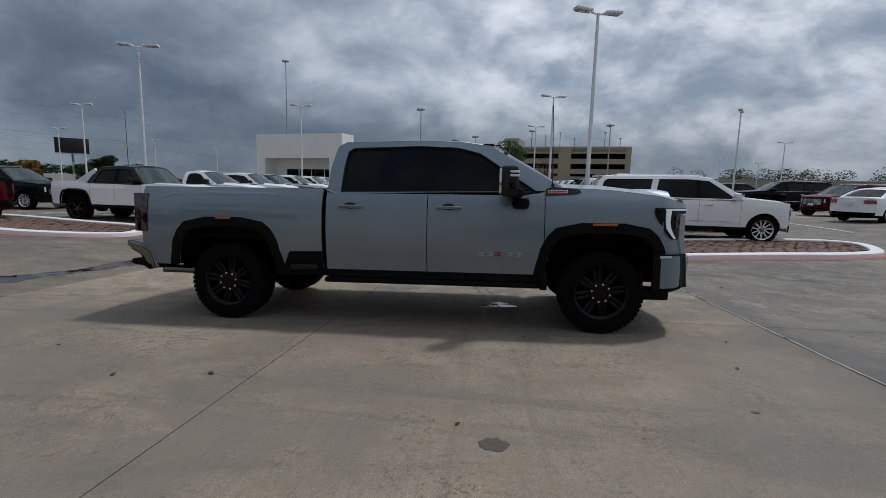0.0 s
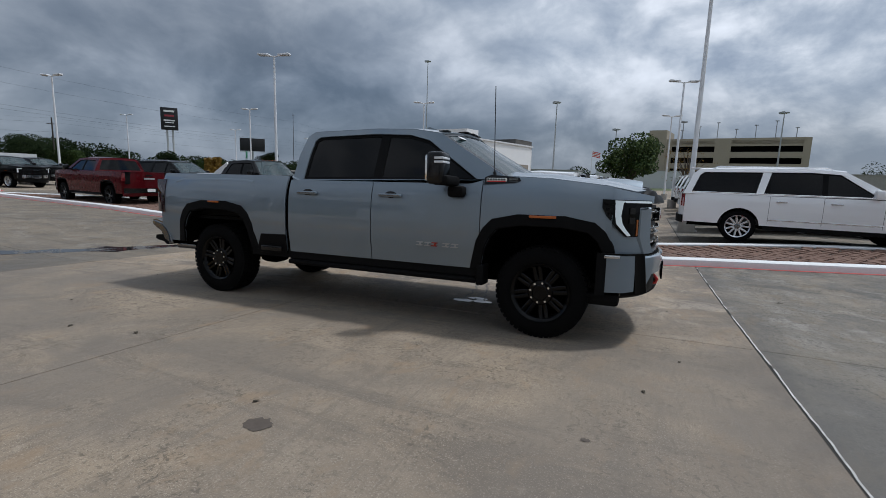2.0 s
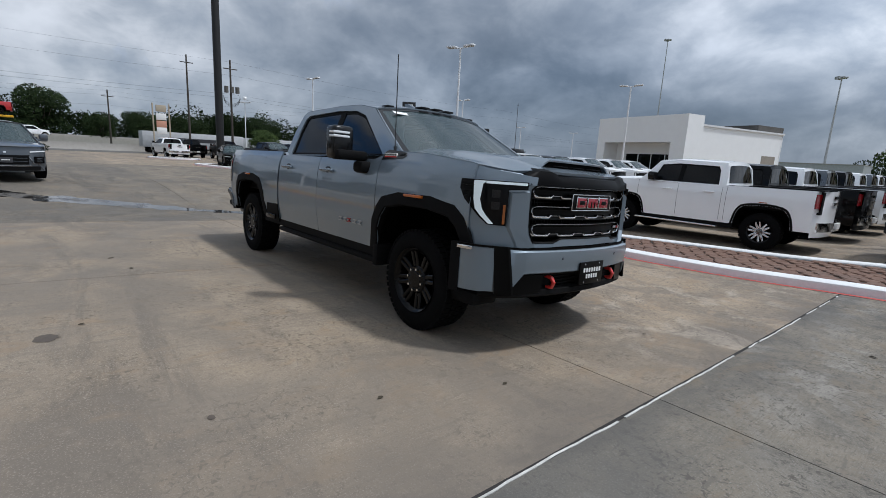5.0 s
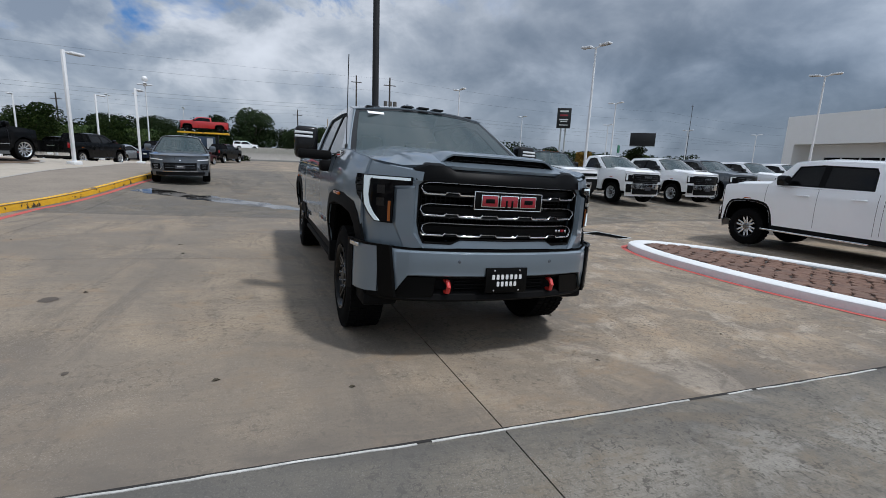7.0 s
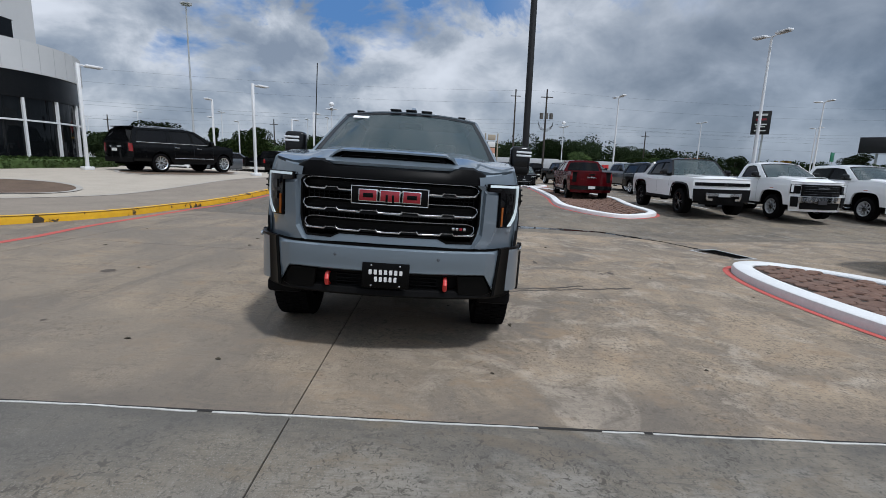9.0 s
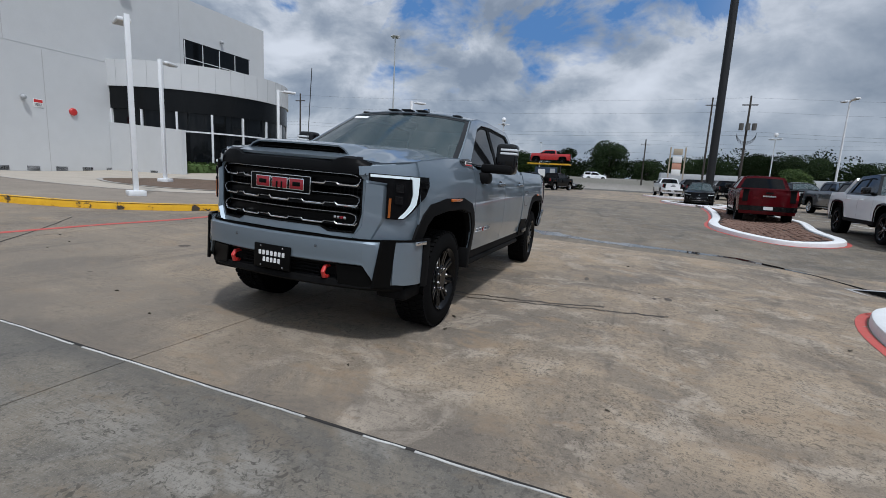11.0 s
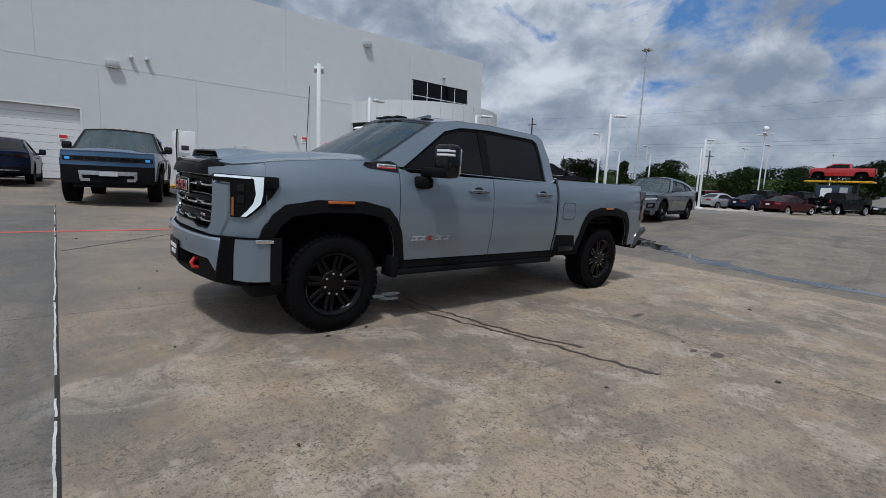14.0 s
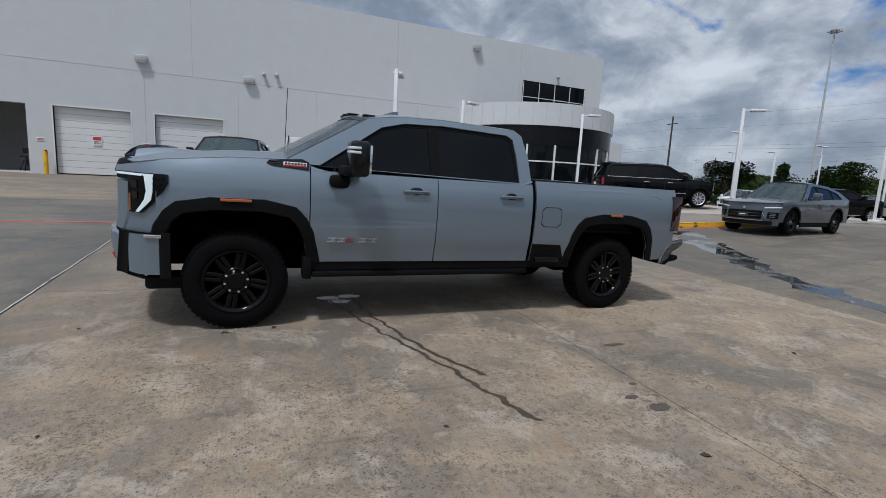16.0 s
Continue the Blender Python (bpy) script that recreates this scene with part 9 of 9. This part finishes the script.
# raised display with a red pickup
dp = thing("display_stand", "raised steel display stand with a yellow deck and blue sign", "display stand", m=pose(-64.8, -8.3, 0.5, 0, 0, 0))
part("deck", boxed(-1.2, 1.2, -3.0, 3.0, 2.75, 2.95, 0.03), kerb_yellow, dp)
for y in (-1.6, 1.6):
    part("leg", boxed(-0.5, 0.5, y - 0.12, y + 0.12, 0, 2.75), POLE_BLACK, dp)
part("sign_board", boxed(1.2, 1.35, -1.8, 1.4, 0.3, 2.4, 0.03), rough_mat("navy_board", (0.02, 0.035, 0.06), 0.5, 3.0), dp), part("sign_panel", boxed(1.35, 1.38, -1.3, -0.3, 0.6, 2.1), STICKER, dp), part("sign_panel", boxed(1.35, 1.38, 0.4, 1.1, 0.5, 2.2), STEEL, dp)
pickup(LIFT_RED, "bright red pickup shown on the raised stand", pose(-64.8, -8.3, 3.45, 0, 0, -86), chrome=GLOSS, rim="dark", group="")
bm = bmesh.new()
rnd = random.Random(8)
for _ in range(3000):
    leaves(bm, Vector((-59.5 + rnd.uniform(-1.2, 1.2), -9 + rnd.uniform(-7, 6), 0.35)), Vector((0.5, 0.5, 0.4)), 1, 0.12, rnd)
tagged(finish("shrubs", bm, leaf_dark, smooth=0, recalc=False), "low dark shrubs round the display", "shrubs", kind="stuff")
cn = thing("traffic_cone", "small orange traffic cone on the lot", "traffic cone", m=pose(-24.8, 10.9, gz(-24.8, 10.9)))
bm = bmesh.new()
pipe(bm, [(0, 0, 0.03), (0, 0, 0.5)], 0.13, 14, r1=0.03)
part("cone", bm, material("cone_orange", (0.62, 0.13, 0.03), 0.5), cn), part("foot", boxed(-0.17, 0.17, -0.17, 0.17, 0, 0.03, 0.01), INK, cn)

# rows of other vehicles
p_black = pickup(BLACK, "black crew-cab pickup with a bright chrome grille", park(-35.2, 11.6, 8))
for x, y, a in ((-31.2, -12.0, 163), (0.0, 12.8, 180), (0.1, 21.9, 180), (-39, 15.2, 5), (-41.5, 22, 5), (-50, 12, 180), (-54, 9.3, 185), (-0.1, 34.0, 180)):
    copy_thing(p_black, park(x, y, a))
copy_thing(w2, park(0.1, 15.8, 180)), copy_thing(w2, park(0.1, 24.9, 180)), copy_thing(w2, park(0.0, 30.9, 180)), copy_thing(w2, park(-49.5, 6.6, 186))
p_grey = pickup(STEEL_GREY, "dark grey crew-cab pickup in the row", park(0.1, 18.8, 180))
copy_thing(p_grey, park(-27.5, 14.2, 4)), copy_thing(p_grey, park(0.1, 27.9, 180)), copy_thing(p_grey, park(-36, -18, 150))
s_black = suv(BLACK, "black full-size utility vehicle in the row", park(-21.5, 13.6, 2), 5.35)
for x, y, a in ((7.4, 12.95, 0), (7.4, 19.0, 0), (19.4, 27.6, 176), (24, 42, 8), (-44, -15.5, 20), (-27, 17.0, 2)):
    copy_thing(s_black, park(x, y, a))
s_white = suv(WHITE, "white utility vehicle in the row", park(7.4, 16.0, 0), 5.35)
for x, y, a in ((7.4, 22.0, 0), (7.4, 25.0, 0), (7.4, 28.0, 0), (-40, -24, 15)):
    copy_thing(s_white, park(x, y, a))
suv(RED, "red mid-size utility vehicle far across the lot", park(18.9, 20.7, 196), 4.7, tall=1.68, k=0.9)
suv(STEEL_GREY, "grey mid-size utility vehicle far across the lot", park(27, 36, 190), 4.7, tall=1.68, k=0.9)
sw = sedan(WHITE, "white sedan far across the lot", park(17.7, 16.6, 25))
crossover(BLACK, "black small crossover at the island", park(-31.0, 7.3, -8), rim="dark")
sd = sedan(SILVER, "silver sedan in the row across the lane", park(-43.5, -12.6, 160))
sn = sedan(NAVY, "dark blue sedan in the row across the lane", park(-43.6, -9.9, 160))
sr = sedan(paint("maroon_paint", (0.05, 0.012, 0.014), 0.3, 0.3), "dark maroon sedan in the row across the lane", park(-41.0, -6.7, 160))
copy_thing(p_black, park(-51.5, -11.5, 160)), copy_thing(p_black, park(-51, -8.4, 160)), copy_thing(p_black, park(-50, -5.2, 160))
sb = sedan(BLACK, "black sedan parked by the shrubs", park(-57.5, -5.6, 80))
copy_thing(sn, park(27, 26.5, 30)), copy_thing(sb, park(29.5, 28, 30))
s_r = suv(RED, "dark red utility vehicle behind the row", park(-49, -15.2, 160), 4.7, tall=1.7, k=0.9)
copy_thing(s_black, park(-50.5, -18.4, 160)), copy_thing(sb, park(-43.5, -19.8, 160))
copy_thing(s_white, pose(-110.5, -4.2, 1.35, 0, 0, 93))
